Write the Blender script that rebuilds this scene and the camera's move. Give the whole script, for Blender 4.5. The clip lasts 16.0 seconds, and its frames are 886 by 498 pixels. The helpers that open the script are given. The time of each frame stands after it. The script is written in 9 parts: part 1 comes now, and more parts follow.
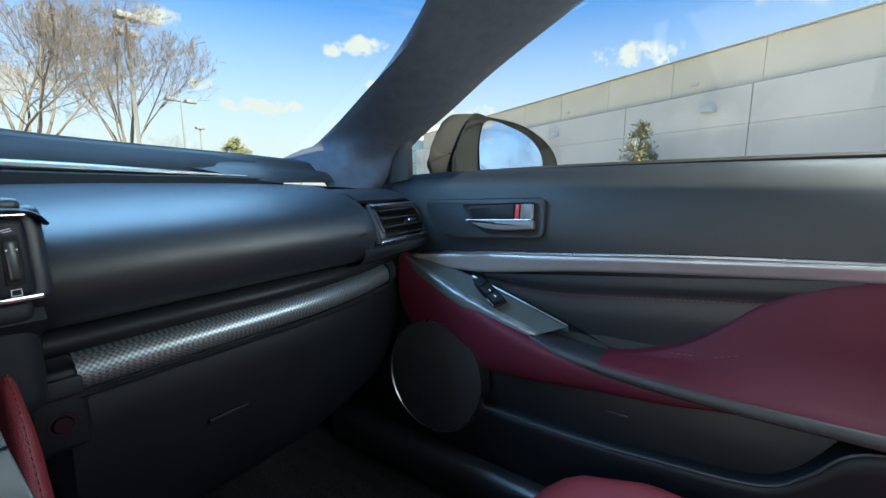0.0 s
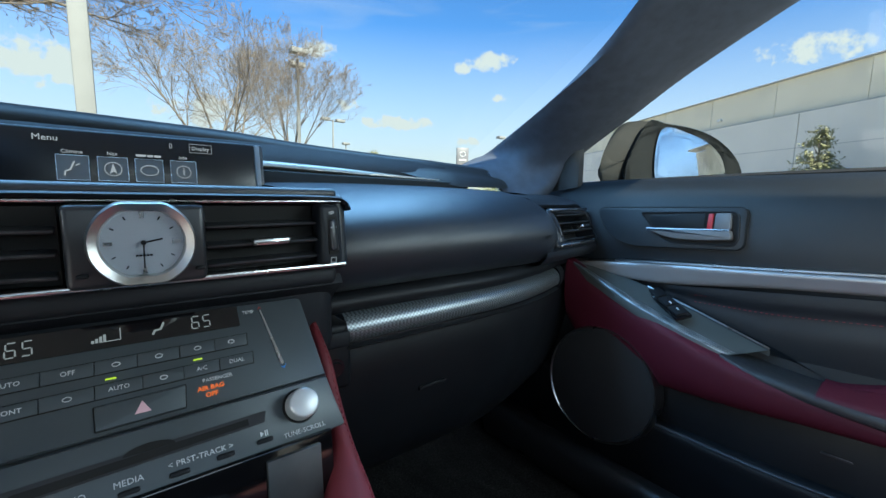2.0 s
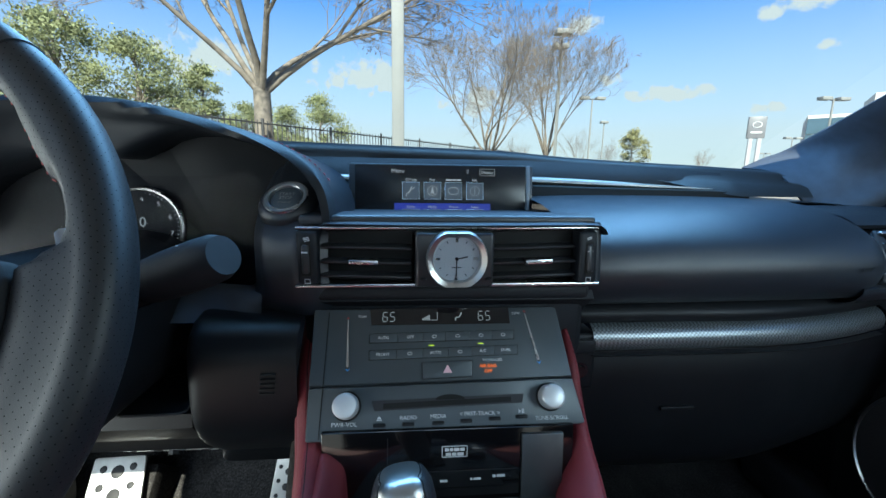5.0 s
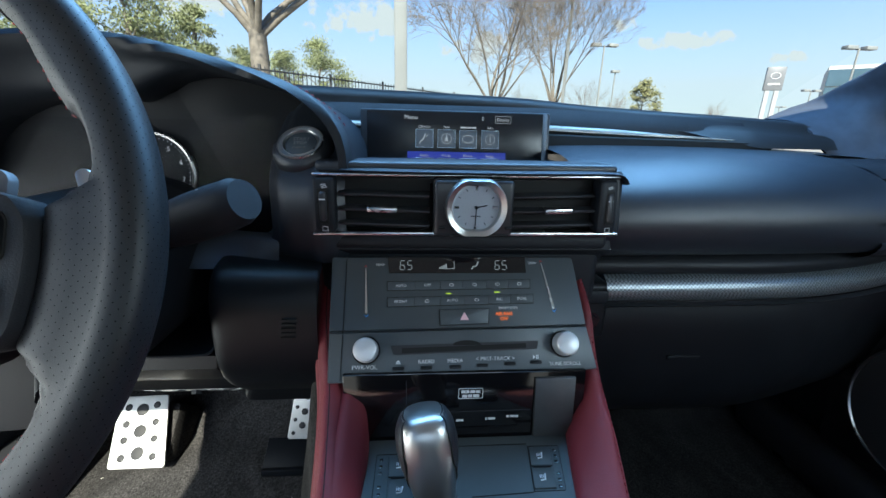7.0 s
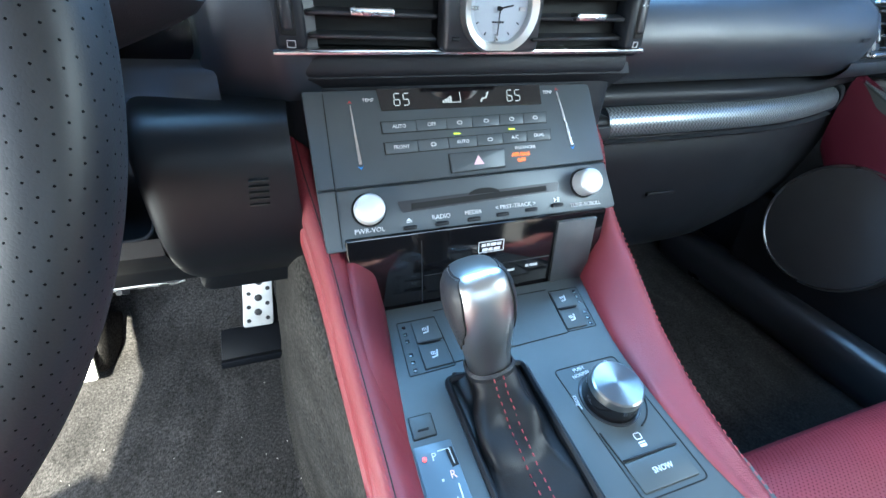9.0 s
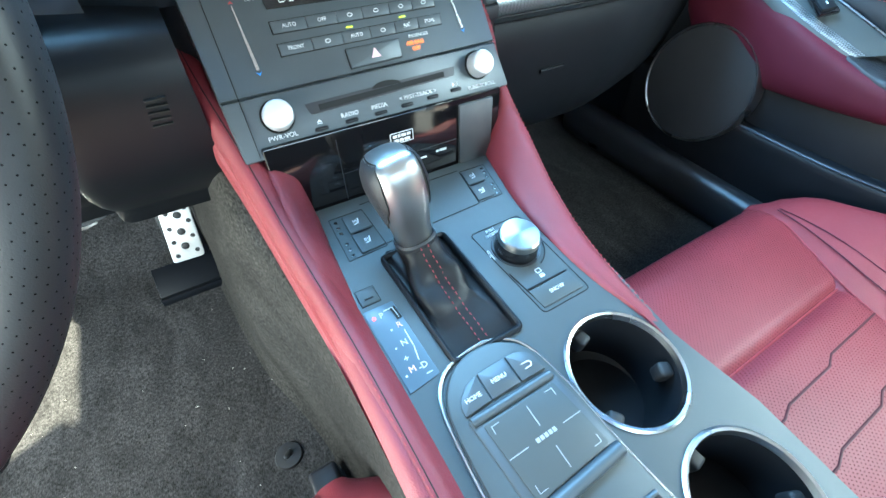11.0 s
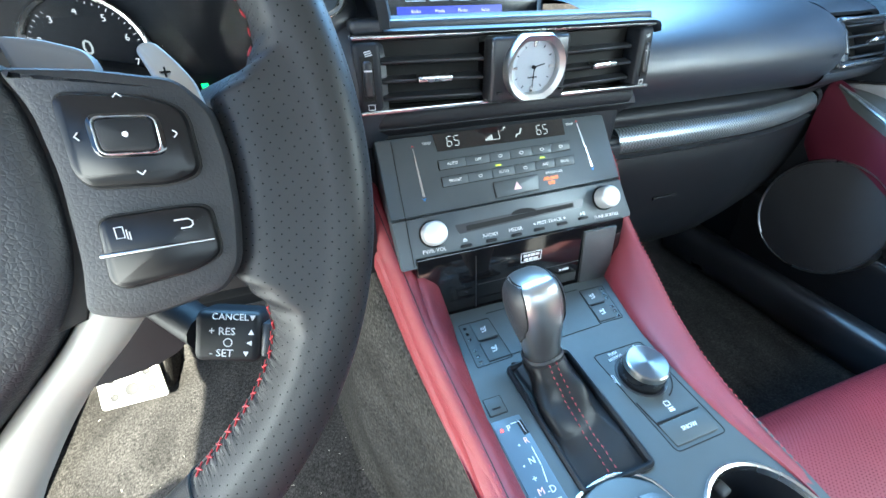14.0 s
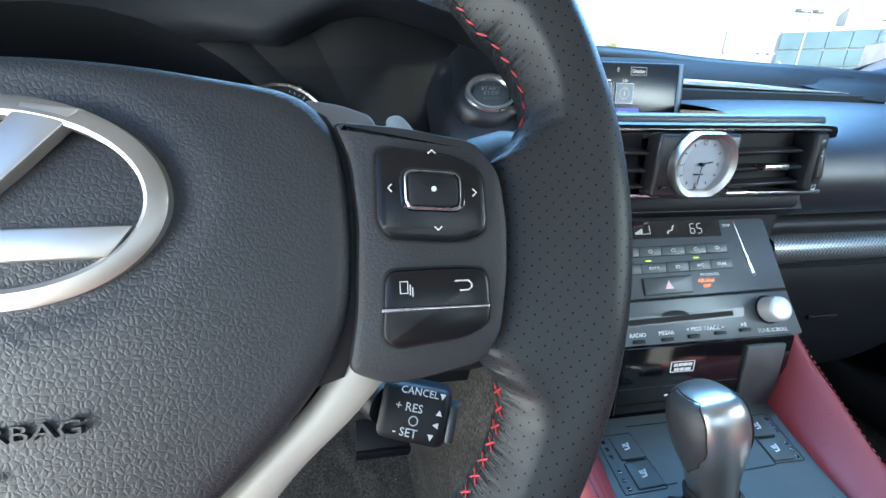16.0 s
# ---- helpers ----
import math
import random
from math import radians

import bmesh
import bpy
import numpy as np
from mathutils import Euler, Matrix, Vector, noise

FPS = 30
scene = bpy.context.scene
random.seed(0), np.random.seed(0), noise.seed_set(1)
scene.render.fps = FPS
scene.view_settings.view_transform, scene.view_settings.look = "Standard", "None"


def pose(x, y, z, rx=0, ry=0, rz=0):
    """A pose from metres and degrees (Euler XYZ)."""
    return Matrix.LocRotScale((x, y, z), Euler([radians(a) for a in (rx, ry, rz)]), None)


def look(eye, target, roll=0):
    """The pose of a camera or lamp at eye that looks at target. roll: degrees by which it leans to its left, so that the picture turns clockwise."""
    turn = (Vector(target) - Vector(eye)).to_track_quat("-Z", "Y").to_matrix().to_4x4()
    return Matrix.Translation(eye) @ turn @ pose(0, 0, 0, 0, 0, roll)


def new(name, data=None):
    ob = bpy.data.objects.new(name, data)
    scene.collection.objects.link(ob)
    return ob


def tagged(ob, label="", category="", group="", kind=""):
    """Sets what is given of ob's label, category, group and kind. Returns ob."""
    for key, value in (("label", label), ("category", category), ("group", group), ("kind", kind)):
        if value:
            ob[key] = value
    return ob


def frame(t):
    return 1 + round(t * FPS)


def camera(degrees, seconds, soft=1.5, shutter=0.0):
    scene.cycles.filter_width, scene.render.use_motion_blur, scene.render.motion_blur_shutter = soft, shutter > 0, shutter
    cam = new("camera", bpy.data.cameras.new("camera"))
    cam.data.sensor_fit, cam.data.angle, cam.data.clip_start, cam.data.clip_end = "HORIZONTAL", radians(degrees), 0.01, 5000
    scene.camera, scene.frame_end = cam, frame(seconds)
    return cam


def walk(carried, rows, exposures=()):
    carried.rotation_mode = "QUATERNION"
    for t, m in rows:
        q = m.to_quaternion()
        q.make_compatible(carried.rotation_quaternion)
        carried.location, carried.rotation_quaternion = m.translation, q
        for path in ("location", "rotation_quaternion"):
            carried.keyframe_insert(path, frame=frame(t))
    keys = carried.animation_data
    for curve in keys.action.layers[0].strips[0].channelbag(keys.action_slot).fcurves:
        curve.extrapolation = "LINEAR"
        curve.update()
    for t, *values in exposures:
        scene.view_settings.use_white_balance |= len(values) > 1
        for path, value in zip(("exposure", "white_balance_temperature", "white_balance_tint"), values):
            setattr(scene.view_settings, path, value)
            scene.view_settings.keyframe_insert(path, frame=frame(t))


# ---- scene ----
cam = camera(94.7, 16.0, 1.5, 0.0)
PATH = [
    (0, (0.084, -0.39, 0.91), (1.705, 0.736, 0.593), -0.0),
    (0.5, (0.079, -0.385, 0.904), (1.667, 0.79, 0.594), 0.2),
    (1, (0.056, -0.371, 0.898), (1.578, 0.892, 0.601), 0.4),
    (1.5, (0.025, -0.358, 0.893), (1.434, 1.034, 0.615), 0.8),
    (2, (-0.01, -0.343, 0.897), (1.231, 1.203, 0.632), 1.2),
    (2.5, (-0.057, -0.303, 0.901), (0.967, 1.394, 0.635), 1.6),
    (3, (-0.077, -0.281, 0.911), (0.706, 1.537, 0.627), 1.8),
    (3.5, (-0.073, -0.298, 0.925), (0.476, 1.599, 0.608), 1.7),
    (4, (-0.054, -0.34, 0.937), (0.308, 1.597, 0.594), 1.2),
    (4.2, (-0.049, -0.356, 0.939), (0.254, 1.589, 0.587), 1.0),
    (6.5, (-0.04, -0.403, 0.945), (0.074, 1.532, 0.453), 1.0),
    (7, (-0.058, -0.387, 0.937), (0.099, 1.517, 0.345), 1.5),
    (7.5, (-0.089, -0.363, 0.923), (0.132, 1.49, 0.203), 2.0),
    (8, (-0.105, -0.34, 0.907), (0.2, 1.442, 0.053), 2.2),
    (8.5, (-0.125, -0.327, 0.895), (0.288, 1.36, -0.097), 2.3),
    (9, (-0.138, -0.318, 0.881), (0.419, 1.242, -0.24), 3.1),
    (9.5, (-0.133, -0.33, 0.866), (0.485, 1.14, -0.341), 2.3),
    (10, (-0.137, -0.348, 0.904), (0.542, 0.929, -0.478), 3.2),
    (10.2, (-0.151, -0.356, 0.892), (0.596, 0.905, -0.468), 2.6),
    (12.3, (-0.144, -0.364, 0.896), (0.536, 0.603, -0.717), 3.9),
    (12.5, (-0.144, -0.365, 0.895), (0.533, 0.647, -0.691), 3.3),
    (13, (-0.151, -0.364, 0.899), (0.534, 0.796, -0.579), 1.9),
    (13.5, (-0.169, -0.354, 0.911), (0.475, 1.013, -0.399), -0.0),
    (14, (-0.203, -0.349, 0.928), (0.362, 1.215, -0.183), -0.3),
    (14.5, (-0.245, -0.346, 0.936), (0.229, 1.365, 0.016), 0.3),
    (15, (-0.263, -0.338, 0.932), (0.128, 1.459, 0.145), 0.5),
    (15.5, (-0.265, -0.325, 0.922), (0.069, 1.503, 0.183), 1.0),
    (16, (-0.266, -0.321, 0.917), (0.039, 1.515, 0.185), 1.2),
]
EXPOSURES = [(0.0, 1.7, 6800, -1), (1.5, 1.6, 6550, -2), (3.0, 1.5, 6100, -4), (4.0, 1.5, 6050, -4), (6.5, 1.45, 6050, -2), (7.0, 1.55, 6150, 0), (7.5, 1.85, 6250, 1), (8.5, 2.95, 6200, 1), (9.5, 3.35, 6250, -3), (12.5, 3.6, 6400, -9), (13.5, 3.6, 6400, -6), (14.5, 3.0, 6350, -1), (16.0, 2.75, 6300, 0)]
walk(cam, [(t, look(eye, target, roll)) for t, eye, target, roll in PATH], EXPOSURES)

# ---------------------------------------------------------------- light
SUN_DIR = Vector((0.15, 1.10, -1.0)).normalized()       # the way the sunlight travels
sun_el = math.asin(-SUN_DIR.z)
sun_az = math.atan2(-SUN_DIR.x, -SUN_DIR.y)               # clockwise from +y
sun_data = bpy.data.lights.new("sun", "SUN")
sun_data.energy, sun_data.angle, sun_data.color = 5.0, radians(0.53), (1.0, 0.90, 0.76)
sun = new("sun", sun_data)
sun.rotation_mode = "QUATERNION"
sun.rotation_quaternion = SUN_DIR.to_track_quat("-Z", "Y")

CLOUDS = [  # azimuth, elevation, half width, half height, in degrees
    (79.0, 15.2, 4.6, 1.7), (44.5, 17.0, 3.0, 1.3), (40.6, 16.3, 1.3, 0.8), (32.6, 9.3, 4.9, 1.1),
    (22.5, 17.6, 2.6, 1.1), (25.2, 11.4, 1.9, 0.9), (46.4, 12.7, 1.5, 0.6), (41.5, 7.1, 2.2, 0.8),
    (-6.0, 11.5, 7.0, 2.6), (-24.0, 12.0, 6.0, 3.0), (9.0, 9.0, 6.0, 2.4), (62.0, 8.5, 9.0, 1.6), (100.0, 20.0, 9.0, 3.0),
    (120.0, 14.0, 12.0, 3.0), (160.0, 22.0, 14.0, 6.0), (-70.0, 20.0, 14.0, 5.0), (-120.0, 26.0, 15.0, 6.0)]


def make_sky():
    world = bpy.data.worlds.new("sky")
    scene.world = world
    world.use_nodes = True
    nt = world.node_tree
    nt.nodes.clear()
    N = lambda kind: nt.nodes.new(kind)

    def math_(op, a, b=None, clamp=False):
        n = N("ShaderNodeMath")
        n.operation, n.use_clamp = op, clamp
        for i, v in enumerate((a, b)):
            if v is None:
                continue
            if isinstance(v, (int, float)):
                n.inputs[i].default_value = v
            else:
                nt.links.new(v, n.inputs[i])
        return n.outputs[0]

    sky = N("ShaderNodeTexSky")
    sky.sky_type, sky.sun_disc = "NISHITA", False
    sky.sun_elevation, sky.sun_rotation = sun_el, sun_az
    sky.air_density, sky.dust_density, sky.ozone_density = 1.0, 0.5, 2.2
    co = N("ShaderNodeTexCoord")
    sep = N("ShaderNodeSeparateXYZ")
    nt.links.new(co.outputs["Generated"], sep.inputs[0])
    az = math_("MULTIPLY", math_("ARCTAN2", sep.outputs[0], sep.outputs[1]), 57.29578)
    el = math_("MULTIPLY", math_("ARCSINE", sep.outputs[2]), 57.29578)
    puff = N("ShaderNodeTexNoise")
    puff.inputs["Scale"].default_value, puff.inputs["Detail"].default_value, puff.inputs["Roughness"].default_value = 26.0, 9.0, 0.62
    nt.links.new(co.outputs["Generated"], puff.inputs["Vector"])
    wob = math_("MULTIPLY", math_("SUBTRACT", puff.outputs[0], 0.5), 5.2)
    mask = None
    for a, e, w, hh in CLOUDS:
        da = math_("DIVIDE", math_("SUBTRACT", az, a), w)
        de = math_("DIVIDE", math_("SUBTRACT", el, e), hh)
        d = math_("ADD", math_("ADD", math_("MULTIPLY", da, da), math_("MULTIPLY", de, de)), wob)
        m = math_("MULTIPLY", math_("SUBTRACT", 1.15, d), 1.0, True)
        mask = m if mask is None else math_("MAXIMUM", mask, m)
    # thin streaks and the white haze low over the horizon
    mp = N("ShaderNodeMapping")
    mp.inputs["Scale"].default_value = (1.6, 1.6, 9.0)
    mp.inputs["Rotation"].default_value = (0.25, 0.15, 0.0)
    nt.links.new(co.outputs["Generated"], mp.inputs[0])
    st = N("ShaderNodeTexNoise")
    st.inputs["Scale"].default_value, st.inputs["Detail"].default_value, st.inputs["Distortion"].default_value = 2.4, 7.0, 0.6
    nt.links.new(mp.outputs[0], st.inputs["Vector"])
    thin = math_("MULTIPLY", math_("SUBTRACT", st.outputs[0], 0.50), 2.6, True)
    low = math_("MULTIPLY", math_("SUBTRACT", 17.0, el), 0.075, True)
    haze = math_("MULTIPLY", math_("SUBTRACT", 21.0, el), 0.062, True)
    soft_ = math_("MAXIMUM", math_("MULTIPLY", thin, math_("ADD", math_("MULTIPLY", low, 0.85), 0.34)), math_("MULTIPLY", haze, 0.88))
    white = math_("MAXIMUM", mask, soft_, True)
    mix = N("ShaderNodeMix")
    mix.data_type = "RGBA"
    nt.links.new(white, mix.inputs[0])
    tint = N("ShaderNodeMix")
    tint.data_type, tint.blend_type = "RGBA", "MULTIPLY"
    tint.inputs[0].default_value = 1.0
    nt.links.new(sky.outputs[0], tint.inputs[6])
    tint.inputs[7].default_value = SKY_TINT
    nt.links.new(tint.outputs[2], mix.inputs[6])
    mix.inputs[7].default_value = CLOUD_COL
    bg = N("ShaderNodeBackground")
    bg.inputs[1].default_value = SKY_STRENGTH
    nt.links.new(mix.outputs[2], bg.inputs[0])
    out = N("ShaderNodeOutputWorld")
    nt.links.new(bg.outputs[0], out.inputs[0])


SKY_STRENGTH, SKY_TINT, CLOUD_COL = 0.060, (0.54, 0.92, 1.34, 1), (4.5, 4.8, 4.95, 1)
make_sky()


def window_light(name, at, towards, sx, sy, watts, color):
    """An area lamp added at an opening to brighten the cabin beyond the sky's own light."""
    d = bpy.data.lights.new(name, "AREA")
    d.shape, d.size, d.size_y, d.energy, d.color = "RECTANGLE", sx, sy, watts, color
    ob = new(name, d)
    ob.matrix_world = look(at, towards)
    return ob


window_light("driver_doorway_daylight", (-0.80, -0.33, 0.75), (-0.15, -0.20, 0.70), 0.78, 0.52, 2.75, (0.97, 0.97, 0.99))
window_light("passenger_window_skylight", (0.72, -0.62, 1.08), (0.42, -0.16, 0.62), 0.46, 0.24, 1.35, (0.80, 0.91, 1.0))
window_light("windscreen_skylight", (0.09, 0.18, 1.225), (0.12, -0.06, 0.66), 0.97, 0.20, 3.1, (0.28, 0.56, 1.0))
window_light("rear_window_skylight", (0.0, -1.46, 1.12), (0.0, -0.2, 0.75), 1.0, 0.24, 0.45, (0.93, 0.97, 1.0))


# ---------------------------------------------------------------- materials
def material(name, color, rough=0.5, metal=0.0, spec=0.5, coat=0.0, vary=0.12, scale=40.0, bump=0.0, bump_scale=900.0, bump_kind="NOISE",
             emit=None, emit_strength=0.0, stain=None, stain_scale=6.0, stain_amount=0.0, rough_vary=0.06):
    """A surface with colour and gloss varied at two scales, and fine relief."""
    m = bpy.data.materials.new(name)
    m.use_nodes = True
    nt = m.node_tree
    b = nt.nodes["Principled BSDF"]
    b.inputs["Roughness"].default_value, b.inputs["Metallic"].default_value = rough, metal
    b.inputs["Specular IOR Level"].default_value = spec
    b.inputs["Coat Weight"].default_value = coat
    b.inputs["Coat Roughness"].default_value = 0.08
    co = nt.nodes.new("ShaderNodeTexCoord")
    if emit:
        b.inputs["Emission Color"].default_value = (*emit, 1)
        b.inputs["Emission Strength"].default_value = emit_strength
    big = nt.nodes.new("ShaderNodeTexNoise")
    big.inputs["Scale"].default_value, big.inputs["Detail"].default_value = scale, 5
    nt.links.new(co.outputs["Object"], big.inputs["Vector"])
    ramp = nt.nodes.new("ShaderNodeMapRange")
    ramp.inputs["To Min"].default_value, ramp.inputs["To Max"].default_value = 1 - vary, 1 + vary
    ramp.inputs["From Min"].default_value, ramp.inputs["From Max"].default_value = 0.3, 0.7
    nt.links.new(big.outputs[0], ramp.inputs[0])
    mul = nt.nodes.new("ShaderNodeMix")
    mul.data_type, mul.blend_type = "RGBA", "MULTIPLY"
    mul.inputs[0].default_value = 1
    mul.inputs[6].default_value = (*color, 1)
    nt.links.new(ramp.outputs[0], mul.inputs[7])
    last = mul.outputs[2]
    if stain:
        sn = nt.nodes.new("ShaderNodeTexNoise")
        sn.inputs["Scale"].default_value, sn.inputs["Detail"].default_value = stain_scale, 8
        nt.links.new(co.outputs["Object"], sn.inputs["Vector"])
        sr = nt.nodes.new("ShaderNodeMapRange")
        sr.inputs["From Min"].default_value, sr.inputs["From Max"].default_value = 0.55, 0.75
        sr.inputs["To Max"].default_value = stain_amount
        nt.links.new(sn.outputs[0], sr.inputs[0])
        sm = nt.nodes.new("ShaderNodeMix")
        sm.data_type = "RGBA"
        nt.links.new(sr.outputs[0], sm.inputs[0])
        nt.links.new(last, sm.inputs[6])
        sm.inputs[7].default_value = (*stain, 1)
        last = sm.outputs[2]
    nt.links.new(last, b.inputs["Base Color"])
    if rough_vary:
        rr = nt.nodes.new("ShaderNodeMapRange")
        rr.inputs["From Min"].default_value, rr.inputs["From Max"].default_value = 0.3, 0.7
        rr.inputs["To Min"].default_value, rr.inputs["To Max"].default_value = max(0.02, rough - rough_vary), min(1, rough + rough_vary)
        rn = nt.nodes.new("ShaderNodeTexNoise")
        rn.inputs["Scale"].default_value, rn.inputs["Detail"].default_value = scale * 0.35, 4
        nt.links.new(co.outputs["Object"], rn.inputs["Vector"])
        nt.links.new(rn.outputs[0], rr.inputs[0])
        nt.links.new(rr.outputs[0], b.inputs["Roughness"])
    if bump:
        bp = nt.nodes.new("ShaderNodeBump")
        bp.inputs["Strength"].default_value, bp.inputs["Distance"].default_value = bump, 0.0006
        if bump_kind == "GRAIN":
            v = nt.nodes.new("ShaderNodeTexVoronoi")
            v.feature = "DISTANCE_TO_EDGE"
            v.inputs["Scale"].default_value = bump_scale
            wn = nt.nodes.new("ShaderNodeTexNoise")
            wn.inputs["Scale"].default_value = bump_scale * 0.6
            nt.links.new(co.outputs["Object"], wn.inputs["Vector"])
            ad = nt.nodes.new("ShaderNodeMix")
            ad.data_type, ad.blend_type = "RGBA", "LINEAR_LIGHT"
            ad.inputs[0].default_value = 0.30 / bump_scale
            nt.links.new(co.outputs["Object"], ad.inputs[6])
            nt.links.new(wn.outputs["Color"], ad.inputs[7])
            nt.links.new(ad.outputs[2], v.inputs["Vector"])
            mr = nt.nodes.new("ShaderNodeMapRange")
            mr.inputs["From Max"].default_value = 0.24
            nt.links.new(v.outputs[0], mr.inputs[0])
            nt.links.new(mr.outputs[0], bp.inputs["Height"])
        else:
            v = nt.nodes.new("ShaderNodeTexNoise")
            v.inputs["Scale"].default_value, v.inputs["Detail"].default_value = bump_scale, 4
            nt.links.new(co.outputs["Object"], v.inputs["Vector"])
            nt.links.new(v.outputs[0], bp.inputs["Height"])
        nt.links.new(bp.outputs[0], b.inputs["Normal"])
    return m


def perforate(m, pitch, radius, dark=0.12, axes=(0, 1)):
    """Rows of small punched holes on a leather, staggered, in the plane of two object axes."""
    nt = m.node_tree
    b = nt.nodes["Principled BSDF"]
    co = nt.nodes.new("ShaderNodeTexCoord")
    sep = nt.nodes.new("ShaderNodeSeparateXYZ")
    nt.links.new(co.outputs["Object"], sep.inputs[0])

    def M(op, a, c=None):
        n = nt.nodes.new("ShaderNodeMath")
        n.operation = op
        for i, v in enumerate((a, c)):
            if v is None:
                continue
            if isinstance(v, (int, float)):
                n.inputs[i].default_value = v
            else:
                nt.links.new(v, n.inputs[i])
        return n.outputs[0]

    if axes == "UV":
        um = nt.nodes.new("ShaderNodeUVMap")
        um.uv_map = "holes"
        nt.links.new(um.outputs[0], sep.inputs[0])
        axes = (0, 1)
    u, w = M("DIVIDE", sep.outputs[axes[0]], pitch), M("DIVIDE", sep.outputs[axes[1]], pitch)
    p, q = M("ADD", u, w), M("SUBTRACT", u, w)
    fp, fq = M("SUBTRACT", M("FRACT", p), 0.5), M("SUBTRACT", M("FRACT", q), 0.5)
    d = M("SQRT", M("ADD", M("MULTIPLY", fp, fp), M("MULTIPLY", fq, fq)))
    hole = M("LESS_THAN", d, radius)
    old = b.inputs["Base Color"].links[0].from_socket
    mx = nt.nodes.new("ShaderNodeMix")
    mx.data_type = "RGBA"
    nt.links.new(hole, mx.inputs[0])
    nt.links.new(old, mx.inputs[6])
    dk = nt.nodes.new("ShaderNodeMix")
    dk.data_type, dk.blend_type = "RGBA", "MULTIPLY"
    dk.inputs[0].default_value = 1
    nt.links.new(old, dk.inputs[6])
    dk.inputs[7].default_value = (dark, dark, dark, 1)
    nt.links.new(dk.outputs[2], mx.inputs[7])
    nt.links.new(mx.outputs[2], b.inputs["Base Color"])
    nt.links.new(M("MULTIPLY", M("SUBTRACT", 1.0, hole), b.inputs["Specular IOR Level"].default_value), b.inputs["Specular IOR Level"])
    bp = nt.nodes.new("ShaderNodeBump")
    bp.inputs["Strength"].default_value, bp.inputs["Distance"].default_value = 0.5, 0.0006
    inv = M("MINIMUM", d, radius * 1.6)
    nt.links.new(inv, bp.inputs["Height"])
    if b.inputs["Normal"].links:
        nt.links.new(b.inputs["Normal"].links[0].from_socket, bp.inputs["Normal"])
    nt.links.new(bp.outputs[0], b.inputs["Normal"])
    return m


def gathers(m, seam, reach):
    """Leather drawn into short creases square to a stitched seam that runs at one UV height."""
    nt = m.node_tree
    b = nt.nodes["Principled BSDF"]
    co = nt.nodes.new("ShaderNodeTexCoord")
    sep = nt.nodes.new("ShaderNodeSeparateXYZ")
    nt.links.new(co.outputs["UV"], sep.inputs[0])
    mp = nt.nodes.new("ShaderNodeMapping")
    mp.inputs["Scale"].default_value = (330, 40, 1)
    nt.links.new(co.outputs["UV"], mp.inputs[0])
    n = nt.nodes.new("ShaderNodeTexNoise")
    n.inputs["Scale"].default_value, n.inputs["Detail"].default_value = 1.0, 3
    nt.links.new(mp.outputs[0], n.inputs["Vector"])
    off = nt.nodes.new("ShaderNodeMath")
    off.operation = "SUBTRACT"
    off.inputs[1].default_value = seam
    nt.links.new(sep.outputs[1], off.inputs[0])
    ab = nt.nodes.new("ShaderNodeMath")
    ab.operation = "ABSOLUTE"
    nt.links.new(off.outputs[0], ab.inputs[0])
    mr = nt.nodes.new("ShaderNodeMapRange")
    mr.interpolation_type = "SMOOTHSTEP"
    mr.inputs["From Min"].default_value, mr.inputs["From Max"].default_value = 0.002, reach
    mr.inputs["To Min"].default_value, mr.inputs["To Max"].default_value = 1.0, 0.0
    nt.links.new(ab.outputs[0], mr.inputs[0])
    mu = nt.nodes.new("ShaderNodeMath")
    mu.operation = "MULTIPLY"
    nt.links.new(n.outputs[0], mu.inputs[0])
    nt.links.new(mr.outputs[0], mu.inputs[1])
    bp = nt.nodes.new("ShaderNodeBump")
    bp.inputs["Strength"].default_value, bp.inputs["Distance"].default_value = 1.0, 0.0018
    nt.links.new(mu.outputs[0], bp.inputs["Height"])
    nt.links.new(b.inputs["Normal"].links[0].from_socket, bp.inputs["Normal"])
    nt.links.new(bp.outputs[0], b.inputs["Normal"])
    return m


def weave(m, pitch=0.0025):
    """A fine two-tone woven metal pattern."""
    nt = m.node_tree
    b = nt.nodes["Principled BSDF"]
    co = nt.nodes.new("ShaderNodeTexCoord")
    mp = nt.nodes.new("ShaderNodeMapping")
    mp.inputs["Rotation"].default_value = (0.5, 0.0, 0.0)
    nt.links.new(co.outputs["Object"], mp.inputs[0])
    ck = nt.nodes.new("ShaderNodeTexChecker")
    ck.inputs["Scale"].default_value = 1 / pitch
    ck.inputs["Color1"].default_value, ck.inputs["Color2"].default_value = (0.28, 0.31, 0.325, 1), (0.115, 0.128, 0.138, 1)
    nt.links.new(mp.outputs[0], ck.inputs[0])
    nt.links.new(ck.outputs[0], b.inputs["Base Color"])
    bp = nt.nodes.new("ShaderNodeBump")
    bp.inputs["Strength"].default_value, bp.inputs["Distance"].default_value = 0.35, 0.0003
    nt.links.new(ck.outputs[1], bp.inputs["Height"])
    nt.links.new(bp.outputs[0], b.inputs["Normal"])
    return m


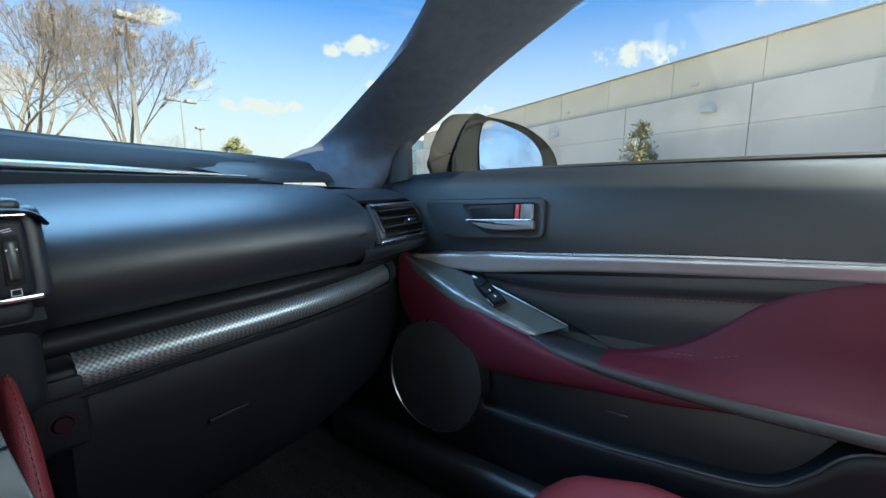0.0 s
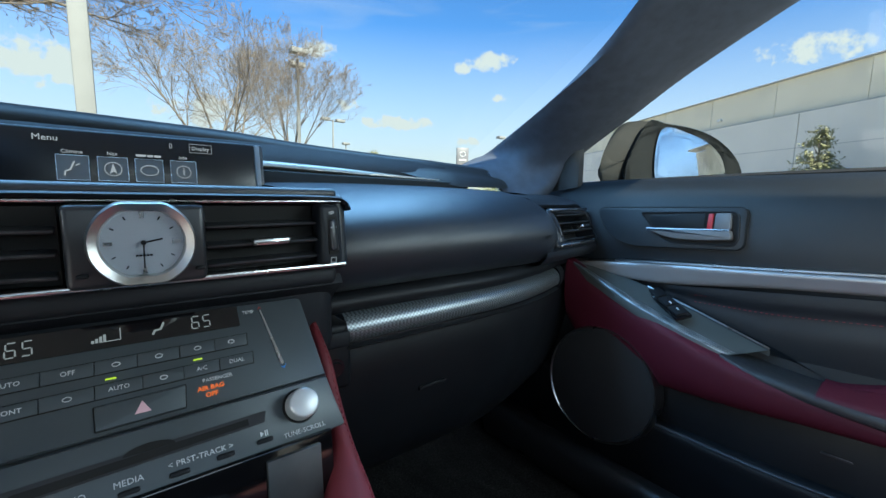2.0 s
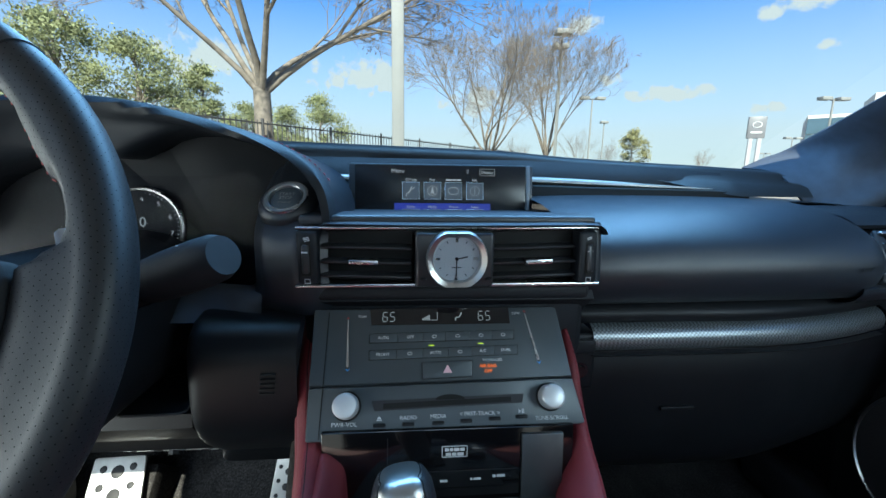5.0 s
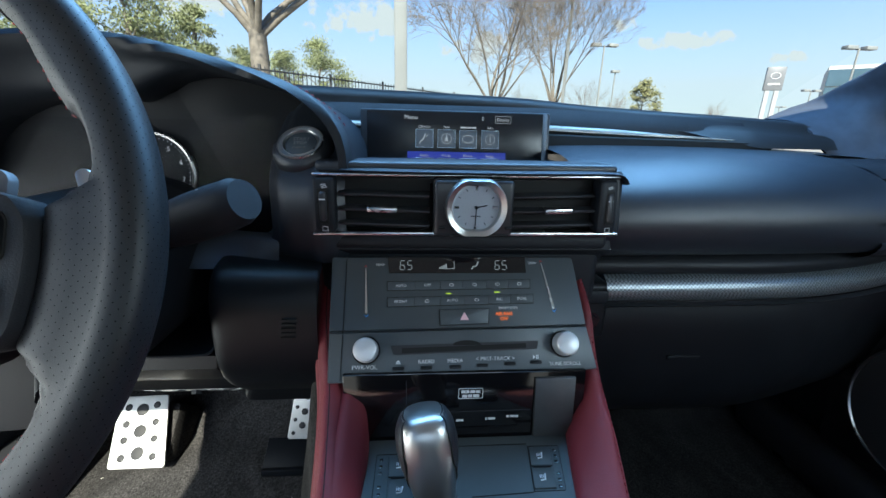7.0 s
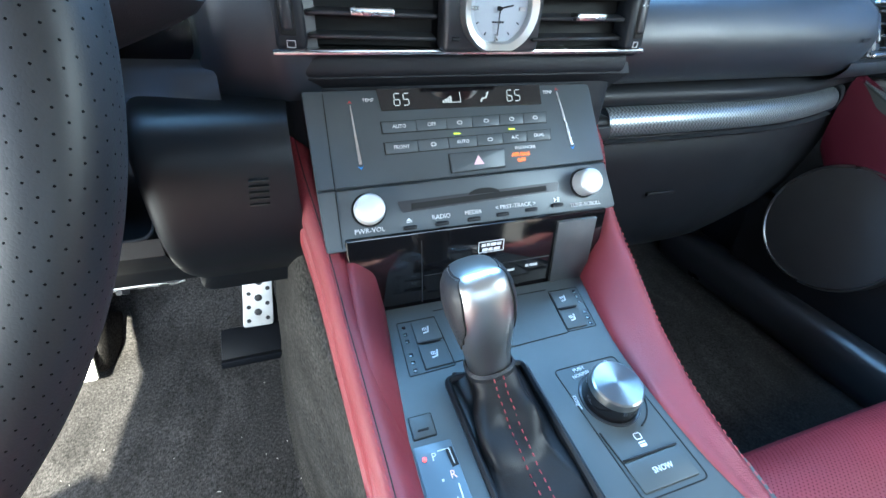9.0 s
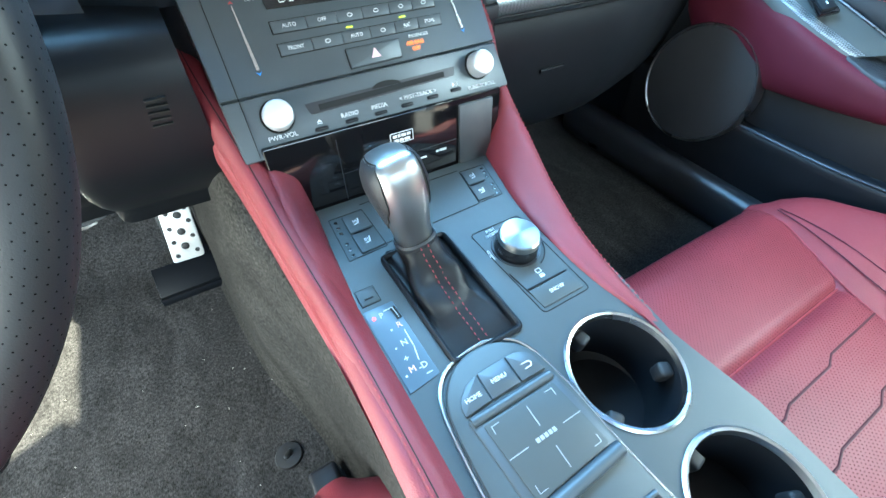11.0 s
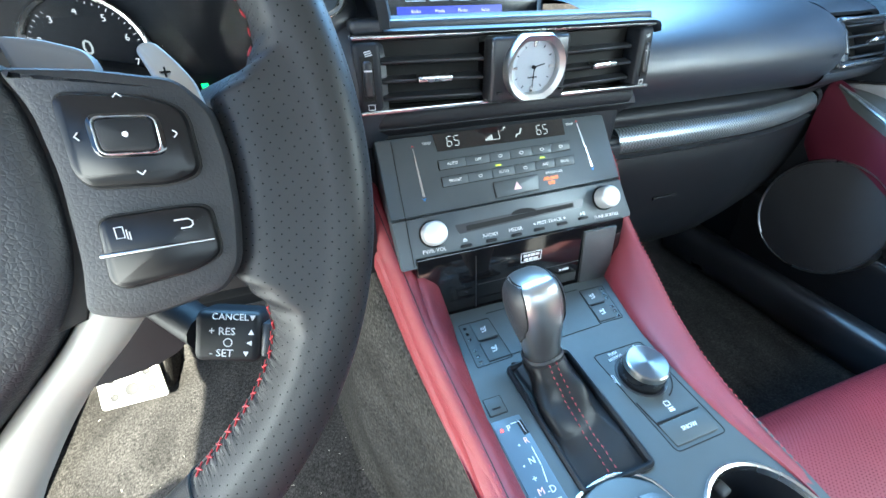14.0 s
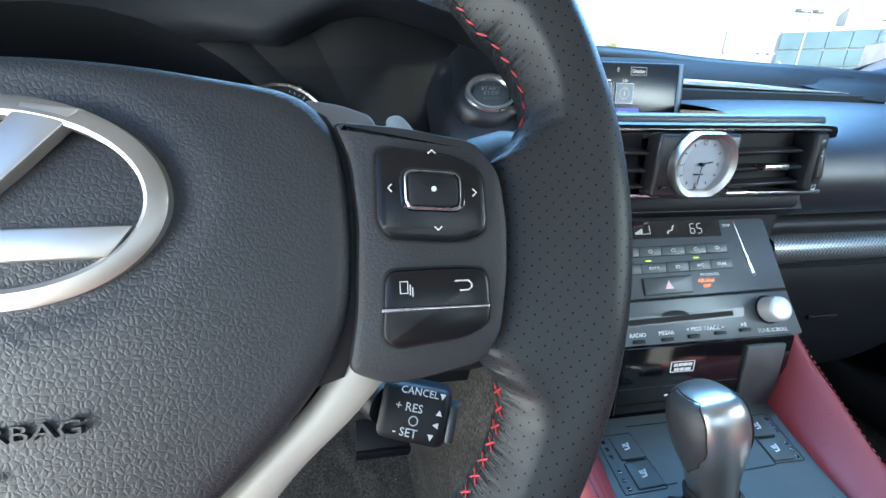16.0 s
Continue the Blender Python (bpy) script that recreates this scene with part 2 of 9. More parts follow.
def brushed(m, centre=None, strength=0.25):
    """Fine turned or drawn lines on a metal."""
    nt = m.node_tree
    b = nt.nodes["Principled BSDF"]
    co = nt.nodes.new("ShaderNodeTexCoord")
    mp = nt.nodes.new("ShaderNodeMapping")
    mp.inputs["Scale"].default_value = (30, 900, 900)
    nt.links.new(co.outputs["Object"], mp.inputs[0])
    n = nt.nodes.new("ShaderNodeTexNoise")
    n.inputs["Scale"].default_value = 4
    nt.links.new(mp.outputs[0], n.inputs["Vector"])
    bp = nt.nodes.new("ShaderNodeBump")
    bp.inputs["Strength"].default_value, bp.inputs["Distance"].default_value = strength, 0.0003
    nt.links.new(n.outputs[0], bp.inputs["Height"])
    nt.links.new(bp.outputs[0], b.inputs["Normal"])
    return m


def pile(m):
    """Short carpet pile brushed in swathes: fine drawn tufts under broad soft strokes."""
    nt = m.node_tree
    b = nt.nodes["Principled BSDF"]
    old = b.inputs["Base Color"].links[0].from_socket
    co = nt.nodes.new("ShaderNodeTexCoord")
    for scale, warp, low, high in (((760, 300, 460), 0.0, 0.50, 1.50), ((14, 6, 9), 1.6, 0.70, 1.28)):
        mp = nt.nodes.new("ShaderNodeMapping")
        mp.inputs["Scale"].default_value = scale
        mp.inputs["Rotation"].default_value = (0, 0, 0.35)
        nt.links.new(co.outputs["Object"], mp.inputs[0])
        n = nt.nodes.new("ShaderNodeTexNoise")
        n.inputs["Scale"].default_value, n.inputs["Detail"].default_value, n.inputs["Distortion"].default_value = 1.0, 3, warp
        nt.links.new(mp.outputs[0], n.inputs["Vector"])
        mr = nt.nodes.new("ShaderNodeMapRange")
        mr.inputs["From Min"].default_value, mr.inputs["From Max"].default_value = 0.32, 0.68
        mr.inputs["To Min"].default_value, mr.inputs["To Max"].default_value = low, high
        nt.links.new(n.outputs[0], mr.inputs[0])
        mx = nt.nodes.new("ShaderNodeMix")
        mx.data_type, mx.blend_type = "RGBA", "MULTIPLY"
        mx.inputs[0].default_value = 1
        nt.links.new(old, mx.inputs[6])
        nt.links.new(mr.outputs[0], mx.inputs[7])
        old = mx.outputs[2]
    nt.links.new(old, b.inputs["Base Color"])
    return m


def turned(m):
    """Fine concentric turning lines that draw the light out into a fan."""
    nt = m.node_tree
    b = nt.nodes["Principled BSDF"]
    tg = nt.nodes.new("ShaderNodeTangent")
    tg.direction_type, tg.axis = "RADIAL", "Z"
    b.inputs["Anisotropic"].default_value = 0.9
    b.inputs["Anisotropic Rotation"].default_value = 0.25
    nt.links.new(tg.outputs[0], b.inputs["Tangent"])
    return m


def glass_sheet(name, tint=(1, 1, 1), gloss=1.0, rough=0.0):
    m = bpy.data.materials.new(name)
    m.use_nodes = True
    nt = m.node_tree
    nt.nodes.clear()
    out, mix = nt.nodes.new("ShaderNodeOutputMaterial"), nt.nodes.new("ShaderNodeMixShader")
    tr, gl, fr = nt.nodes.new("ShaderNodeBsdfTransparent"), nt.nodes.new("ShaderNodeBsdfGlossy"), nt.nodes.new("ShaderNodeLayerWeight")
    tr.inputs[0].default_value = (*tint, 1)
    gl.inputs["Roughness"].default_value = rough
    pw, ad = nt.nodes.new("ShaderNodeMath"), nt.nodes.new("ShaderNodeMath")
    pw.operation, ad.operation, ad.use_clamp = "POWER", "MULTIPLY_ADD", True
    pw.inputs[1].default_value = 5.0
    nt.links.new(fr.outputs["Facing"], pw.inputs[0])
    nt.links.new(pw.outputs[0], ad.inputs[0])
    ad.inputs[1].default_value, ad.inputs[2].default_value = 0.7 * gloss, 0.045 * gloss
    nt.links.new(ad.outputs[0], mix.inputs[0])
    nt.links.new(tr.outputs[0], mix.inputs[1])
    nt.links.new(gl.outputs[0], mix.inputs[2])
    nt.links.new(mix.outputs[0], out.inputs[0])
    return m


def glow(name, color, strength):
    return material(name, (0.01, 0.01, 0.01), 0.4, emit=color, emit_strength=strength, vary=0.02, rough_vary=0)


M_DASH = material("dash_vinyl", (0.011, 0.0145, 0.021), 0.44, spec=0.75, bump=0.16, bump_scale=850, bump_kind="GRAIN", scale=12, vary=0.10)
M_HOOD = material("hood_vinyl", (0.009, 0.0115, 0.0160), 0.50, spec=0.28, bump=0.16, bump_scale=850, bump_kind="GRAIN", scale=12, vary=0.10)
M_DASHLOW = material("hard_dark_plastic", (0.011, 0.0125, 0.016), 0.54, spec=0.3, bump=0.25, bump_scale=1100, bump_kind="GRAIN", scale=14)
M_COWL = material("cowl_plastic", (0.014, 0.014, 0.015), 0.50, spec=0.4, bump=0.2, bump_scale=1400, scale=10)
M_SATIN = material("satin_dark_trim", (0.035, 0.037, 0.042), 0.33, metal=0.35, scale=20, vary=0.06)
M_PANEL = material("stack_panel", (0.060, 0.072, 0.080), 0.42, metal=0.25, spec=0.5, bump=0.06, bump_scale=2500, scale=30, vary=0.05)
M_CONSOLE = material("console_panel", (0.056, 0.065, 0.066), 0.46, metal=0.20, spec=0.40, bump=0.05, bump_scale=2500, scale=30, vary=0.05)
M_BLACK = material("black_plastic", (0.0065, 0.0075, 0.0095), 0.50, spec=0.26, scale=30, bump=0.08, bump_scale=1800)
M_PIANO = material("piano_black", (0.004, 0.004, 0.005), 0.08, coat=0.3, scale=10, rough_vary=0.02)
M_KEY = material("gloss_black_key", (0.005, 0.005, 0.006), 0.30, spec=0.3, scale=30, rough_vary=0.03)
M_GAP = material("dark_gap", (0.002, 0.002, 0.002), 0.8, rough_vary=0)
M_CHROME = material("satin_chrome", (0.55, 0.56, 0.57), 0.26, metal=1.0, scale=30, vary=0.04)
M_ALU = brushed(material("brushed_alloy", (0.60, 0.59, 0.57), 0.30, metal=1.0, scale=30, vary=0.05))
M_SILVER = material("silver_paint", (0.44, 0.425, 0.40), 0.34, metal=0.75, scale=60, vary=0.04)
M_PALE = material("pale_silver_paint", (0.37, 0.35, 0.31), 0.50, metal=0.10, scale=40, vary=0.05)
M_TURNED = turned(material("turned_alloy", (0.25, 0.245, 0.235), 0.30, metal=1.0, scale=30, vary=0.04, rough_vary=0))
M_STRIP = material("champagne_strip", (0.30, 0.28, 0.25), 0.38, metal=0.7, scale=30, vary=0.06)
M_BUTTON = material("satin_blue_grey_cap", (0.10, 0.125, 0.15), 0.38, metal=0.4, scale=60, vary=0.04)
M_FAINT = material("faded_print", (0.26, 0.28, 0.30), 0.5, rough_vary=0)
M_LEVER = brushed(material("satin_lever_metal", (0.42, 0.42, 0.41), 0.34, metal=1.0, scale=30, vary=0.04), None, 0.10)
M_PEDAL = material("pedal_alloy", (0.60, 0.60, 0.58), 0.5, metal=0.55, scale=60, vary=0.08)
M_BEZEL = material("grey_bezel", (0.15, 0.15, 0.155), 0.48, metal=0.3, scale=20, vary=0.05)
M_LINT = material("pale_lint", (0.55, 0.53, 0.48), 0.9, rough_vary=0)
M_RING = material("dark_satin_ring", (0.30, 0.30, 0.31), 0.30, metal=1.0, scale=30, vary=0.1)
M_KNOB = material("knob_silver", (0.62, 0.63, 0.64), 0.45, metal=0.55, scale=60, vary=0.03)
M_RED = material("red_leather", (0.175, 0.022, 0.030), 0.46, spec=0.45, bump=0.30, bump_scale=700, bump_kind="GRAIN", scale=9, vary=0.10)
M_REDPERF = perforate(material("red_perforated_leather", (0.175, 0.022, 0.030), 0.48, spec=0.45, bump=0.18, bump_scale=700, bump_kind="GRAIN", scale=9, vary=0.10), 0.0052, 0.16, 0.30)
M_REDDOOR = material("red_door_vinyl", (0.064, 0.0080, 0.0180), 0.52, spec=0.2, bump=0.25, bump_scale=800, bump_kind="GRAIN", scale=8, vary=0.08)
M_LEATHER = material("black_leather", (0.017, 0.018, 0.021), 0.42, spec=0.5, bump=0.25, bump_scale=700, bump_kind="GRAIN", scale=18, vary=0.15)
M_PADLEATHER = material("airbag_leather", (0.015, 0.0165, 0.020), 0.50, spec=0.5, bump=0.20, bump_scale=600, bump_kind="GRAIN", scale=10, vary=0.10)
M_RIM = material("rim_leather", (0.013, 0.0137, 0.0157), 0.38, spec=0.45, bump=0.12, bump_scale=900, bump_kind="GRAIN", scale=22, vary=0.18)
M_RIMPERF = gathers(perforate(material("rim_perforated_leather", (0.0140, 0.0148, 0.0170), 0.46, spec=0.34, bump=0.04, bump_scale=900, bump_kind="GRAIN", scale=22, vary=0.15), 0.0050, 0.080, 0.32, "UV"), 0.0777, 0.022)
M_POD = material("spoke_plastic", (0.016, 0.017, 0.020), 0.52, spec=0.4, bump=0.12, bump_scale=650, bump_kind="GRAIN", scale=20)
M_THREADRED = material("red_thread", (0.36, 0.025, 0.03), 0.6, scale=400, rough_vary=0)
M_THREADDARK = material("dark_thread", (0.23, 0.022, 0.030), 0.7, scale=400, rough_vary=0)
M_WEAVE = weave(material("woven_metal_trim", (0.2, 0.2, 0.2), 0.34, metal=0.75, rough_vary=0))
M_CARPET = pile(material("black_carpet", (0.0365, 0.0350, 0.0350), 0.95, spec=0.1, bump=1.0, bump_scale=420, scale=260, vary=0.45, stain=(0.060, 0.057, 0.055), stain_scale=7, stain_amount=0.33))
# same carpet without the dust, its colour darkened for the passenger side's shade
M_CARPETSHADE = pile(material("shaded_black_carpet", (0.019, 0.0185, 0.0185), 0.95, spec=0.1, bump=1.0, bump_scale=420, scale=260, vary=0.45))
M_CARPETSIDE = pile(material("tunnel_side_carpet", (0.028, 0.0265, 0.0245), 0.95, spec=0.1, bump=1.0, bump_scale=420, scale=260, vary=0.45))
M_DOORVINYL = material("door_vinyl", (0.0068, 0.0100, 0.0145), 0.46, spec=0.50, bump=0.20, bump_scale=850, bump_kind="GRAIN", scale=12, vary=0.12)
M_HEAD = material("grey_headliner", (0.34, 0.34, 0.34), 0.9, bump=0.3, bump_scale=900, scale=20)
M_PILLAR = material("pillar_fabric", (0.046, 0.055, 0.074), 0.80, spec=0.3, bump=0.2, bump_scale=1500, scale=60, vary=0.12)
M_RUBBER = material("black_rubber", (0.012, 0.012, 0.013), 0.6, scale=30)
M_SCREEN = material("display_glass", (0.004, 0.004, 0.005), 0.24, scale=10, rough_vary=0.02)
M_WHITE = glow("white_legend", (0.85, 0.9, 1.0), 0.15)
M_LEGEND = material("printed_white", (0.58, 0.60, 0.62), 0.5, scale=200, rough_vary=0)
M_AMBER = glow("amber_legend", (1.0, 0.20, 0.04), 0.26)
M_GREEN = glow("green_indicator", (0.65, 0.95, 0.05), 0.28)
M_REDLED = glow("red_indicator", (1.0, 0.05, 0.05), 0.5)
M_BLUEBAND = glow("blue_band", (0.004, 0.022, 0.60), 0.15)
M_DIGIT = glow("display_digit", (0.82, 0.92, 1.0), 0.09)
M_BLUEMARK = material("blue_mark", (0.03, 0.22, 0.60), 0.5, rough_vary=0)
M_REDMARK = material("red_mark", (0.40, 0.03, 0.03), 0.5, rough_vary=0)
M_PINK = material("hazard_triangle", (0.75, 0.45, 0.50), 0.5, rough_vary=0)
M_CLOCK = material("clock_dial", (0.44, 0.49, 0.54), 0.45, metal=0.15, scale=30, vary=0.03)
M_DIALBLACK = material("dial_black", (0.0045, 0.0055, 0.0075), 0.5, spec=0.15, scale=30)
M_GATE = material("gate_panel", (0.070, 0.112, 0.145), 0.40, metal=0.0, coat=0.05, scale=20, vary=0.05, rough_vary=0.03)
M_GLASS = glass_sheet("window_glass", (0.97, 0.985, 0.98), 0.28)
M_CLUSTERGLASS = glass_sheet("cluster_glass", (0.80, 0.80, 0.82), 0.05, 0.05)
M_MIRROR = material("mirror_glass", (0.9, 0.92, 0.92), 0.01, metal=1.0, vary=0.01, rough_vary=0)
M_CARPAINT = material("dusty_grey_paint", (0.0070, 0.0082, 0.0084), 0.55, spec=0.1, scale=14, vary=0.12, stain=(0.015, 0.016, 0.0155), stain_scale=40, stain_amount=0.5)


# ---------------------------------------------------------------- mesh helpers
def mesh_object(name, verts, faces, mat, parent=None, label="", smooth=True):
    me = bpy.data.meshes.new(name)
    me.from_pydata([tuple(v) for v in verts], [], [tuple(f) for f in faces])
    if smooth:
        me.polygons.foreach_set("use_smooth", [True] * len(me.polygons))
    me.materials.append(mat)
    me.update()
    ob = new(name, me)
    if parent is not None:
        ob.parent = parent
    if label:
        ob["label"] = label
    return ob


def part(name, bm, mat, parent=None, label="", smooth=True, angle=40):
    """One mesh object from a bmesh, under a thing or a part; creases sharper than the angle stay hard."""
    bmesh.ops.recalc_face_normals(bm, faces=bm.faces[:])
    for f in bm.faces:
        f.smooth = smooth
    for e in bm.edges:
        e.smooth = not (len(e.link_faces) == 2 and e.calc_face_angle(0.0) > radians(angle))
    me = bpy.data.meshes.new(name)
    bm.to_mesh(me)
    bm.free()
    me.materials.append(mat)
    ob = new(name, me)
    if parent is not None:
        ob.parent = parent
    if label:
        ob["label"] = label
    return ob


def thing(name, label, category, group="", kind=""):
    return tagged(new(name), label, category, group, kind)


def spline(points, n, closed=False):
    """n points on a smooth curve through the given ones, evenly spread by length."""
    P = [Vector(p) for p in points]
    k = len(P)
    dense = []
    segs = k if closed else k - 1
    for i in range(segs):
        if closed:
            p0, p1, p2, p3 = P[(i - 1) % k], P[i], P[(i + 1) % k], P[(i + 2) % k]
        else:
            p1, p2 = P[i], P[i + 1]
            p0 = P[i - 1] if i else p1 * 2 - p2
            p3 = P[i + 2] if i + 2 < k else p2 * 2 - p1
        for s in range(12):
            t = s / 12
            dense.append(0.5 * ((2 * p1) + (p2 - p0) * t + (2 * p0 - 5 * p1 + 4 * p2 - p3) * t * t + (3 * p1 - p0 - 3 * p2 + p3) * t ** 3))
    dense.append(P[0].copy() if closed else P[-1].copy())
    acc = [0.0]
    for a, b in zip(dense, dense[1:]):
        acc.append(acc[-1] + (b - a).length)
    out, j = [], 0
    count = n if closed else n - 1
    for i in range(n):
        want = acc[-1] * i / count
        while j < len(acc) - 2 and acc[j + 1] < want:
            j += 1
        f = (want - acc[j]) / max(acc[j + 1] - acc[j], 1e-9)
        out.append(dense[j].lerp(dense[j + 1], f))
    return out


def loft(sections, nu=0, nv=0, closed=False, caps=False):
    """A bmesh skin over cross-sections; nv points along each, nu sections along the way, both smoothed."""
    rows = [spline(s, nv, closed) if nv else [Vector(p) for p in s] for s in sections]
    if nu:
        cols = [spline([r[i] for r in rows], nu) for i in range(len(rows[0]))]
        rows = [[c[i] for c in cols] for i in range(nu)]
    bm = bmesh.new()
    grid = [[bm.verts.new(p) for p in r] for r in rows]
    m = len(grid[0])
    for a, b in zip(grid, grid[1:]):
        for i in range(m if closed else m - 1):
            j = (i + 1) % m
            try:
                bm.faces.new((a[i], a[j], b[j], b[i]))
            except ValueError:
                pass
    if caps and closed:
        bm.faces.new(grid[0][::-1])
        bm.faces.new(grid[-1])
    return bm


def thicken(bm, depth):
    """Give a skin a back, at that depth behind its faces, and a rim."""
    bmesh.ops.recalc_face_normals(bm, faces=bm.faces[:])
    bm.normal_update()
    bmesh.ops.solidify(bm, geom=bm.faces[:], thickness=depth)
    return bm


def box(sx, sy, sz, at=(0, 0, 0), bevel=0.002, seg=2, rot=None):
    bm = bmesh.new()
    bmesh.ops.create_cube(bm, size=1.0)
    bmesh.ops.scale(bm, vec=(sx, sy, sz), verts=bm.verts[:])
    if bevel:
        bmesh.ops.bevel(bm, geom=bm.edges[:], offset=min(bevel, 0.49 * min(sx, sy, sz)), segments=seg, affect="EDGES", profile=0.5)
    m = Matrix.Translation(at) @ (rot.to_4x4() if rot is not None else Matrix())
    bmesh.ops.transform(bm, matrix=m, verts=bm.verts[:])
    return bm


def join(*bms):
    a = bms[0]
    for b in bms[1:]:
        me = bpy.data.meshes.new("tmp")
        b.to_mesh(me)
        b.free()
        a.from_mesh(me)
        bpy.data.meshes.remove(me)
    return a


def moved(bm, m):
    bmesh.ops.transform(bm, matrix=m, verts=bm.verts[:])
    return bm


def rounded(pts, r, n=5):
    """Round the corners of a flat outline (2D)."""
    out = []
    k = len(pts)
    for i in range(k):
        p0, p1, p2 = Vector(pts[i - 1]), Vector(pts[i]), Vector(pts[(i + 1) % k])
        rr = r[i] if isinstance(r, (list, tuple)) else r
        a, b = (p0 - p1), (p2 - p1)
        rr = min(rr, a.length * 0.49, b.length * 0.49)
        s, e = p1 + a.normalized() * rr, p1 + b.normalized() * rr
        for j in range(n + 1):
            t = j / n
            out.append(s * (1 - t) ** 2 + p1 * 2 * t * (1 - t) + e * t * t)
    return out


def plate(outline, depth, m=None, bevel=0.0, top=0.0):
    """A flat outline (2D) as a slab: its face at local z = top, its back depth below, the face's rim rounded off."""
    bm = bmesh.new()
    pts = [Vector((p[0], p[1])) for p in outline]
    area = sum(a.x * b.y - b.x * a.y for a, b in zip(pts, pts[1:] + pts[:1]))
    if area < 0:
        pts = pts[::-1]
    k = len(pts)

    def inset(d):
        res = []
        for i in range(k):
            e1, e2 = (pts[i] - pts[i - 1]), (pts[(i + 1) % k] - pts[i])
            n1 = Vector((-e1.y, e1.x)).normalized() if e1.length > 1e-9 else Vector((0, 0))
            n2 = Vector((-e2.y, e2.x)).normalized() if e2.length > 1e-9 else n1
            nn = n1 + n2
            nn = nn.normalized() if nn.length > 1e-6 else n1
            res.append(pts[i] + nn * d)
        return res

    levels = [(0, top - depth)]
    if bevel:
        levels += [(0, top - bevel), (bevel * 0.3, top - bevel * 0.3), (bevel, top)]
    else:
        levels += [(0, top)]
    rings = [[bm.verts.new((p.x, p.y, z)) for p in inset(d)] for d, z in levels]
    for a, b in zip(rings, rings[1:]):
        for i in range(k):
            bm.faces.new((a[i], a[(i + 1) % k], b[(i + 1) % k], b[i]))
    bm.faces.new(rings[-1])
    bm.faces.new(rings[0][::-1])
    if m is not None:
        bmesh.ops.transform(bm, matrix=m, verts=bm.verts[:])
    return bm


def frame_ring(outline, width, depth, m=None, top=0.0, bevel=0.0006):
    """A flat closed band that runs inside an outline."""
    bm = bmesh.new()
    pts = [Vector((p[0], p[1])) for p in outline]
    area = sum(a.x * b.y - b.x * a.y for a, b in zip(pts, pts[1:] + pts[:1]))
    if area < 0:
        pts = pts[::-1]
    k = len(pts)
    nrm = []
    for i in range(k):
        e1, e2 = (pts[i] - pts[i - 1]), (pts[(i + 1) % k] - pts[i])
        n1, n2 = Vector((-e1.y, e1.x)), Vector((-e2.y, e2.x))
        nn = n1.normalized() + n2.normalized() if n1.length > 1e-9 and n2.length > 1e-9 else (n1 + n2)
        nrm.append(nn.normalized())
    prof = [(0, top - depth), (0, top - bevel), (bevel, top), (width - bevel, top), (width, top - bevel), (width, top - depth)]
    rings = [[bm.verts.new((*(pts[i] + nrm[i] * d), z)) for i in range(k)] for d, z in prof]
    for a, b in zip(rings, rings[1:] + rings[:1]):
        for i in range(k):
            bm.faces.new((a[i], a[(i + 1) % k], b[(i + 1) % k], b[i]))
    if m is not None:
        bmesh.ops.transform(bm, matrix=m, verts=bm.verts[:])
    return bm


def lathe(profile, n=40, m=None, cap=True):
    """A turned body about local z, from (radius, z) pairs."""
    bm = bmesh.new()
    rings = []
    for r, z in profile:
        if r < 1e-6:
            rings.append([bm.verts.new((0, 0, z))])
        else:
            rings.append([bm.verts.new((r * math.cos(2 * math.pi * i / n), r * math.sin(2 * math.pi * i / n), z)) for i in range(n)])
    for a, b in zip(rings, rings[1:]):
        if len(a) == 1 and len(b) == 1:
            continue
        for i in range(n):
            j = (i + 1) % n
            if len(a) == 1:
                bm.faces.new((a[0], b[i], b[j]))
            elif len(b) == 1:
                bm.faces.new((a[i], a[j], b[0]))
            else:
                bm.faces.new((a[i], a[j], b[j], b[i]))
    if m is not None:
        bmesh.ops.transform(bm, matrix=m, verts=bm.verts[:])
    return bm


def tube(points, radius, n=10, closed=False, caps=True, squash=None):
    """A round bar along a path; radius may be a list."""
    P = [Vector(p) for p in points]
    k = len(P)
    bm = bmesh.new()
    up = None
    rings = []
    for i, p in enumerate(P):
        a = P[(i - 1) % k] if closed or i else p
        b = P[(i + 1) % k] if closed or i < k - 1 else p
        t = (b - a).normalized()
        if up is None:
            up = Vector((0, 0, 1)) if abs(t.z) < 0.9 else Vector((0, 1, 0))
        s = t.cross(up).normalized()
        up = s.cross(t).normalized()
        r = radius[i] if isinstance(radius, (list, tuple)) else radius
        sq = squash or (1, 1)
        rings.append([bm.verts.new(p + s * math.cos(2 * math.pi * j / n) * r * sq[0] + up * math.sin(2 * math.pi * j / n) * r * sq[1]) for j in range(n)])
    pairs = list(zip(rings, rings[1:])) + ([(rings[-1], rings[0])] if closed else [])
    for a, b in pairs:
        for j in range(n):
            bm.faces.new((a[j], a[(j + 1) % n], b[(j + 1) % n], b[j]))
    if caps and not closed:
        bm.faces.new(rings[0][::-1])
        bm.faces.new(rings[-1])
    return bm


def dashes(points, length, gap, radius, n=5):
    """A row of short stitches along a path."""
    P = [Vector(p) for p in points]
    total = sum((b - a).length for a, b in zip(P, P[1:]))
    k = max(2, int(total / (length + gap)))
    Q = spline(P, k * 2 + 1)
    bm = None
    for i in range(0, len(Q) - 1, 2):
        t = tube([Q[i], Q[i].lerp(Q[i + 1], 0.5) , Q[i + 1]], [radius * 0.7, radius, radius * 0.7], n)
        bm = t if bm is None else join_fast(bm, t)
    return bm


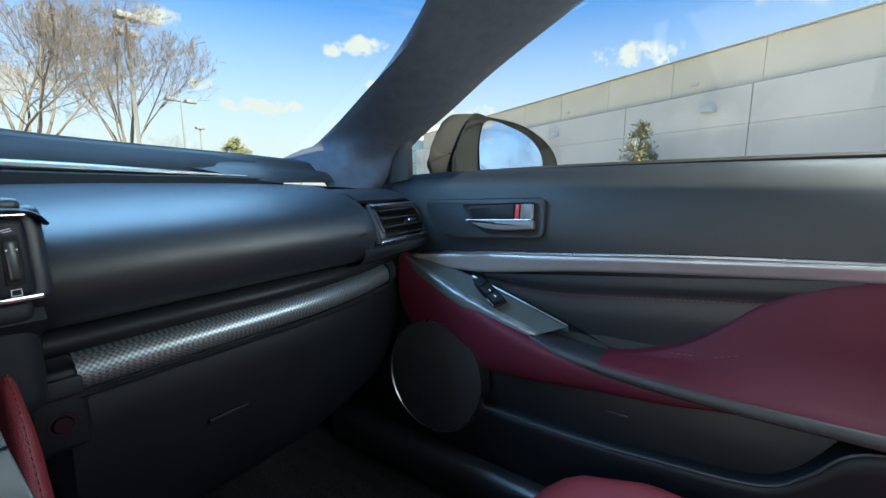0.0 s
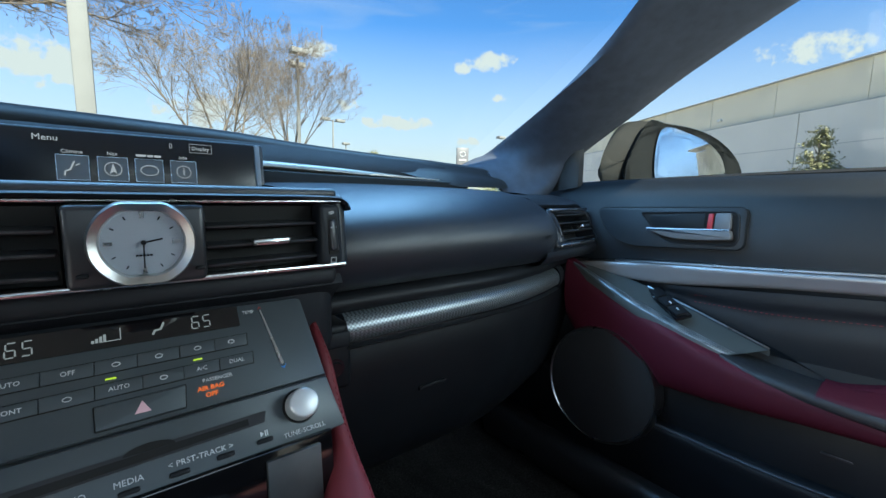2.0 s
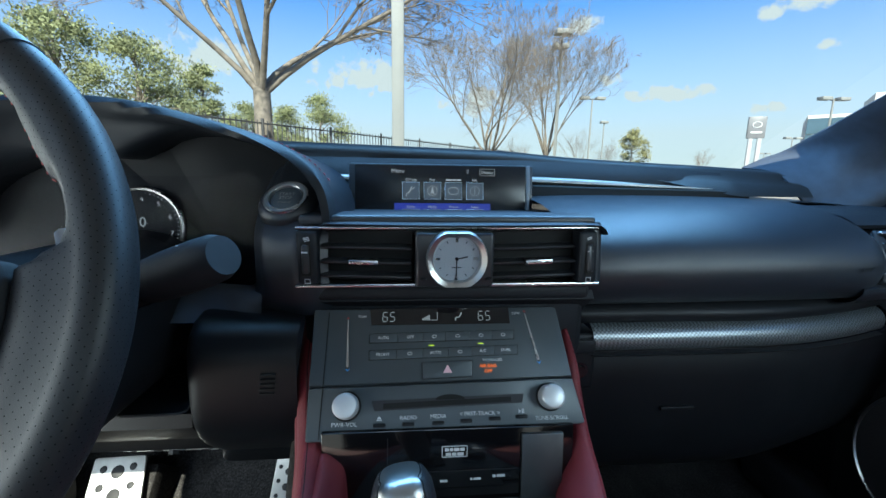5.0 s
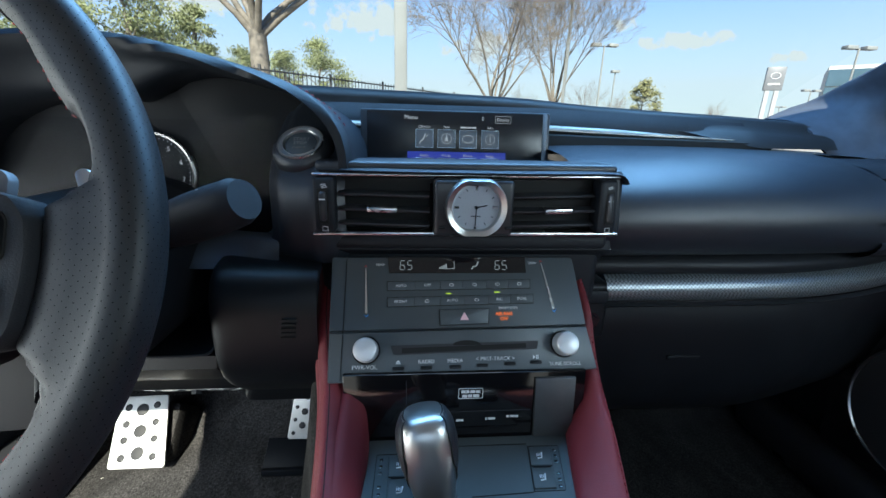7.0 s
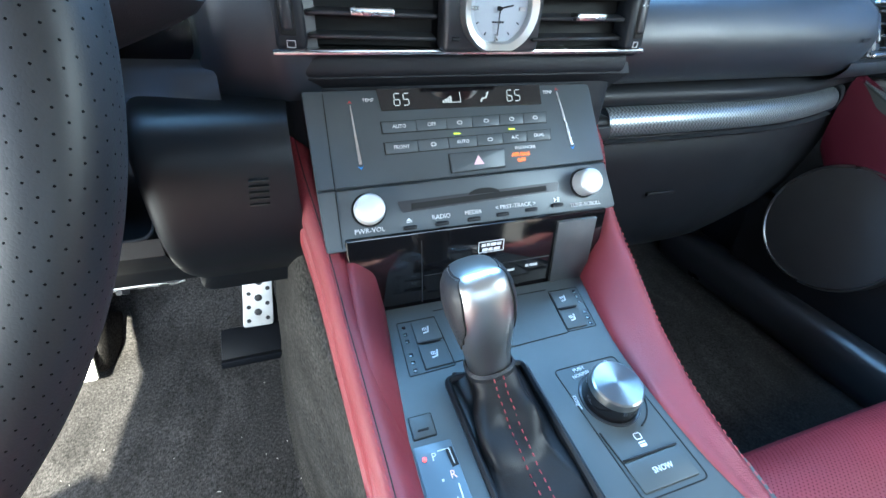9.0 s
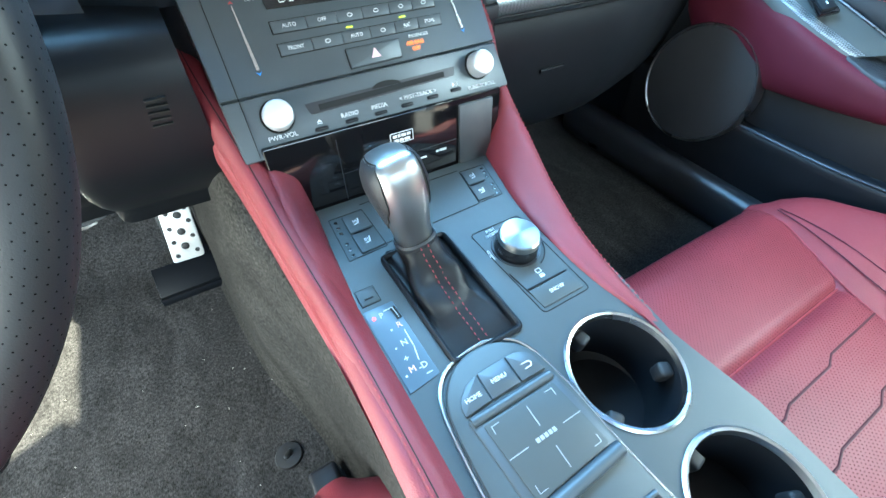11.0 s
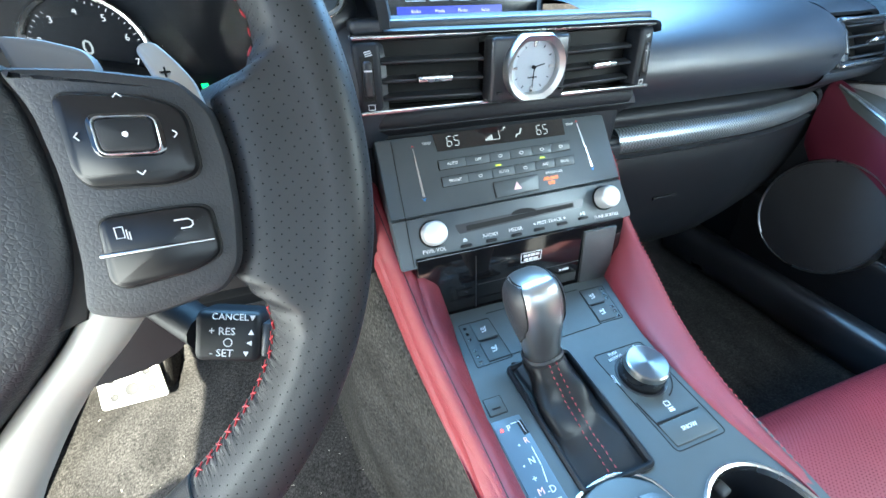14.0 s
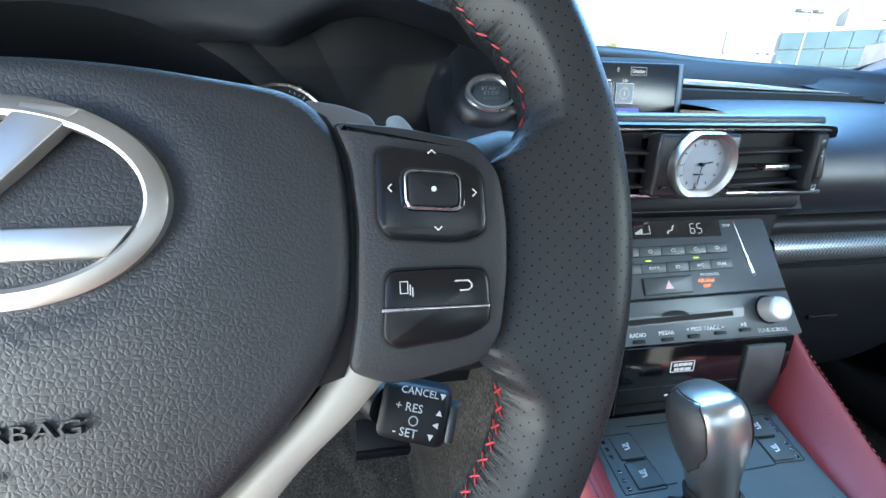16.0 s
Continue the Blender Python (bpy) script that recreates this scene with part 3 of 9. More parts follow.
def join_fast(a, b):
    vm = {v: a.verts.new(v.co) for v in b.verts}
    for f in b.faces:
        a.faces.new([vm[v] for v in f.verts])
    b.free()
    return a


def lettering(name, text, size, m, mat, parent, align="CENTER", depth=0.0002, bold=0.0, label=""):
    """Words in the built-in font as a mesh, flat in the local xy plane of m."""
    cu = bpy.data.curves.new(name, "FONT")
    cu.body, cu.size, cu.align_x, cu.align_y, cu.extrude, cu.offset = text, size, align, "CENTER", depth, bold
    cu.resolution_u = 2
    tmp = bpy.data.objects.new("tmp_text", cu)
    me = bpy.data.meshes.new_from_object(tmp)
    bpy.data.objects.remove(tmp)
    bpy.data.curves.remove(cu)
    me.name = name
    me.transform(m)
    me.materials.clear()
    me.materials.append(mat)
    ob = new(name, me)
    if parent is not None:
        ob.parent = parent
    if label:
        ob["label"] = label
    return ob


def basis(origin, right, up):
    """Local x to the right, y up the face, z out of it."""
    r = Vector(right).normalized()
    n = r.cross(Vector(up)).normalized()
    u = n.cross(r).normalized()
    m = Matrix((r, u, n)).transposed().to_4x4()
    m.translation = Vector(origin)
    return m


def bars(name, widths, height, gap, m, mat, parent, label=""):
    """Small writing that cannot be read, as plain bars side by side."""
    bm = bmesh.new()
    x = -(sum(widths) + gap * (len(widths) - 1)) / 2
    for w in widths:
        b = box(w, height, 0.0003, (x + w / 2, 0, 0.0002), 0)
        bm = join_fast(bm, b)
        x += w + gap
    return part(name, moved(bm, m), mat, parent, label, smooth=False)


def rect(x0, y0, x1, y1):
    return [(x0, y0), (x1, y0), (x1, y1), (x0, y1)]


def T(x=0, y=0, z=0):
    return Matrix.Translation((x, y, z))


def smooth_between(v, knots):
    """A smooth value between given (position, value) knots."""
    if v <= knots[0][0]:
        return knots[0][1]
    for (p, x), (q, y) in zip(knots, knots[1:]):
        if v <= q:
            f = (v - p) / (q - p)
            return x + (y - x) * f * f * (3 - 2 * f)
    return knots[-1][1]


# ---------------------------------------------------------------- outside: ground and building
def flat(name, pts, mat, label, category, kind="structure", z=0.0):
    ob = mesh_object(name, [(x, y, z) for x, y in pts], [tuple(range(len(pts)))], mat, smooth=False)
    return tagged(ob, label, category, "", kind)


M_ASPHALT = material("asphalt", (0.22, 0.216, 0.205), 0.9, bump=0.15, bump_scale=60, scale=1.5, vary=0.25)
M_GRASS = material("winter_grass", (0.17, 0.15, 0.075), 0.95, scale=0.6, vary=0.35, bump=0.6, bump_scale=20)
M_CONCRETE = material("concrete", (0.45, 0.44, 0.41), 0.85, scale=2, vary=0.12)
M_WALLUP = material("beige_precast", (0.86, 0.78, 0.60), 0.9, scale=0.5, vary=0.05, bump=0.3, bump_scale=40, stain=(0.40, 0.38, 0.33), stain_scale=0.35, stain_amount=0.35)
M_WALLLOW = material("grey_precast", (0.82, 0.78, 0.69), 0.9, scale=0.5, vary=0.05, bump=0.3, bump_scale=40, stain=(0.38, 0.37, 0.35), stain_scale=0.35, stain_amount=0.35)
flat("ground", [(-1500, -1500), (1500, -1500), (1500, 1500), (-1500, 1500)], M_ASPHALT, "wide grey asphalt car park", "ground")
flat("grass_verge", [(-60, 9.6), (-2.6, 9.6), (30, 46), (30, 75), (-60, 75)], M_GRASS, "dry winter grass verge beside the car park", "grass", z=0.02)

# the precast wall runs from beside the car away to the front
WALL_A, WALL_B = Vector((21.0, -4.1, 0)), Vector((32.2, 15.0, 0))
w_dir = (WALL_B - WALL_A).normalized()
w_m = basis(WALL_A, w_dir, (0, 0, 1))         # local x along the wall, y up, z out to the car park
if w_m.to_3x3().col[2].x > 0:
    w_m = basis(WALL_A, -w_dir, (0, 0, 1))
w_s = 1 if (w_m.to_3x3().col[0] - w_dir).length < 0.1 else -1
hall = thing("warehouse_building", "long windowless building of beige and grey precast panels", "building")


def wall_x(s):
    return w_s * s


lower = []
for i in range(9):
    s0 = -16.3 + i * 6.7
    b = box(6.66, 5.2, 0.6, (wall_x(s0 + 3.35), 2.6, -0.30), 0.015, 1)
    part("lower_panel", moved(b, w_m), M_WALLLOW, hall, smooth=False)
    b = box(6.67, 0.018, 0.02, (wall_x(s0 + 3.35), 3.52, 0.006), 0)
    part("joint_line", moved(b, w_m), material("joint_grey", (0.36, 0.36, 0.34), 0.9) if i == 0 else bpy.data.materials["joint_grey"], hall, smooth=False)
for i in range(14):
    s0 = -17.7 + i * 4.26
    b = box(4.235, 1.85, 0.45, (wall_x(s0 + 2.13), 6.11, -0.50), 0.012, 1)
    part("upper_panel", moved(b, w_m), M_WALLUP, hall, smooth=False)
b = box(62, 0.06, 0.7, (wall_x(12.5), 7.05, -0.45), 0.01, 1)
part("coping", moved(b, w_m), M_CONCRETE, hall, "pale metal coping", smooth=False)
b = box(62, 0.05, 0.34, (wall_x(12.5), 5.21, -0.16), 0.01, 1)
part("ledge", moved(b, w_m), M_CONCRETE, hall, "pale ledge between the two storeys", smooth=False)
b = box(62, 7.0, 10.0, (wall_x(12.5), 3.5, -5.8), 0)
part("core", moved(b, w_m), M_WALLLOW, hall, smooth=False)

# ---------------------------------------------------------------- cabin shell
FLOOR_Z = 0.33


def floor_z(x, y):
    rise = max(0.0, y - 0.30)
    return FLOOR_Z + 0.9 * rise ** 1.1 + 0.004 * noise.noise((x * 9, y * 9, 0))


xs, ys = [-0.80 + 1.60 * i / 80 for i in range(81)], [-1.60 + 2.35 * j / 90 for j in range(91)]
fv = [(x, y, floor_z(x, y)) for y in ys for x in xs]
ff = [(j * 81 + i, j * 81 + i + 1, (j + 1) * 81 + i + 1, (j + 1) * 81 + i) for j in range(90) for i in range(80)]
floor = tagged(mesh_object("floor", fv, ff, M_CARPET), "black car carpet, dusty and brushed before the driver seat, coloured darker as shade on the passenger side", "carpet", "", "structure")
floor.data.materials.append(M_CARPETSHADE)
# passenger half gets the darker copy: footwell shade put into the colour
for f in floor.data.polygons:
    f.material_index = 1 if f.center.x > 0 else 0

# roof, rear and lower sides close the cabin round the camera; the unseen roof's edges also trim the sunlight
roof = loft([[(-w, y, z - 0.06), (-w + 0.04, y, z), (-0.3, y, z + 0.03), (0, y, z + 0.035), (0.3, y, z + 0.03), (0.62, y, z), (0.66, y, z - 0.06)]
             for y, z, w in ((-0.03, 1.262, 0.64), (-0.12, 1.278, 0.64), (-0.3, 1.30, 0.615), (-0.7, 1.31, 0.580), (-1.1, 1.29, 0.580), (-1.42, 1.24, 0.56))], 20, 24)
tagged(part("ceiling", thicken(roof, 0.03), M_HEAD), "pale grey fabric headliner", "headliner", "", "structure")
rear = loft([[(-0.8, -1.62, 0.3), (-0.8, -1.58, 0.9), (-0.7, -1.62, 0.98)], [(0, -1.62, 0.3), (0, -1.58, 0.9), (0, -1.62, 0.98)], [(0.8, -1.62, 0.3), (0.8, -1.58, 0.9), (0.7, -1.62, 0.98)]], 5, 8)
tagged(part("wall_rear", thicken(rear, 0.04), M_DASHLOW), "dark plastic panel behind the seats", "panel", "", "structure")


PILLAR_IN = [(0.715, 0.56, 0.942), (0.676, 0.346, 0.995), (0.603, 0.125, 1.061), (0.572, 0.010, 1.114), (0.545, -0.085, 1.178), (0.520, -0.200, 1.255)]
M_DUSTY = material("dusty_sealant", (0.50, 0.47, 0.38), 0.9, scale=300, vary=0.5, bump=0.8, bump_scale=900)


# foot of the pillar, from the glass over the crease to the door, upwards from the dashboard
PILLAR_FOOT = [[(0.580, 0.338, 0.955), (0.579, 0.262, 0.944), (0.601, 0.226, 0.899), (0.630, 0.212, 0.895), (0.662, 0.197, 0.893)],
               [(0.628, 0.343, 0.975), (0.618, 0.278, 0.962), (0.632, 0.232, 0.936), (0.664, 0.210, 0.924), (0.692, 0.186, 0.920)],
               [(0.668, 0.338, 0.993), (0.654, 0.285, 0.987), (0.656, 0.230, 0.974), (0.686, 0.206, 0.956), (0.712, 0.180, 0.946)]]


def a_pillar(side, name):
    outer = [(0.726, 0.146, 0.992), (0.720, 0.039, 1.056), (0.712, -0.072, 1.120), (0.690, -0.30, 1.225)]
    back = Vector((0.03, 0.012, -0.004))
    sec = []
    for row in PILLAR_FOOT:
        row = [Vector(v) for v in row]
        sec.append([row[0] + back] + row + [row[-1] + back])
    for p, q in zip(PILLAR_IN[2:], outer):
        p, q = Vector(p), Vector(q)
        d = q - p
        sec.append([p + back, p, p + d * 0.12 + Vector((-0.012, -0.004, 0)), p + d * 0.5 + Vector((-0.024, -0.010, 0.004)), p + d * 0.85 + Vector((-0.014, -0.006, 0)), q, q + back])
    sec = [[Vector((v.x * side, v.y, v.z)) for v in s] for s in sec]
    ob = part(name, thicken(loft(sec, 40, 30), 0.004), M_PILLAR, None, angle=60)
    return tagged(ob, "dark blue-grey fabric covered windscreen pillar sweeping into the dashboard", "pillar", "", "structure")


# kick panels and bulkhead close the footwells
for s, nm in ((1, "wall_kick_right"), (-1, "wall_kick_left")):
    tagged(part(nm, box(0.03, 0.62, 0.54, (s * 0.735, 0.43, 0.57), 0.004, 1), M_DASHLOW), "dark plastic kick panel", "panel", "", "structure")
tagged(part("wall_front", box(1.5, 0.03, 0.70, (0, 0.74, 0.60), 0.004, 1), M_CARPET), "dark carpeted bulkhead", "bulkhead", "", "structure")


a_pillar(1, "pillar_right")
a_pillar(-1, "pillar_left")

# windscreen: bowed sheet between the pillars
ws = []
for s in range(9):
    f = s / 8
    row = []
    for i in range(15):
        u = -1 + 2 * i / 14
        row.append((u * (0.735 - 0.06 * f), 0.60 - 0.74 * f + 0.20 * (1 - u * u) * (1 - 0.5 * f), 0.945 + 0.36 * f))
    ws.append(row)
glass = part("windscreen", loft(ws), M_GLASS)
glass.visible_shadow = False
tagged(glass, "clear curved windscreen", "windscreen", "", "structure")

# rubber edge of the pillar against the glass, with its dusty outer bead
for side in (1, -1):
    bead = [(side * (x + 0.010), y + 0.008, z - 0.004) for x, y, z in PILLAR_IN]
    sl_ = tagged(part("windscreen_seal", tube(spline(bead, 30), 0.004, 6), M_RUBBER), "thin black rubber windscreen seal with dusty outer bead", "seal", "", "structure")
    part("dusty_bead", tube(spline([(side * (x + 0.014), y + 0.011, z - 0.0005) for x, y, z in PILLAR_IN[1:]], 40), [0.0012 + 0.0020 * i / 39 + 0.0008 * noise.noise((i * 0.9, side, 0)) for i in range(40)], 6), M_DUSTY, sl_, "dusty pale sealant")


# ---------------------------------------------------------------- dashboard
dash = thing("dashboard", "black grained dashboard with a low passenger pad and satin trim", "dashboard")

# cowl: the raised far edge under the windscreen, its lip and the dark recess below it
COWL = [(-0.66, 0.965), (-0.40, 0.984), (-0.25, 0.986), (-0.06, 0.982), (0.10, 0.978), (0.20, 0.970), (0.32, 0.964), (0.45, 0.959), (0.56, 0.953), (0.66, 0.945)]


def cowl_z(x):
    for (a, za), (b, zb) in zip(COWL, COWL[1:]):
        if x <= b:
            return za + (zb - za) * max(0, (x - a) / (b - a))
    return COWL[-1][1]


def strip_z(x):
    return 0.932 - 0.034 * max(0, x - 0.15)


sec = []
for x in (-0.66, -0.5, -0.35, -0.25, -0.12, 0.0, 0.12, 0.22, 0.32, 0.36, 0.39, 0.42, 0.45, 0.48, 0.54, 0.598):
    z = cowl_z(x)
    bow = 0.06 * (x / 0.66) ** 2
    f = min(1.0, max(0.0, (x - 0.36) / 0.12))       # the recess dies out to the right
    zz = strip_z(min(x, 0.46)) + 0.006
    yy = 0.278 - bow * 0.5
    sec.append([(x, 0.62 - bow, z - 0.015), (x, 0.42 - bow * 0.6, z - 0.004), (x, yy + 0.04, z + 0.001), (x, yy + 0.012, z), (x, yy, z - 0.006), (x, yy - 0.001, z - 0.014),
                (x, yy + 0.004 * (1 - f) - 0.03 * f, z - 0.024), (x, yy - 0.012 - 0.03 * f, zz + 0.004 - 0.020 * f)])
part("cowl", loft(sec, 140), M_COWL, dash, "matt black cowl below the windscreen", angle=70)

# metal strip in the recess, tapering out to the right
sec = []
for x in (-0.30, -0.15, 0.0, 0.13, 0.24, 0.34, 0.42, 0.466):
    z = strip_z(x)
    w = 0.0052 * (1 if x < 0.24 else max(0.08, (0.468 - x) / 0.228))
    y = 0.236 + 0.02 * min(1, max(0, (x - 0.1) / 0.36)) - 0.022 * (x / 0.5) ** 2
    sec.append([(x, y + 0.012, z + w), (x, y, z + w * 0.9), (x, y - 0.004, z), (x, y - 0.002, z - w * 0.8), (x, y + 0.012, z - w)])
part("metal_strip", loft(sec, 40, 12), M_STRIP, dash, "slim satin metal strip")
sec = []
for x in (-0.30, 0.0, 0.13, 0.24, 0.34, 0.44, 0.50):
    z = strip_z(min(x, 0.456)) - 0.006 * (1 if x < 0.2 else max(0.05, (0.47 - x) / 0.27))
    y = 0.232 + 0.02 * min(1, max(0, (x - 0.1) / 0.36)) - 0.022 * (x / 0.5) ** 2
    sec.append([(x, y + 0.03, z), (x, y - 0.002, z - 0.001), (x, y - 0.006, z - 0.010), (x, y - 0.006, z - 0.03)])
part("recess_lip", loft(sec, 30, 8), M_GAP, dash)
sec = []
for x in (-0.32, 0.0, 0.13, 0.24, 0.34, 0.44, 0.475):
    z = strip_z(min(x, 0.46))
    y = 0.252 + 0.02 * min(1, max(0, (x - 0.1) / 0.36)) - 0.022 * (min(x, 0.5) / 0.5) ** 2
    sec.append([(x, y + 0.012, z + 0.030), (x, y + 0.002, z + 0.012), (x, y, z), (x, y, z - 0.035)])
part("recess_back", loft(sec, 30, 8), M_DASHLOW, dash)

# passenger pad: one full rounded form
sec = []
for x, top, bul in ((0.135, 0.904, 0.030), (0.16, 0.906, 0.022), (0.25, 0.908, 0.018), (0.38, 0.908, 0.022), (0.50, 0.906, 0.034), (0.522, 0.9055, 0.039), (0.534, 0.905, 0.048), (0.544, 0.9045, 0.072), (0.552, 0.904, 0.100), (0.60, 0.902, 0.130), (0.70, 0.897, 0.150)):
    bow = 0.03 * max(0, x - 0.45)
    sec.append([(x, 0.262 - bow, top + 0.004), (x, 0.20, top + 0.001), (x, bul + 0.105, top - 0.004), (x, bul + 0.055, top - 0.016), (x, bul + 0.018, top - 0.036),
                (x, bul + 0.002, top - 0.058), (x, bul, top - 0.075), (x, bul + 0.008, top - 0.095), (x, bul + 0.022, top - 0.110), (x, bul + 0.045, top - 0.117)])
part("passenger_pad", loft(sec, 60, 44), M_DASH, dash, "soft black grained pad over the airbag", angle=70)
bars("pad_marking", [0.0042] * 7, 0.0045, 0.0012, basis((0.500, 0.0335, 0.838), (1, 0.28, 0.02), (0, -0.1, 1)), M_DASHLOW, dash, "small embossed marking")

# lower fill under the pad, trim strip and glovebox
sec = []
for x in (0.145, 0.25, 0.40, 0.52, 0.60, 0.70):
    b = 0.04 if x < 0.45 else 0.04 + (x - 0.45) * 0.30
    sec.append([(x, b + 0.035, 0.800), (x, b + 0.022, 0.790), (x, b + 0.012, 0.780), (x, b + 0.016, 0.768), (x, b + 0.03, 0.765)])
part("pad_underside", loft(sec, 30, 12), M_BLACK, dash)
sec = []
for x, b in ((0.172, 0.044), (0.30, 0.044), (0.42, 0.048), (0.52, 0.066), (0.607, 0.092)):
    sec.append([(x, b + 0.020, 0.770), (x, b + 0.006, 0.766), (x, b - 0.002, 0.758), (x, b - 0.004, 0.748), (x, b + 0.000, 0.739), (x, b + 0.010, 0.735)])
part("trim_strip", loft(sec, 60, 20), M_WEAVE, dash, "woven silver-grey metal trim strip")
sec = []
for x, b in ((0.172, 0.044), (0.30, 0.044), (0.42, 0.048), (0.52, 0.066), (0.607, 0.092)):
    sec.append([(x, b + 0.004, 0.7345), (x, b - 0.004, 0.7335), (x, b - 0.004, 0.7318), (x, b + 0.006, 0.731)])
part("strip_edge", loft(sec, 60, 6), M_SATIN, dash, "thin grey edge below the trim strip")
end = [[(x, b + 0.03, 0.772), (x, b + 0.002, 0.768), (x, b - 0.006, 0.752), (x, b, 0.734), (x, b + 0.03, 0.728)] for x, b in ((0.609, 0.094), (0.622, 0.099), (0.640, 0.108))]
part("strip_end", loft(end, 6, 16), M_DASHLOW, dash)
sec = []
for x in (0.165, 0.25, 0.42, 0.52, 0.62, 0.70):
    b = 0.05 if x < 0.45 else 0.05 + (x - 0.45) * 0.30
    sec.append([(x, b + 0.012, 0.731), (x, b + 0.006, 0.722), (x, b + 0.010, 0.66), (x, b + 0.028, 0.58), (x, b + 0.07, 0.52), (x, b + 0.16, 0.49), (x, 0.50, 0.50)])
part("glovebox", loft(sec, 40, 30), M_BLACK, dash, "black glovebox lid and lower panel")
part("glovebox_latch", box(0.045, 0.004, 0.006, (0.30, 0.0590, 0.650), 0.0015), M_BLACK, dash)

# small switch block left of the trim strip
blk = thing("trunk_switch_block", "small black switch block beside the trim strip", "switch")
part("block", box(0.040, 0.05, 0.072, (0.158, 0.068, 0.724), 0.006, 3), M_BLACK, blk)
part("switch_cap", box(0.030, 0.006, 0.017, (0.160, 0.0415, 0.745), 0.003, 3), M_DASHLOW, blk)
part("socket", lathe([(0.0, 0.002), (0.006, 0.002), (0.0075, 0.0), (0.010, 0.0), (0.011, -0.004)], 24, basis((0.159, 0.0425, 0.714), (1, 0, 0), (0, 0, 1))), M_PIANO, blk)

# centre: shelf over the vents, and the body behind stack and vents
sec = []
for x, dz in ((-0.124, 0), (-0.118, 0), (-0.07, 0), (0.0, 0), (0.07, 0), (0.13, 0), (0.150, -0.001), (0.159, -0.005), (0.164, -0.011)):
    b = 0.72 * x * x - dz * 0.5
    sec.append([(x, 0.235, 0.889 + dz), (x, 0.10, 0.888 + dz), (x, 0.02 + b, 0.8925 + dz), (x, 0.002 + b, 0.8942 + dz), (x, -0.009 + b, 0.8930 + dz), (x, -0.012 + b, 0.8912 + dz), (x, 0.006 + b, 0.8900 + dz)])
part("vent_shelf", loft(sec, 40, 24), M_DASH, dash, angle=60)
part("centre_body", box(0.31, 0.20, 0.155, (0.0, 0.126, 0.808), 0.02, 3), M_DASHLOW, dash)
sec = [[(x, 0.02, 0.820), (x, 0.014, 0.812), (x, 0.040, 0.792), (x, 0.05, 0.775), (x, 0.12, 0.77)] for x in (-0.155, -0.1, 0.0, 0.1, 0.155)]
part("vent_underside", loft(sec, 10, 12), M_DASHLOW, dash)

# instrument hood: brow over the gauges; its free edge and the top that runs back to the cowl
EDGE = [(-0.120, 0.012, 0.893), (-0.121, 0.012, 0.908), (-0.127, 0.014, 0.927), (-0.144, 0.018, 0.947), (-0.172, 0.024, 0.964), (-0.210, 0.034, 0.977), (-0.262, 0.048, 0.990), (-0.32, 0.056, 1.002), (-0.38, 0.056, 1.006), (-0.44, 0.045, 0.999), (-0.505, 0.02, 0.972), (-0.56, -0.005, 0.925), (-0.59, -0.01, 0.86)]
e_pts = spline(EDGE, 60)
sec = []
for i, p in enumerate(e_pts):
    f = i / 59
    nx = Vector((-0.355, p.y, 0.865))
    d = (p - nx).normalized()                     # outward from the gauges
    k_in = smooth_between(f, [(0.30, 0.012), (0.48, 0.055)])   # the wall runs straight back beside the start button
    inside = p - d * k_in
    sec.append([Vector((inside.x, 0.125, inside.z)), Vector((inside.x + d.x * 0.004, 0.075, inside.z + d.z * 0.004)), p - d * (k_in * 0.4) + Vector((0, 0.012, 0)), p - d * 0.006 + Vector((0, -0.004, 0)), p + Vector((0, -0.006, 0)) + d * 0.001,
                p + d * 0.006 + Vector((0, 0.006, 0)), p + d * 0.006 + Vector((0, 0.05, -0.004)), Vector((p.x * 1.0 + d.x * 0.0, 0.26, min(p.z, cowl_z(p.x)) - 0.012))])
hood_rows = sec
part("instrument_hood", loft(sec, 0, 40), M_HOOD, dash, "black hood arching over the gauges", angle=60)
part("hood_stitch", dashes([(Vector(r_[5]) * 0.55 + Vector(r_[6]) * 0.45) + (Vector(r_[5]) - Vector(r_[3])).normalized() * 0.0012 for r_ in hood_rows[4:46]], 0.0042, 0.0026, 0.0007), M_THREADDARK, dash, "row of dark red stitches along the hood")

# face around start button, left of the vents, and below the gauges
sec = []
for z, y0, xl in ((0.962, 0.118, -0.19), (0.945, 0.097, -0.198), (0.925, 0.072, -0.203), (0.905, 0.045, -0.203), (0.890, 0.024, -0.202), (0.872, 0.010, -0.201), (0.840, 0.008, -0.201), (0.815, 0.014, -0.206), (0.795, 0.026, -0.235)):
    lim = smooth_between(z, [(0.910, -0.122), (0.930, -0.130), (0.945, -0.146), (0.962, -0.172)])          # stays inside the hood
    row = [(xl - 0.012, y0 + 0.075), (xl, y0 + 0.028), (xl + 0.008, y0 + 0.020), (-0.187, y0 + 0.010), (-0.165, y0 + 0.001), (-0.145, y0 - 0.006), (-0.122, y0 + 0.004)]
    sec.append([(min(x, lim - 0.0004 * (6 - i)), y, z) for i, (x, y) in enumerate(row)])
part("start_button_face", loft(sec, 24, 20), M_DASH, dash, "curved black panel round the start button", angle=60)

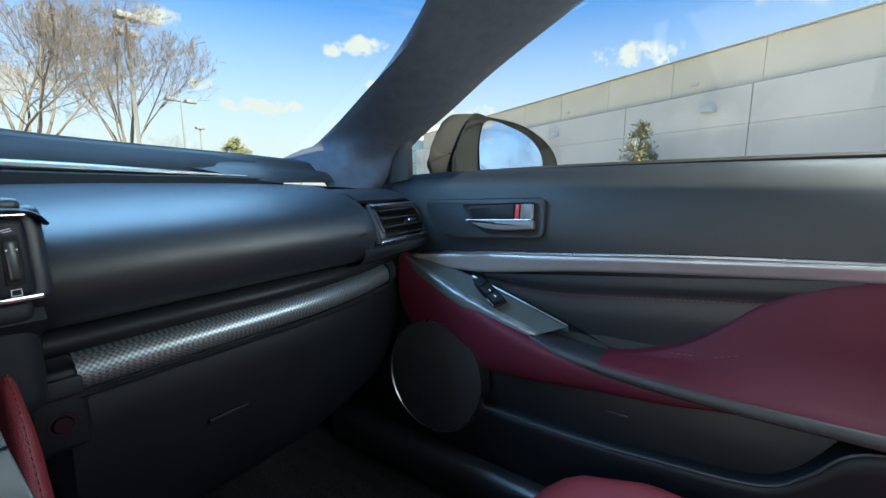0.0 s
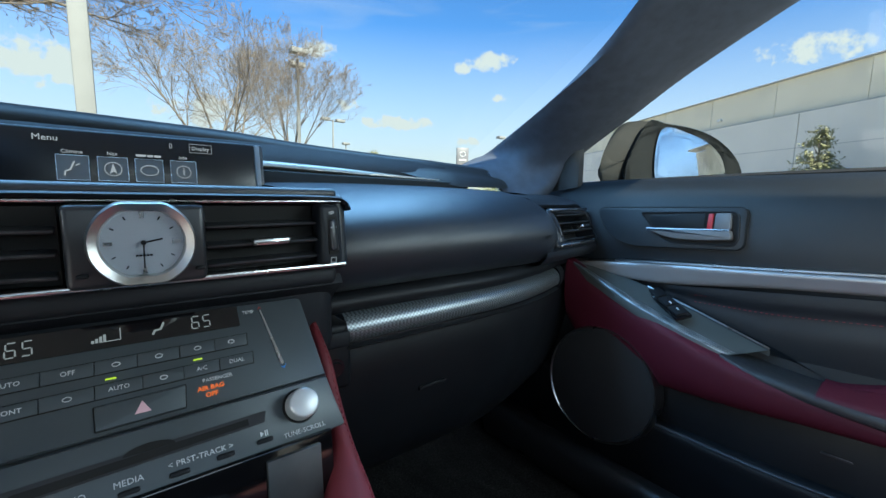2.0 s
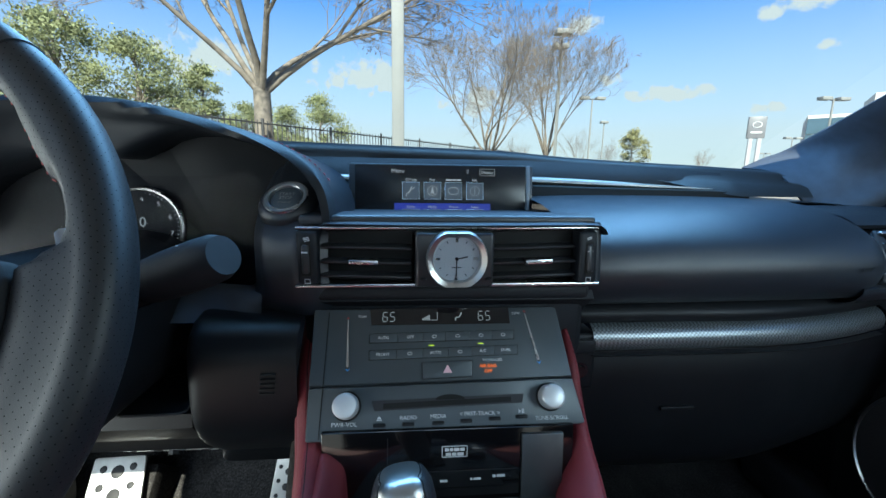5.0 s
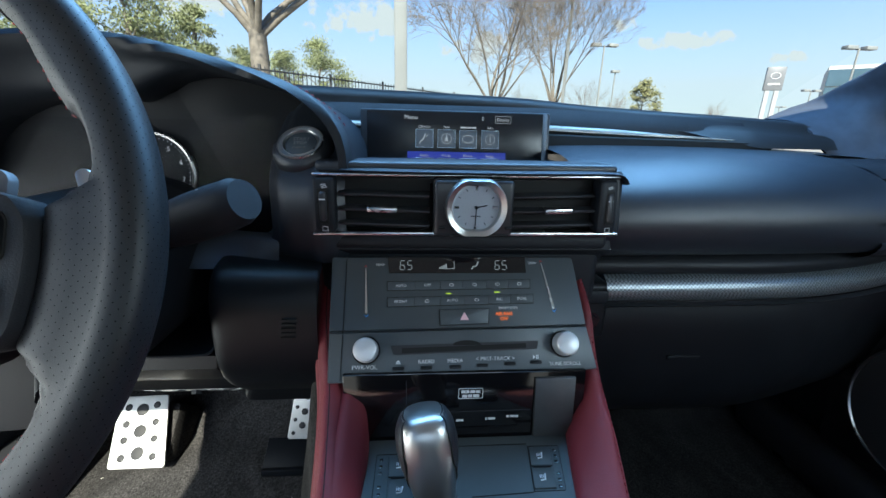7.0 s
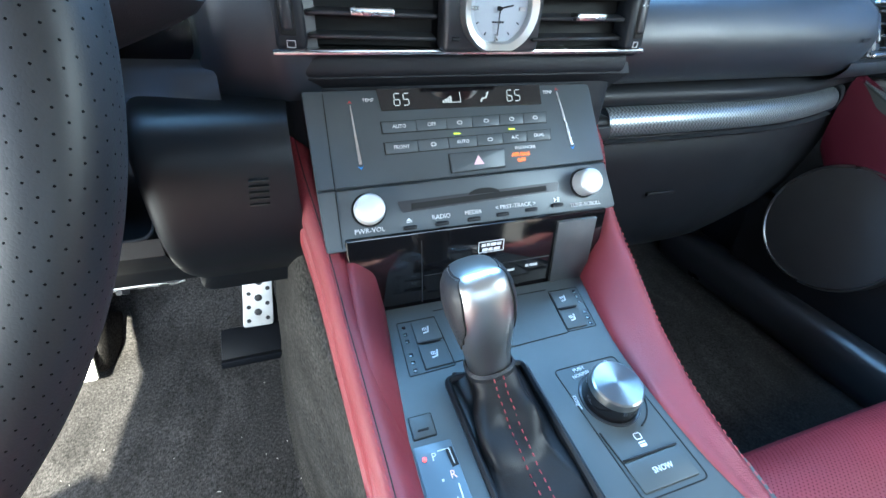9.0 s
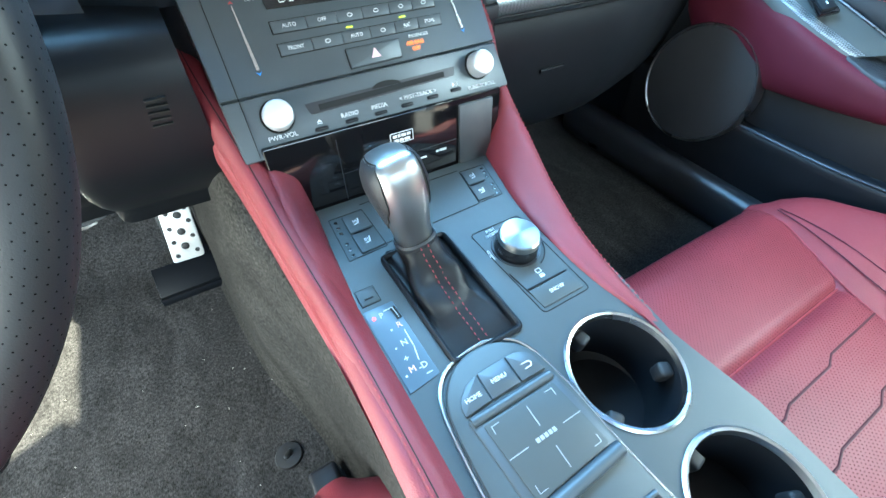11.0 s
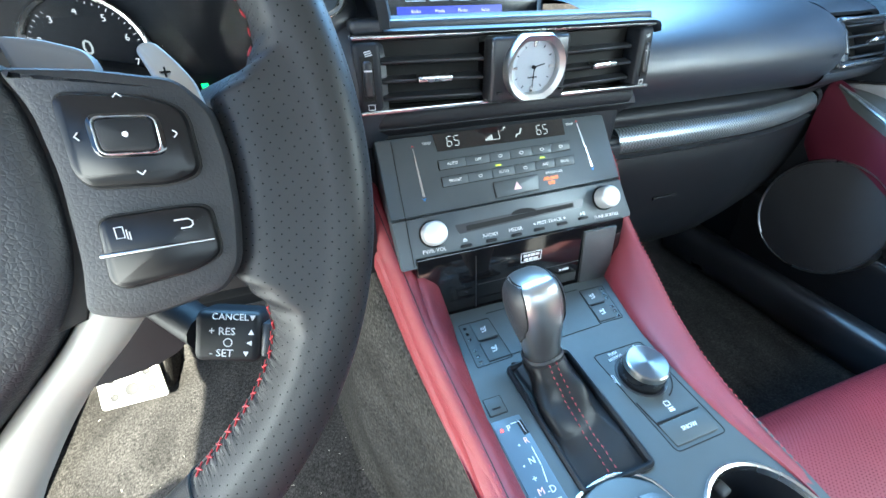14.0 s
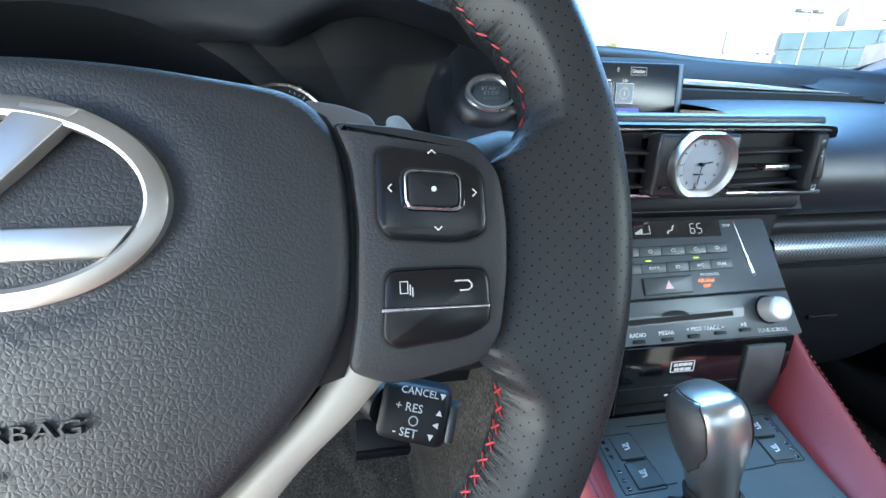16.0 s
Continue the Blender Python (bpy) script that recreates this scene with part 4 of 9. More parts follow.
# column surround and knee panel
M_KNEE = material("smooth_black_trim", (0.0042, 0.0054, 0.0072), 0.40, spec=0.30, scale=20, bump=0.06, bump_scale=1800)
KNEE = ((0.05, 0.800), (0.006, 0.793), (-0.009, 0.782), (-0.015, 0.768), (-0.018, 0.740), (-0.018, 0.708), (-0.013, 0.685), (0.003, 0.661), (0.034, 0.633), (0.060, 0.612), (0.30, 0.600))
sec = []
for x, k in ((-0.150, 0.0), (-0.20, 0.0), (-0.240, 0.0), (-0.250, 0.003), (-0.2545, 0.009), (-0.2560, 0.022)):
    sec.append([(x, y + k if y < 0.2 else y, z) for y, z in KNEE])
part("knee_panel", loft(sec, 24, 34), M_KNEE, dash, "smooth black knee panel beside the steering column", angle=70)
sec = []
for x in (-0.254, -0.30, -0.40, -0.55, -0.72):
    sec.append([(x, 0.11, 0.716), (x, -0.006, 0.706), (x, -0.014, 0.701), (x, -0.010, 0.690), (x, 0.010, 0.668), (x, 0.046, 0.640), (x, 0.074, 0.618), (x, 0.30, 0.60), (x, 0.50, 0.62)])
part("lower_driver_panel", loft(sec, 16, 30), M_KNEE, dash, "black lower panel under the steering column")
part("recess_edge", tube(spline([(-0.2562, 0.006, 0.775), (-0.2562, 0.003, 0.735), (-0.2566, 0.000, 0.716), (-0.2610, -0.008, 0.7085), (-0.275, -0.0095, 0.7065), (-0.32, -0.0095, 0.7060)], 40), 0.0013, 6), M_SATIN, dash, "thin lighter satin edge of the recess")
sec = []
for x in (-0.280, -0.288, -0.34, -0.45, -0.60, -0.72):
    k = 0.05 if x > -0.285 else 0.0
    sec.append([(x, 0.084, 0.665 + k * 0.4), (x, 0.098, 0.620 + k * 0.5), (x, 0.122, 0.582 + k), (x, 0.136, 0.5705 + k), (x, 0.141, 0.5690 + k), (x, 0.30, 0.585 + k * 0.3)])
part("lower_edge", loft(sec, 20, 20), M_KNEE, dash, "black lower edge of the dashboard over the pedals", angle=60)
for i in range(5):
    part("panel_slot", box(0.014, 0.004, 0.0018, (-0.176 - i * 0.0006, -0.0186 + i * 0.0001, 0.7500 - i * 0.0048), 0.0006), M_GAP, dash)

# side vent at the right end
sv = thing("side_air_vent", "black side air vent with satin slats and chrome tab", "air vent")
sv_m = basis((0.620, 0.077, 0.846), (1, 0.17, 0), (0, 0.55, 1))
out = rounded([(-0.088, -0.034), (0.070, -0.037), (0.090, -0.008), (0.082, 0.030), (-0.068, 0.036)], [0.006, 0.020, 0.020, 0.016, 0.006], 7)
part("vent_frame", frame_ring(out, 0.008, 0.05, sv_m, 0.003, 0.002), M_DASH, sv)
part("vent_back", plate(out, 0.004, sv_m, 0, -0.035), M_GAP, sv)
for i in range(4):
    z = -0.021 + i * 0.0150
    b = box(0.126 - 0.006 * abs(i - 1.5), 0.0032, 0.024, (0.014, z, -0.010), 0.001, 1, Matrix.Rotation(radians(12), 3, "X"))
    part("slat", moved(b, sv_m), M_SATIN, sv)
part("tab", moved(box(0.026, 0.0055, 0.014, (0.030, -0.004, 0.005), 0.002), sv_m), M_CHROME, sv, "chrome vent tab")
part("wheel_pod", moved(box(0.020, 0.058, 0.030, (-0.062, 0.0, -0.012), 0.006, 4), sv_m), M_DASH, sv)
part("thumb_wheel", moved(box(0.008, 0.036, 0.012, (-0.062, 0.0, 0.000), 0.003, 3), sv_m), M_SATIN, sv)
part("metal_edge", moved(box(0.150, 0.0040, 0.008, (-0.008, -0.0330, 0.004), 0.0015), sv_m), M_CHROME, sv, "bright lower edge")
part("upper_edge", moved(box(0.142, 0.0045, 0.010, (0.004, 0.0300, 0.003), 0.0015), sv_m), M_RING, sv, "satin upper edge")
sec = []
for x in (0.528, 0.548, 0.58, 0.63, 0.68, 0.715):
    yt, r = 0.099 + 0.17 * (x - 0.620), max(0.0, x - 0.68) * 0.5
    sec.append([(x, 0.235, 0.900 - r), (x, 0.165, 0.899 - r), (x, yt + 0.030, 0.895 - r), (x, yt + 0.010, 0.889 - r), (x, yt - 0.001, 0.8825 - r), (x, yt + 0.004, 0.878 - r)])
part("vent_brow", loft(sec, 24, 20), M_DASH, dash, "soft pad end over the side vent", angle=60)
sec = []
for x in (0.505, 0.56, 0.62, 0.68, 0.715):
    yb = 0.060 + 0.17 * (x - 0.620)
    sec.append([(x, yb + 0.010, 0.815), (x, yb, 0.811), (x, yb + 0.004, 0.800), (x, yb + 0.020, 0.788), (x, yb + 0.06, 0.782)])
part("vent_chin", loft(sec, 20, 16), M_DASH, dash, angle=60)

# ---------------------------------------------------------------- centre vents and clock
vents = thing("centre_air_vents", "wide black twin air vents framed by two satin metal strips", "air vent")
V = basis((0, -0.004, 0.858), (1, 0, 0), (0, 0, 1))
part("surround", moved(box(0.322, 0.080, 0.05, (0.0, 0.001, -0.043), 0.018, 5), V), M_DASH, vents)
part("upper_strip", moved(box(0.302, 0.0030, 0.030, (0.001, 0.0305, -0.0055), 0.0012), V), M_CHROME, vents, "satin metal strip")
part("lower_strip", moved(box(0.306, 0.0040, 0.030, (0.0005, -0.0265, -0.004), 0.0014), V), M_CHROME, vents, "satin metal strip")
part("upper_fascia", moved(box(0.300, 0.010, 0.032, (0.001, 0.0372, -0.0130), 0.0045, 4), V), M_DASH, vents)
part("lower_fascia", moved(box(0.300, 0.018, 0.030, (0.0, -0.0375, -0.016), 0.007, 4), V), M_DASHLOW, vents)
for s in (-1, 1):
    x0, x1 = (0.0395, 0.1285)
    cx = s * (x0 + x1) / 2
    part("grille_back", moved(box(0.089, 0.050, 0.004, (cx, 0.0015, -0.0140), 0), V), M_GAP, vents)
    for z in (0.0125, -0.002, -0.0160):
        b = box(0.088, 0.0028, 0.012, (cx, z, -0.0030), 0.001, 1, Matrix.Rotation(radians(10), 3, "X"))
        part("slat", moved(b, V), M_SATIN, vents)
    tab = part("tab", moved(box(0.029, 0.0052, 0.012, (s * 0.0855, -0.0008, 0.0040), 0.0016), V), M_CHROME, vents, "chrome vent tab")
    part("end_cheek", moved(box(0.021, 0.053, 0.024, (s * 0.1395, 0.0015, -0.001), 0.004, 3), V), M_HOOD, vents)
    if s > 0:
        part("end_cap", moved(box(0.0150, 0.070, 0.050, (s * 0.1545, 0.002, -0.0235), 0.0072, 6), V), M_DASH, vents, "rounded black end of the vent")
    part("wheel_slot", moved(box(0.0105, 0.034, 0.002, (s * 0.1405, 0.0010, 0.0108), 0.0008), V), M_GAP, vents)
    part("thumb_wheel", moved(box(0.0075, 0.028, 0.006, (s * 0.1405, 0.0010, 0.0115), 0.0028, 3), V), M_SATIN, vents)
    part("wheel_mark", moved(box(0.0060, 0.0012, 0.001, (s * 0.1405, 0.008, 0.0146), 0), V), M_LEGEND, vents)
    for k in range(3):
        part("air_mark", moved(box(0.0055, 0.0007, 0.0004, (s * 0.1395 + 0.0006 * k, 0.0215 - 0.0014 * k, 0.0112), 0, rot=Matrix.Rotation(0.25, 3, "Z")), V), M_LEGEND, vents)
    part("closed_mark", frame_ring(rect(s * 0.1395 - 0.0028, -0.0232, s * 0.1395 + 0.0028, -0.0186), 0.0006, 0.0006, V, 0.0113, 0.0001), M_LEGEND, vents)

# the whole front bows back towards both ends
for ob in vents.children_recursive:
    for v in ob.data.vertices:
        v.co.y += 0.72 * v.co.x * v.co.x + (0.10 * max(0.0, v.co.x - 0.09) if v.co.z > 0.86 else 0.0)

clock = thing("analog_clock", "round analog dashboard clock with silver bezel and pale dial", "clock")
C = V @ T(0.0028, 0.0038, 0.008)
part("housing", moved(box(0.076, 0.0535, 0.020, (-0.0015, -0.002, -0.009), 0.004, 3), C), M_SATIN, clock)
bez = [(0.0292 * math.cos(a), 0.0292 * math.sin(a)) for a in (2 * math.pi * i / 64 for i in range(64))]
bez = [(x, max(-0.0272, min(0.0266, y))) for x, y in bez]
ring = bmesh.new()
prof = [(1.0, -0.004), (1.0, 0.006), (0.955, 0.0095), (0.80, 0.0070), (0.765, 0.002), (0.765, -0.008)]
rings = [[ring.verts.new((x * k, y * k, z)) for x, y in bez] for k, z in prof]
for a, b in zip(rings, rings[1:]):
    for i in range(64):
        ring.faces.new((a[i], a[(i + 1) % 64], b[(i + 1) % 64], b[i]))
part("bezel", moved(ring, C), M_ALU, clock, "brushed silver bezel with flat top and bottom", angle=30)
C = C @ T(0, 0, 0.0012)
part("dial", lathe([(0.0, 0.0), (0.0228, 0.0), (0.0228, -0.002)], 64, C @ T(0, 0, 0.0005)), M_CLOCK, clock, "pale blue-grey dial")
for i in range(12):
    a = 2 * math.pi * i / 12
    big = i % 3 == 0
    b = box(0.0024 if big else 0.0008, 0.0046 if big else 0.0024, 0.0014 if big else 0.0005, (0, 0.0182, 0.0009), 0.0002, 1)
    part("hour_mark", moved(b, C @ Matrix.Rotation(-a, 4, "Z")), M_CHROME if big else M_BLACK, clock)
b = box(0.0011, 0.0115, 0.0006, (0, 0.0050, 0.0022), 0.0003, 1)
part("short_pointer", moved(b, C @ Matrix.Rotation(radians(-78), 4, "Z")), M_BLACK, clock)
b = box(0.0009, 0.0180, 0.0006, (0, 0.0080, 0.0030), 0.0003, 1)
part("long_pointer", moved(b, C @ Matrix.Rotation(radians(-181), 4, "Z")), M_BLACK, clock)
part("spindle", lathe([(0, 0.004), (0.0014, 0.004), (0.0016, 0.001)], 16, C), M_BLACK, clock)
bars("maker_mark", [0.0014] * 5, 0.0012, 0.0005, C @ T(0, -0.0085, 0.0008), M_BLACK, clock, "small dark mark on the dial")
for s in (-1, 1):
    part("set_button", moved(box(0.006, 0.0026, 0.003, (s * 0.0315, -0.0195, 0.002), 0.001), C), M_BLACK, clock)
cg = part("crystal", lathe([(0, 0.0085), (0.0220, 0.0085)], 48, C), M_CLUSTERGLASS, clock, "clear flat crystal")
cg.visible_shadow = False

# ---------------------------------------------------------------- display
disp = thing("display_screen", "wide dark dashboard display showing a menu of icons", "display")
D = basis((0.006, 0.200, 0.915), (1, 0, 0), (0, 0.148, 1))
part("case", plate(rounded(rect(-0.133, -0.045, 0.132, 0.0385), 0.004), 0.03, D, 0.002, 0.0), M_SATIN, disp)
part("side_cheek", moved(box(0.006, 0.080, 0.030, (0.1245, -0.0030, -0.012), 0.002, 2), D), M_BEZEL, disp, "grey satin side of the display")
part("screen_glass", plate(rounded(rect(-0.124, -0.043, 0.121, 0.0365), 0.003), 0.002, D, 0.0004, 0.0016), M_SCREEN, disp, "dark reflective screen glass")
E_ = D @ T(-0.006, 0, 0.0020)
part("blue_menu_band", moved(box(0.138, 0.026, 0.0003, (0.006, -0.0305, 0), 0), E_), M_BLUEBAND, disp, "blue glowing band")
lettering("word_menu", "Menu", 0.0082, E_ @ T(-0.058, 0.0278, 0.0004), M_WHITE, disp)
lettering("word_display", "Display", 0.0060, E_ @ T(0.0700, 0.0272, 0.0004), M_WHITE, disp)
part("display_frame", frame_ring(rect(0.0590, 0.0225, 0.0812, 0.0322), 0.0005, 0.0003, E_, 0.0004, 0.0001), M_WHITE, disp)
part("seat_mark", frame_ring(rect(0.0405, 0.0260, 0.0428, 0.0310), 0.0006, 0.0003, E_, 0.0004, 0.0001), M_WHITE, disp)
M_ICON = material("icon_tile", (0.05, 0.055, 0.06), 0.3, rough_vary=0, emit=(0.4, 0.42, 0.45), emit_strength=0.012)
for row, (yy, words) in enumerate(((0.0002, ("Climate", "Nav", None, "Info")), (-0.0320, ("Radio", "Media", "Phone", "Setup")))):
    for k, xx in enumerate((-0.0396, -0.0090, 0.0212, 0.0522)):
        hgt = 0.0245 if row == 0 else 0.016
        cy = yy if row == 0 else yy - 0.002
        part("icon_tile", moved(box(0.0240, hgt, 0.0003, (xx, cy, 0.0004), 0), E_), M_ICON, disp)
        part("icon_frame", frame_ring(rect(xx - 0.0122, cy - hgt / 2, xx + 0.0122, cy + hgt / 2), 0.0005, 0.0003, E_, 0.0009, 0.0001), M_LEGEND, disp)
        if words[k]:
            lettering("icon_word", words[k], 0.0052, E_ @ T(xx, cy + hgt / 2 + 0.0033, 0.0006), M_WHITE, disp)
        else:
            bars("icon_word_bar", [0.0088, 0.005, 0.006], 0.0022, 0.001, E_ @ T(xx, cy + hgt / 2 + 0.0033, 0.0005), M_WHITE, disp)
        I = E_ @ T(xx, cy, 0.0010)
        if row == 0 and k == 0:
            part("figure_icon", join(tube([I @ Vector((0.001, 0.006, 0)), I @ Vector((-0.002, -0.002, 0)), I @ Vector((-0.006, -0.004, 0)), I @ Vector((-0.0065, -0.008, 0))], 0.0008, 5),
                                     tube([I @ Vector((0.005, 0.004, 0)), I @ Vector((0.002, 0.002, 0))], 0.0006, 5)), M_WHITE, disp)
        elif row == 0 and k == 1:
            part("compass_icon", join(frame_ring([(0.0072 * math.cos(a), 0.0072 * math.sin(a)) for a in (i * math.pi / 12 for i in range(24))], 0.0007, 0.0003, I, 0.0002, 0.0001),
                                      plate([(-0.003, -0.005), (0, 0.006), (0.003, -0.005), (0, -0.0025)], 0.0002, I, 0, 0.0003)), M_WHITE, disp)
        elif row == 0 and k == 2:
            part("oval_icon", frame_ring([(0.0080 * math.cos(a), 0.0056 * math.sin(a)) for a in (i * math.pi / 12 for i in range(24))], 0.0008, 0.0003, I, 0.0002, 0.0001), M_WHITE, disp)
        elif row == 0:
            part("info_icon", join(frame_ring([(0.0070 * math.cos(a), 0.0070 * math.sin(a)) for a in (i * math.pi / 12 for i in range(24))], 0.0007, 0.0003, I, 0.0002, 0.0001),
                                   moved(box(0.0012, 0.0055, 0.0003, (0, -0.0008, 0.0002), 0), I), moved(box(0.0012, 0.0014, 0.0003, (0, 0.0036, 0.0002), 0), I)), M_WHITE, disp)
        else:
            part("small_icon", moved(box(0.008, 0.0012, 0.0003, (0, 0.002, 0.0002), 0), I), M_WHITE, disp)

# ---------------------------------------------------------------- start button
sb = thing("start_button", "round engine start button with chrome ring", "button")
B = basis((-0.167, 0.0420, 0.9125), (0.992, -0.12, 0.0), (0.08, 0.76, 0.65)) @ Matrix.Scale(0.92, 4)
part("collar", lathe([(0.034, -0.014), (0.0325, -0.004), (0.0285, 0.0015), (0.0245, 0.003)], 48, B), M_DASH, sb)
part("outer_ring", lathe([(0.0250, -0.002), (0.0250, 0.0034), (0.0242, 0.0048), (0.0232, 0.0046)], 48, B), M_CHROME, sb, "thin chrome outer ring")
part("ring_band", lathe([(0.0232, 0.0044), (0.0216, 0.0046), (0.0196, 0.0034)], 48, B), material("satin_button_ring", (0.34, 0.38, 0.42), 0.42, metal=0.6, scale=40, vary=0.04), sb, "blue-grey satin ring")
part("inner_ring", lathe([(0.0196, 0.0036), (0.0188, 0.0040), (0.0178, 0.0026), (0.0176, -0.004)], 48, B), M_CHROME, sb, "thin chrome inner ring")
part("button_cap", lathe([(0, 0.0030), (0.012, 0.0028), (0.0168, 0.0020), (0.0172, -0.003)], 48, B), M_BUTTON, sb, "blue-grey satin cap")
lettering("word_start", "START", 0.0062, B @ T(0, 0.0048, 0.0034), M_FAINT, sb)
lettering("word_stop", "STOP", 0.0062, B @ T(0, -0.0014, 0.0036), M_FAINT, sb)
lettering("word_engine", "ENGINE", 0.0042, B @ T(0, -0.0078, 0.0033), material("worn_print", (0.17, 0.19, 0.21), 0.5, rough_vary=0), sb)

def segment_figure(segs, w, h_, t, m):
    """A figure of seven thin straight segments, slightly slanted."""
    place = {"a": (0, h_ / 2, 1), "g": (0, 0, 1), "d": (0, -h_ / 2, 1), "f": (-w / 2, h_ / 4, 0), "b": (w / 2, h_ / 4, 0), "e": (-w / 2, -h_ / 4, 0), "c": (w / 2, -h_ / 4, 0)}
    bits = []
    for s_ in segs:
        x, y, flat_ = place[s_]
        bits.append(moved(box(w - 1.3 * t if flat_ else t, t if flat_ else h_ / 2 - 1.3 * t, 0.0002, (x + 0.10 * y, y, 0), 0), m))
    return join(*bits)


# ---------------------------------------------------------------- centre stack panel (climate and radio)
stack = thing("climate_radio_panel", "dark grey climate and radio panel with two silver knobs", "control panel")
S = basis((0, 0.0, 0.780), (1, 0, 0), (0, 0.56, 0.829))
upper = rounded([(-0.138, 0.0275), (0.1135, 0.0275), (0.1205, -0.0440), (-0.1370, -0.0475)], [0.002, 0.004, 0.0005, 0.0005], 4)
lower_ = rounded([(-0.1370, -0.0481), (0.1206, -0.0446), (0.1268, -0.0870), (0.05, -0.0915), (-0.04, -0.0945), (-0.1362, -0.0952)], [0.0005, 0.0005, 0.003, 0.02, 0.02, 0.003], 4)
part("upper_plate", plate(upper, 0.030, S, 0.0012), M_PANEL, stack)
part("lower_plate", plate(lower_, 0.030, S, 0.0016), M_PANEL, stack)
part("left_seam", moved(box(0.0006, 0.118, 0.0006, (-0.1235, -0.034, 0.0003), 0, rot=Matrix.Rotation(-0.01, 3, "Z")), S), M_GAP, stack)
part("display_window", plate(rounded([(-0.080, 0.0105), (0.062, 0.0105), (0.062, 0.0272), (-0.082, 0.0272)], 0.001), 0.0012, S, 0, 0.0008), M_PIANO, stack, "glossy black climate display")
for xx in (-0.0628, 0.0356):
    for k, segs in ((-1, "afgedc"), (1, "afgcd")):
        part("temperature_digit", segment_figure(segs, 0.0046, 0.0094, 0.00075, S @ T(xx + k * 0.0037, 0.0188, 0.0011)), M_DIGIT, stack, "glowing white segment figure")
part("fan_bars", join(*[moved(box(0.0016, 0.0020 + 0.0011 * i, 0.0003, (-0.0280 + i * 0.0021, 0.0158 + 0.00055 * i, 0.0011), 0), S) for i in range(4)]), M_DIGIT, stack)
part("fan_outline", join(moved(box(0.010, 0.0006, 0.0003, (-0.0180, 0.0150, 0.0011), 0), S), moved(box(0.0006, 0.0085, 0.0003, (-0.0132, 0.0190, 0.0011), 0), S)), M_DIGIT, stack)
part("airflow_icon", tube([S @ Vector((0.0120, 0.0225, 0.0012)), S @ Vector((0.0098, 0.0178, 0.0012)), S @ Vector((0.0062, 0.0172, 0.0012)), S @ Vector((0.0050, 0.0145, 0.0012))], 0.0008, 5), M_DIGIT, stack)
for xx, yy in ((-0.0894, 0.0192), (0.0695, 0.0208)):
    lettering("word_temp", "TEMP", 0.0038, S @ T(xx, yy, 0.0004), M_LEGEND, stack)


def key_row(corners, splits, words):
    """A row of flat keys: one thin tray, then a key for each gap between the splits."""
    (xa, ya), (xb, yb), (xc, yc), (xd, yd) = corners       # tl tr br bl
    part("key_tray", plate([(xa - 0.0006, ya + 0.0006), (xb + 0.0006, yb + 0.0006), (xc + 0.0006, yc - 0.0006), (xd - 0.0006, yd - 0.0006)], 0.001, S, 0, 0.0003), M_GAP, stack)
    for (f0, f1), w in zip(zip(splits, splits[1:]), words):
        tl, tr = Vector((xa, ya)).lerp((xb, yb), f0), Vector((xa, ya)).lerp((xb, yb), f1)
        br, bl = Vector((xd, yd)).lerp((xc, yc), f1), Vector((xd, yd)).lerp((xc, yc), f0)
        g = Vector((0.0002, 0))
        key = part("key", plate(rounded([tl + g, tr - g, br - g, bl + g], 0.0006, 2), 0.002, S, 0.0004, 0.0014), M_PANEL, stack)
        c = (tl + tr + br + bl) / 4
        if w:
            lettering("key_word", w, 0.0040 if len(w) > 3 else 0.0042, S @ T(c.x, c.y, 0.0017), M_LEGEND, key)
        else:
            part("key_icon", frame_ring([(c.x + 0.0024 * math.cos(a), c.y + 0.0016 * math.sin(a)) for a in (i * math.pi / 6 for i in range(12))], 0.0005, 0.0002, S, 0.0017, 0.00005), M_LEGEND, key)


key_row([(-0.0816, 0.0015), (0.0655, 0.0032), (0.0645, -0.0055), (-0.0815, -0.0070)], [0, 0.19, 0.365, 0.52, 0.69, 0.845, 1], ["AUTO", "OFF", None, None, None, ""])
key_row([(-0.0813, -0.0148), (0.0675, -0.0122), (0.0668, -0.0209), (-0.0812, -0.0235)], [0, 0.18, 0.355, 0.525, 0.685, 0.84, 1], ["FRONT", None, "AUTO", None, "A/C", "DUAL"])
for xx, yy in ((-0.0199, -0.0107), (0.0302, -0.0096)):
    part("green_lamp", moved(box(0.0058, 0.0011, 0.0006, (xx, yy, 0.0004), 0.0002), S), M_GREEN, stack, "lit green indicator")
part("hazard_tray", plate(rounded([(-0.0300, -0.0268), (0.0212, -0.0256), (0.0198, -0.0421), (-0.0297, -0.0431)], 0.001), 0.001, S, 0, 0.0004), M_GAP, stack)
hz = part("hazard_switch", plate(rounded([(-0.0293, -0.0274), (0.0205, -0.0262), (0.0191, -0.0415), (-0.0290, -0.0425)], 0.001), 0.004, S, 0.0008, 0.0022), M_PANEL, stack)
tri = [(0.0052 * math.cos(a), 0.0052 * math.sin(a)) for a in (math.pi / 2, math.pi / 2 + 2.0944, math.pi / 2 + 4.1888)]
part("triangle", plate(tri, 0.0003, S @ T(-0.0046, -0.0352, 0.0026), 0), M_PINK, hz, "pale pink warning triangle")
lettering("word_passenger", "PASSENGER", 0.0038, S @ T(0.0410, -0.0262, 0.0004), M_LEGEND, stack)
lettering("word_airbag", "AIR BAG", 0.0046, S @ T(0.0360, -0.0318, 0.0004), M_AMBER, stack, bold=0.00012, label="glowing amber warning words")
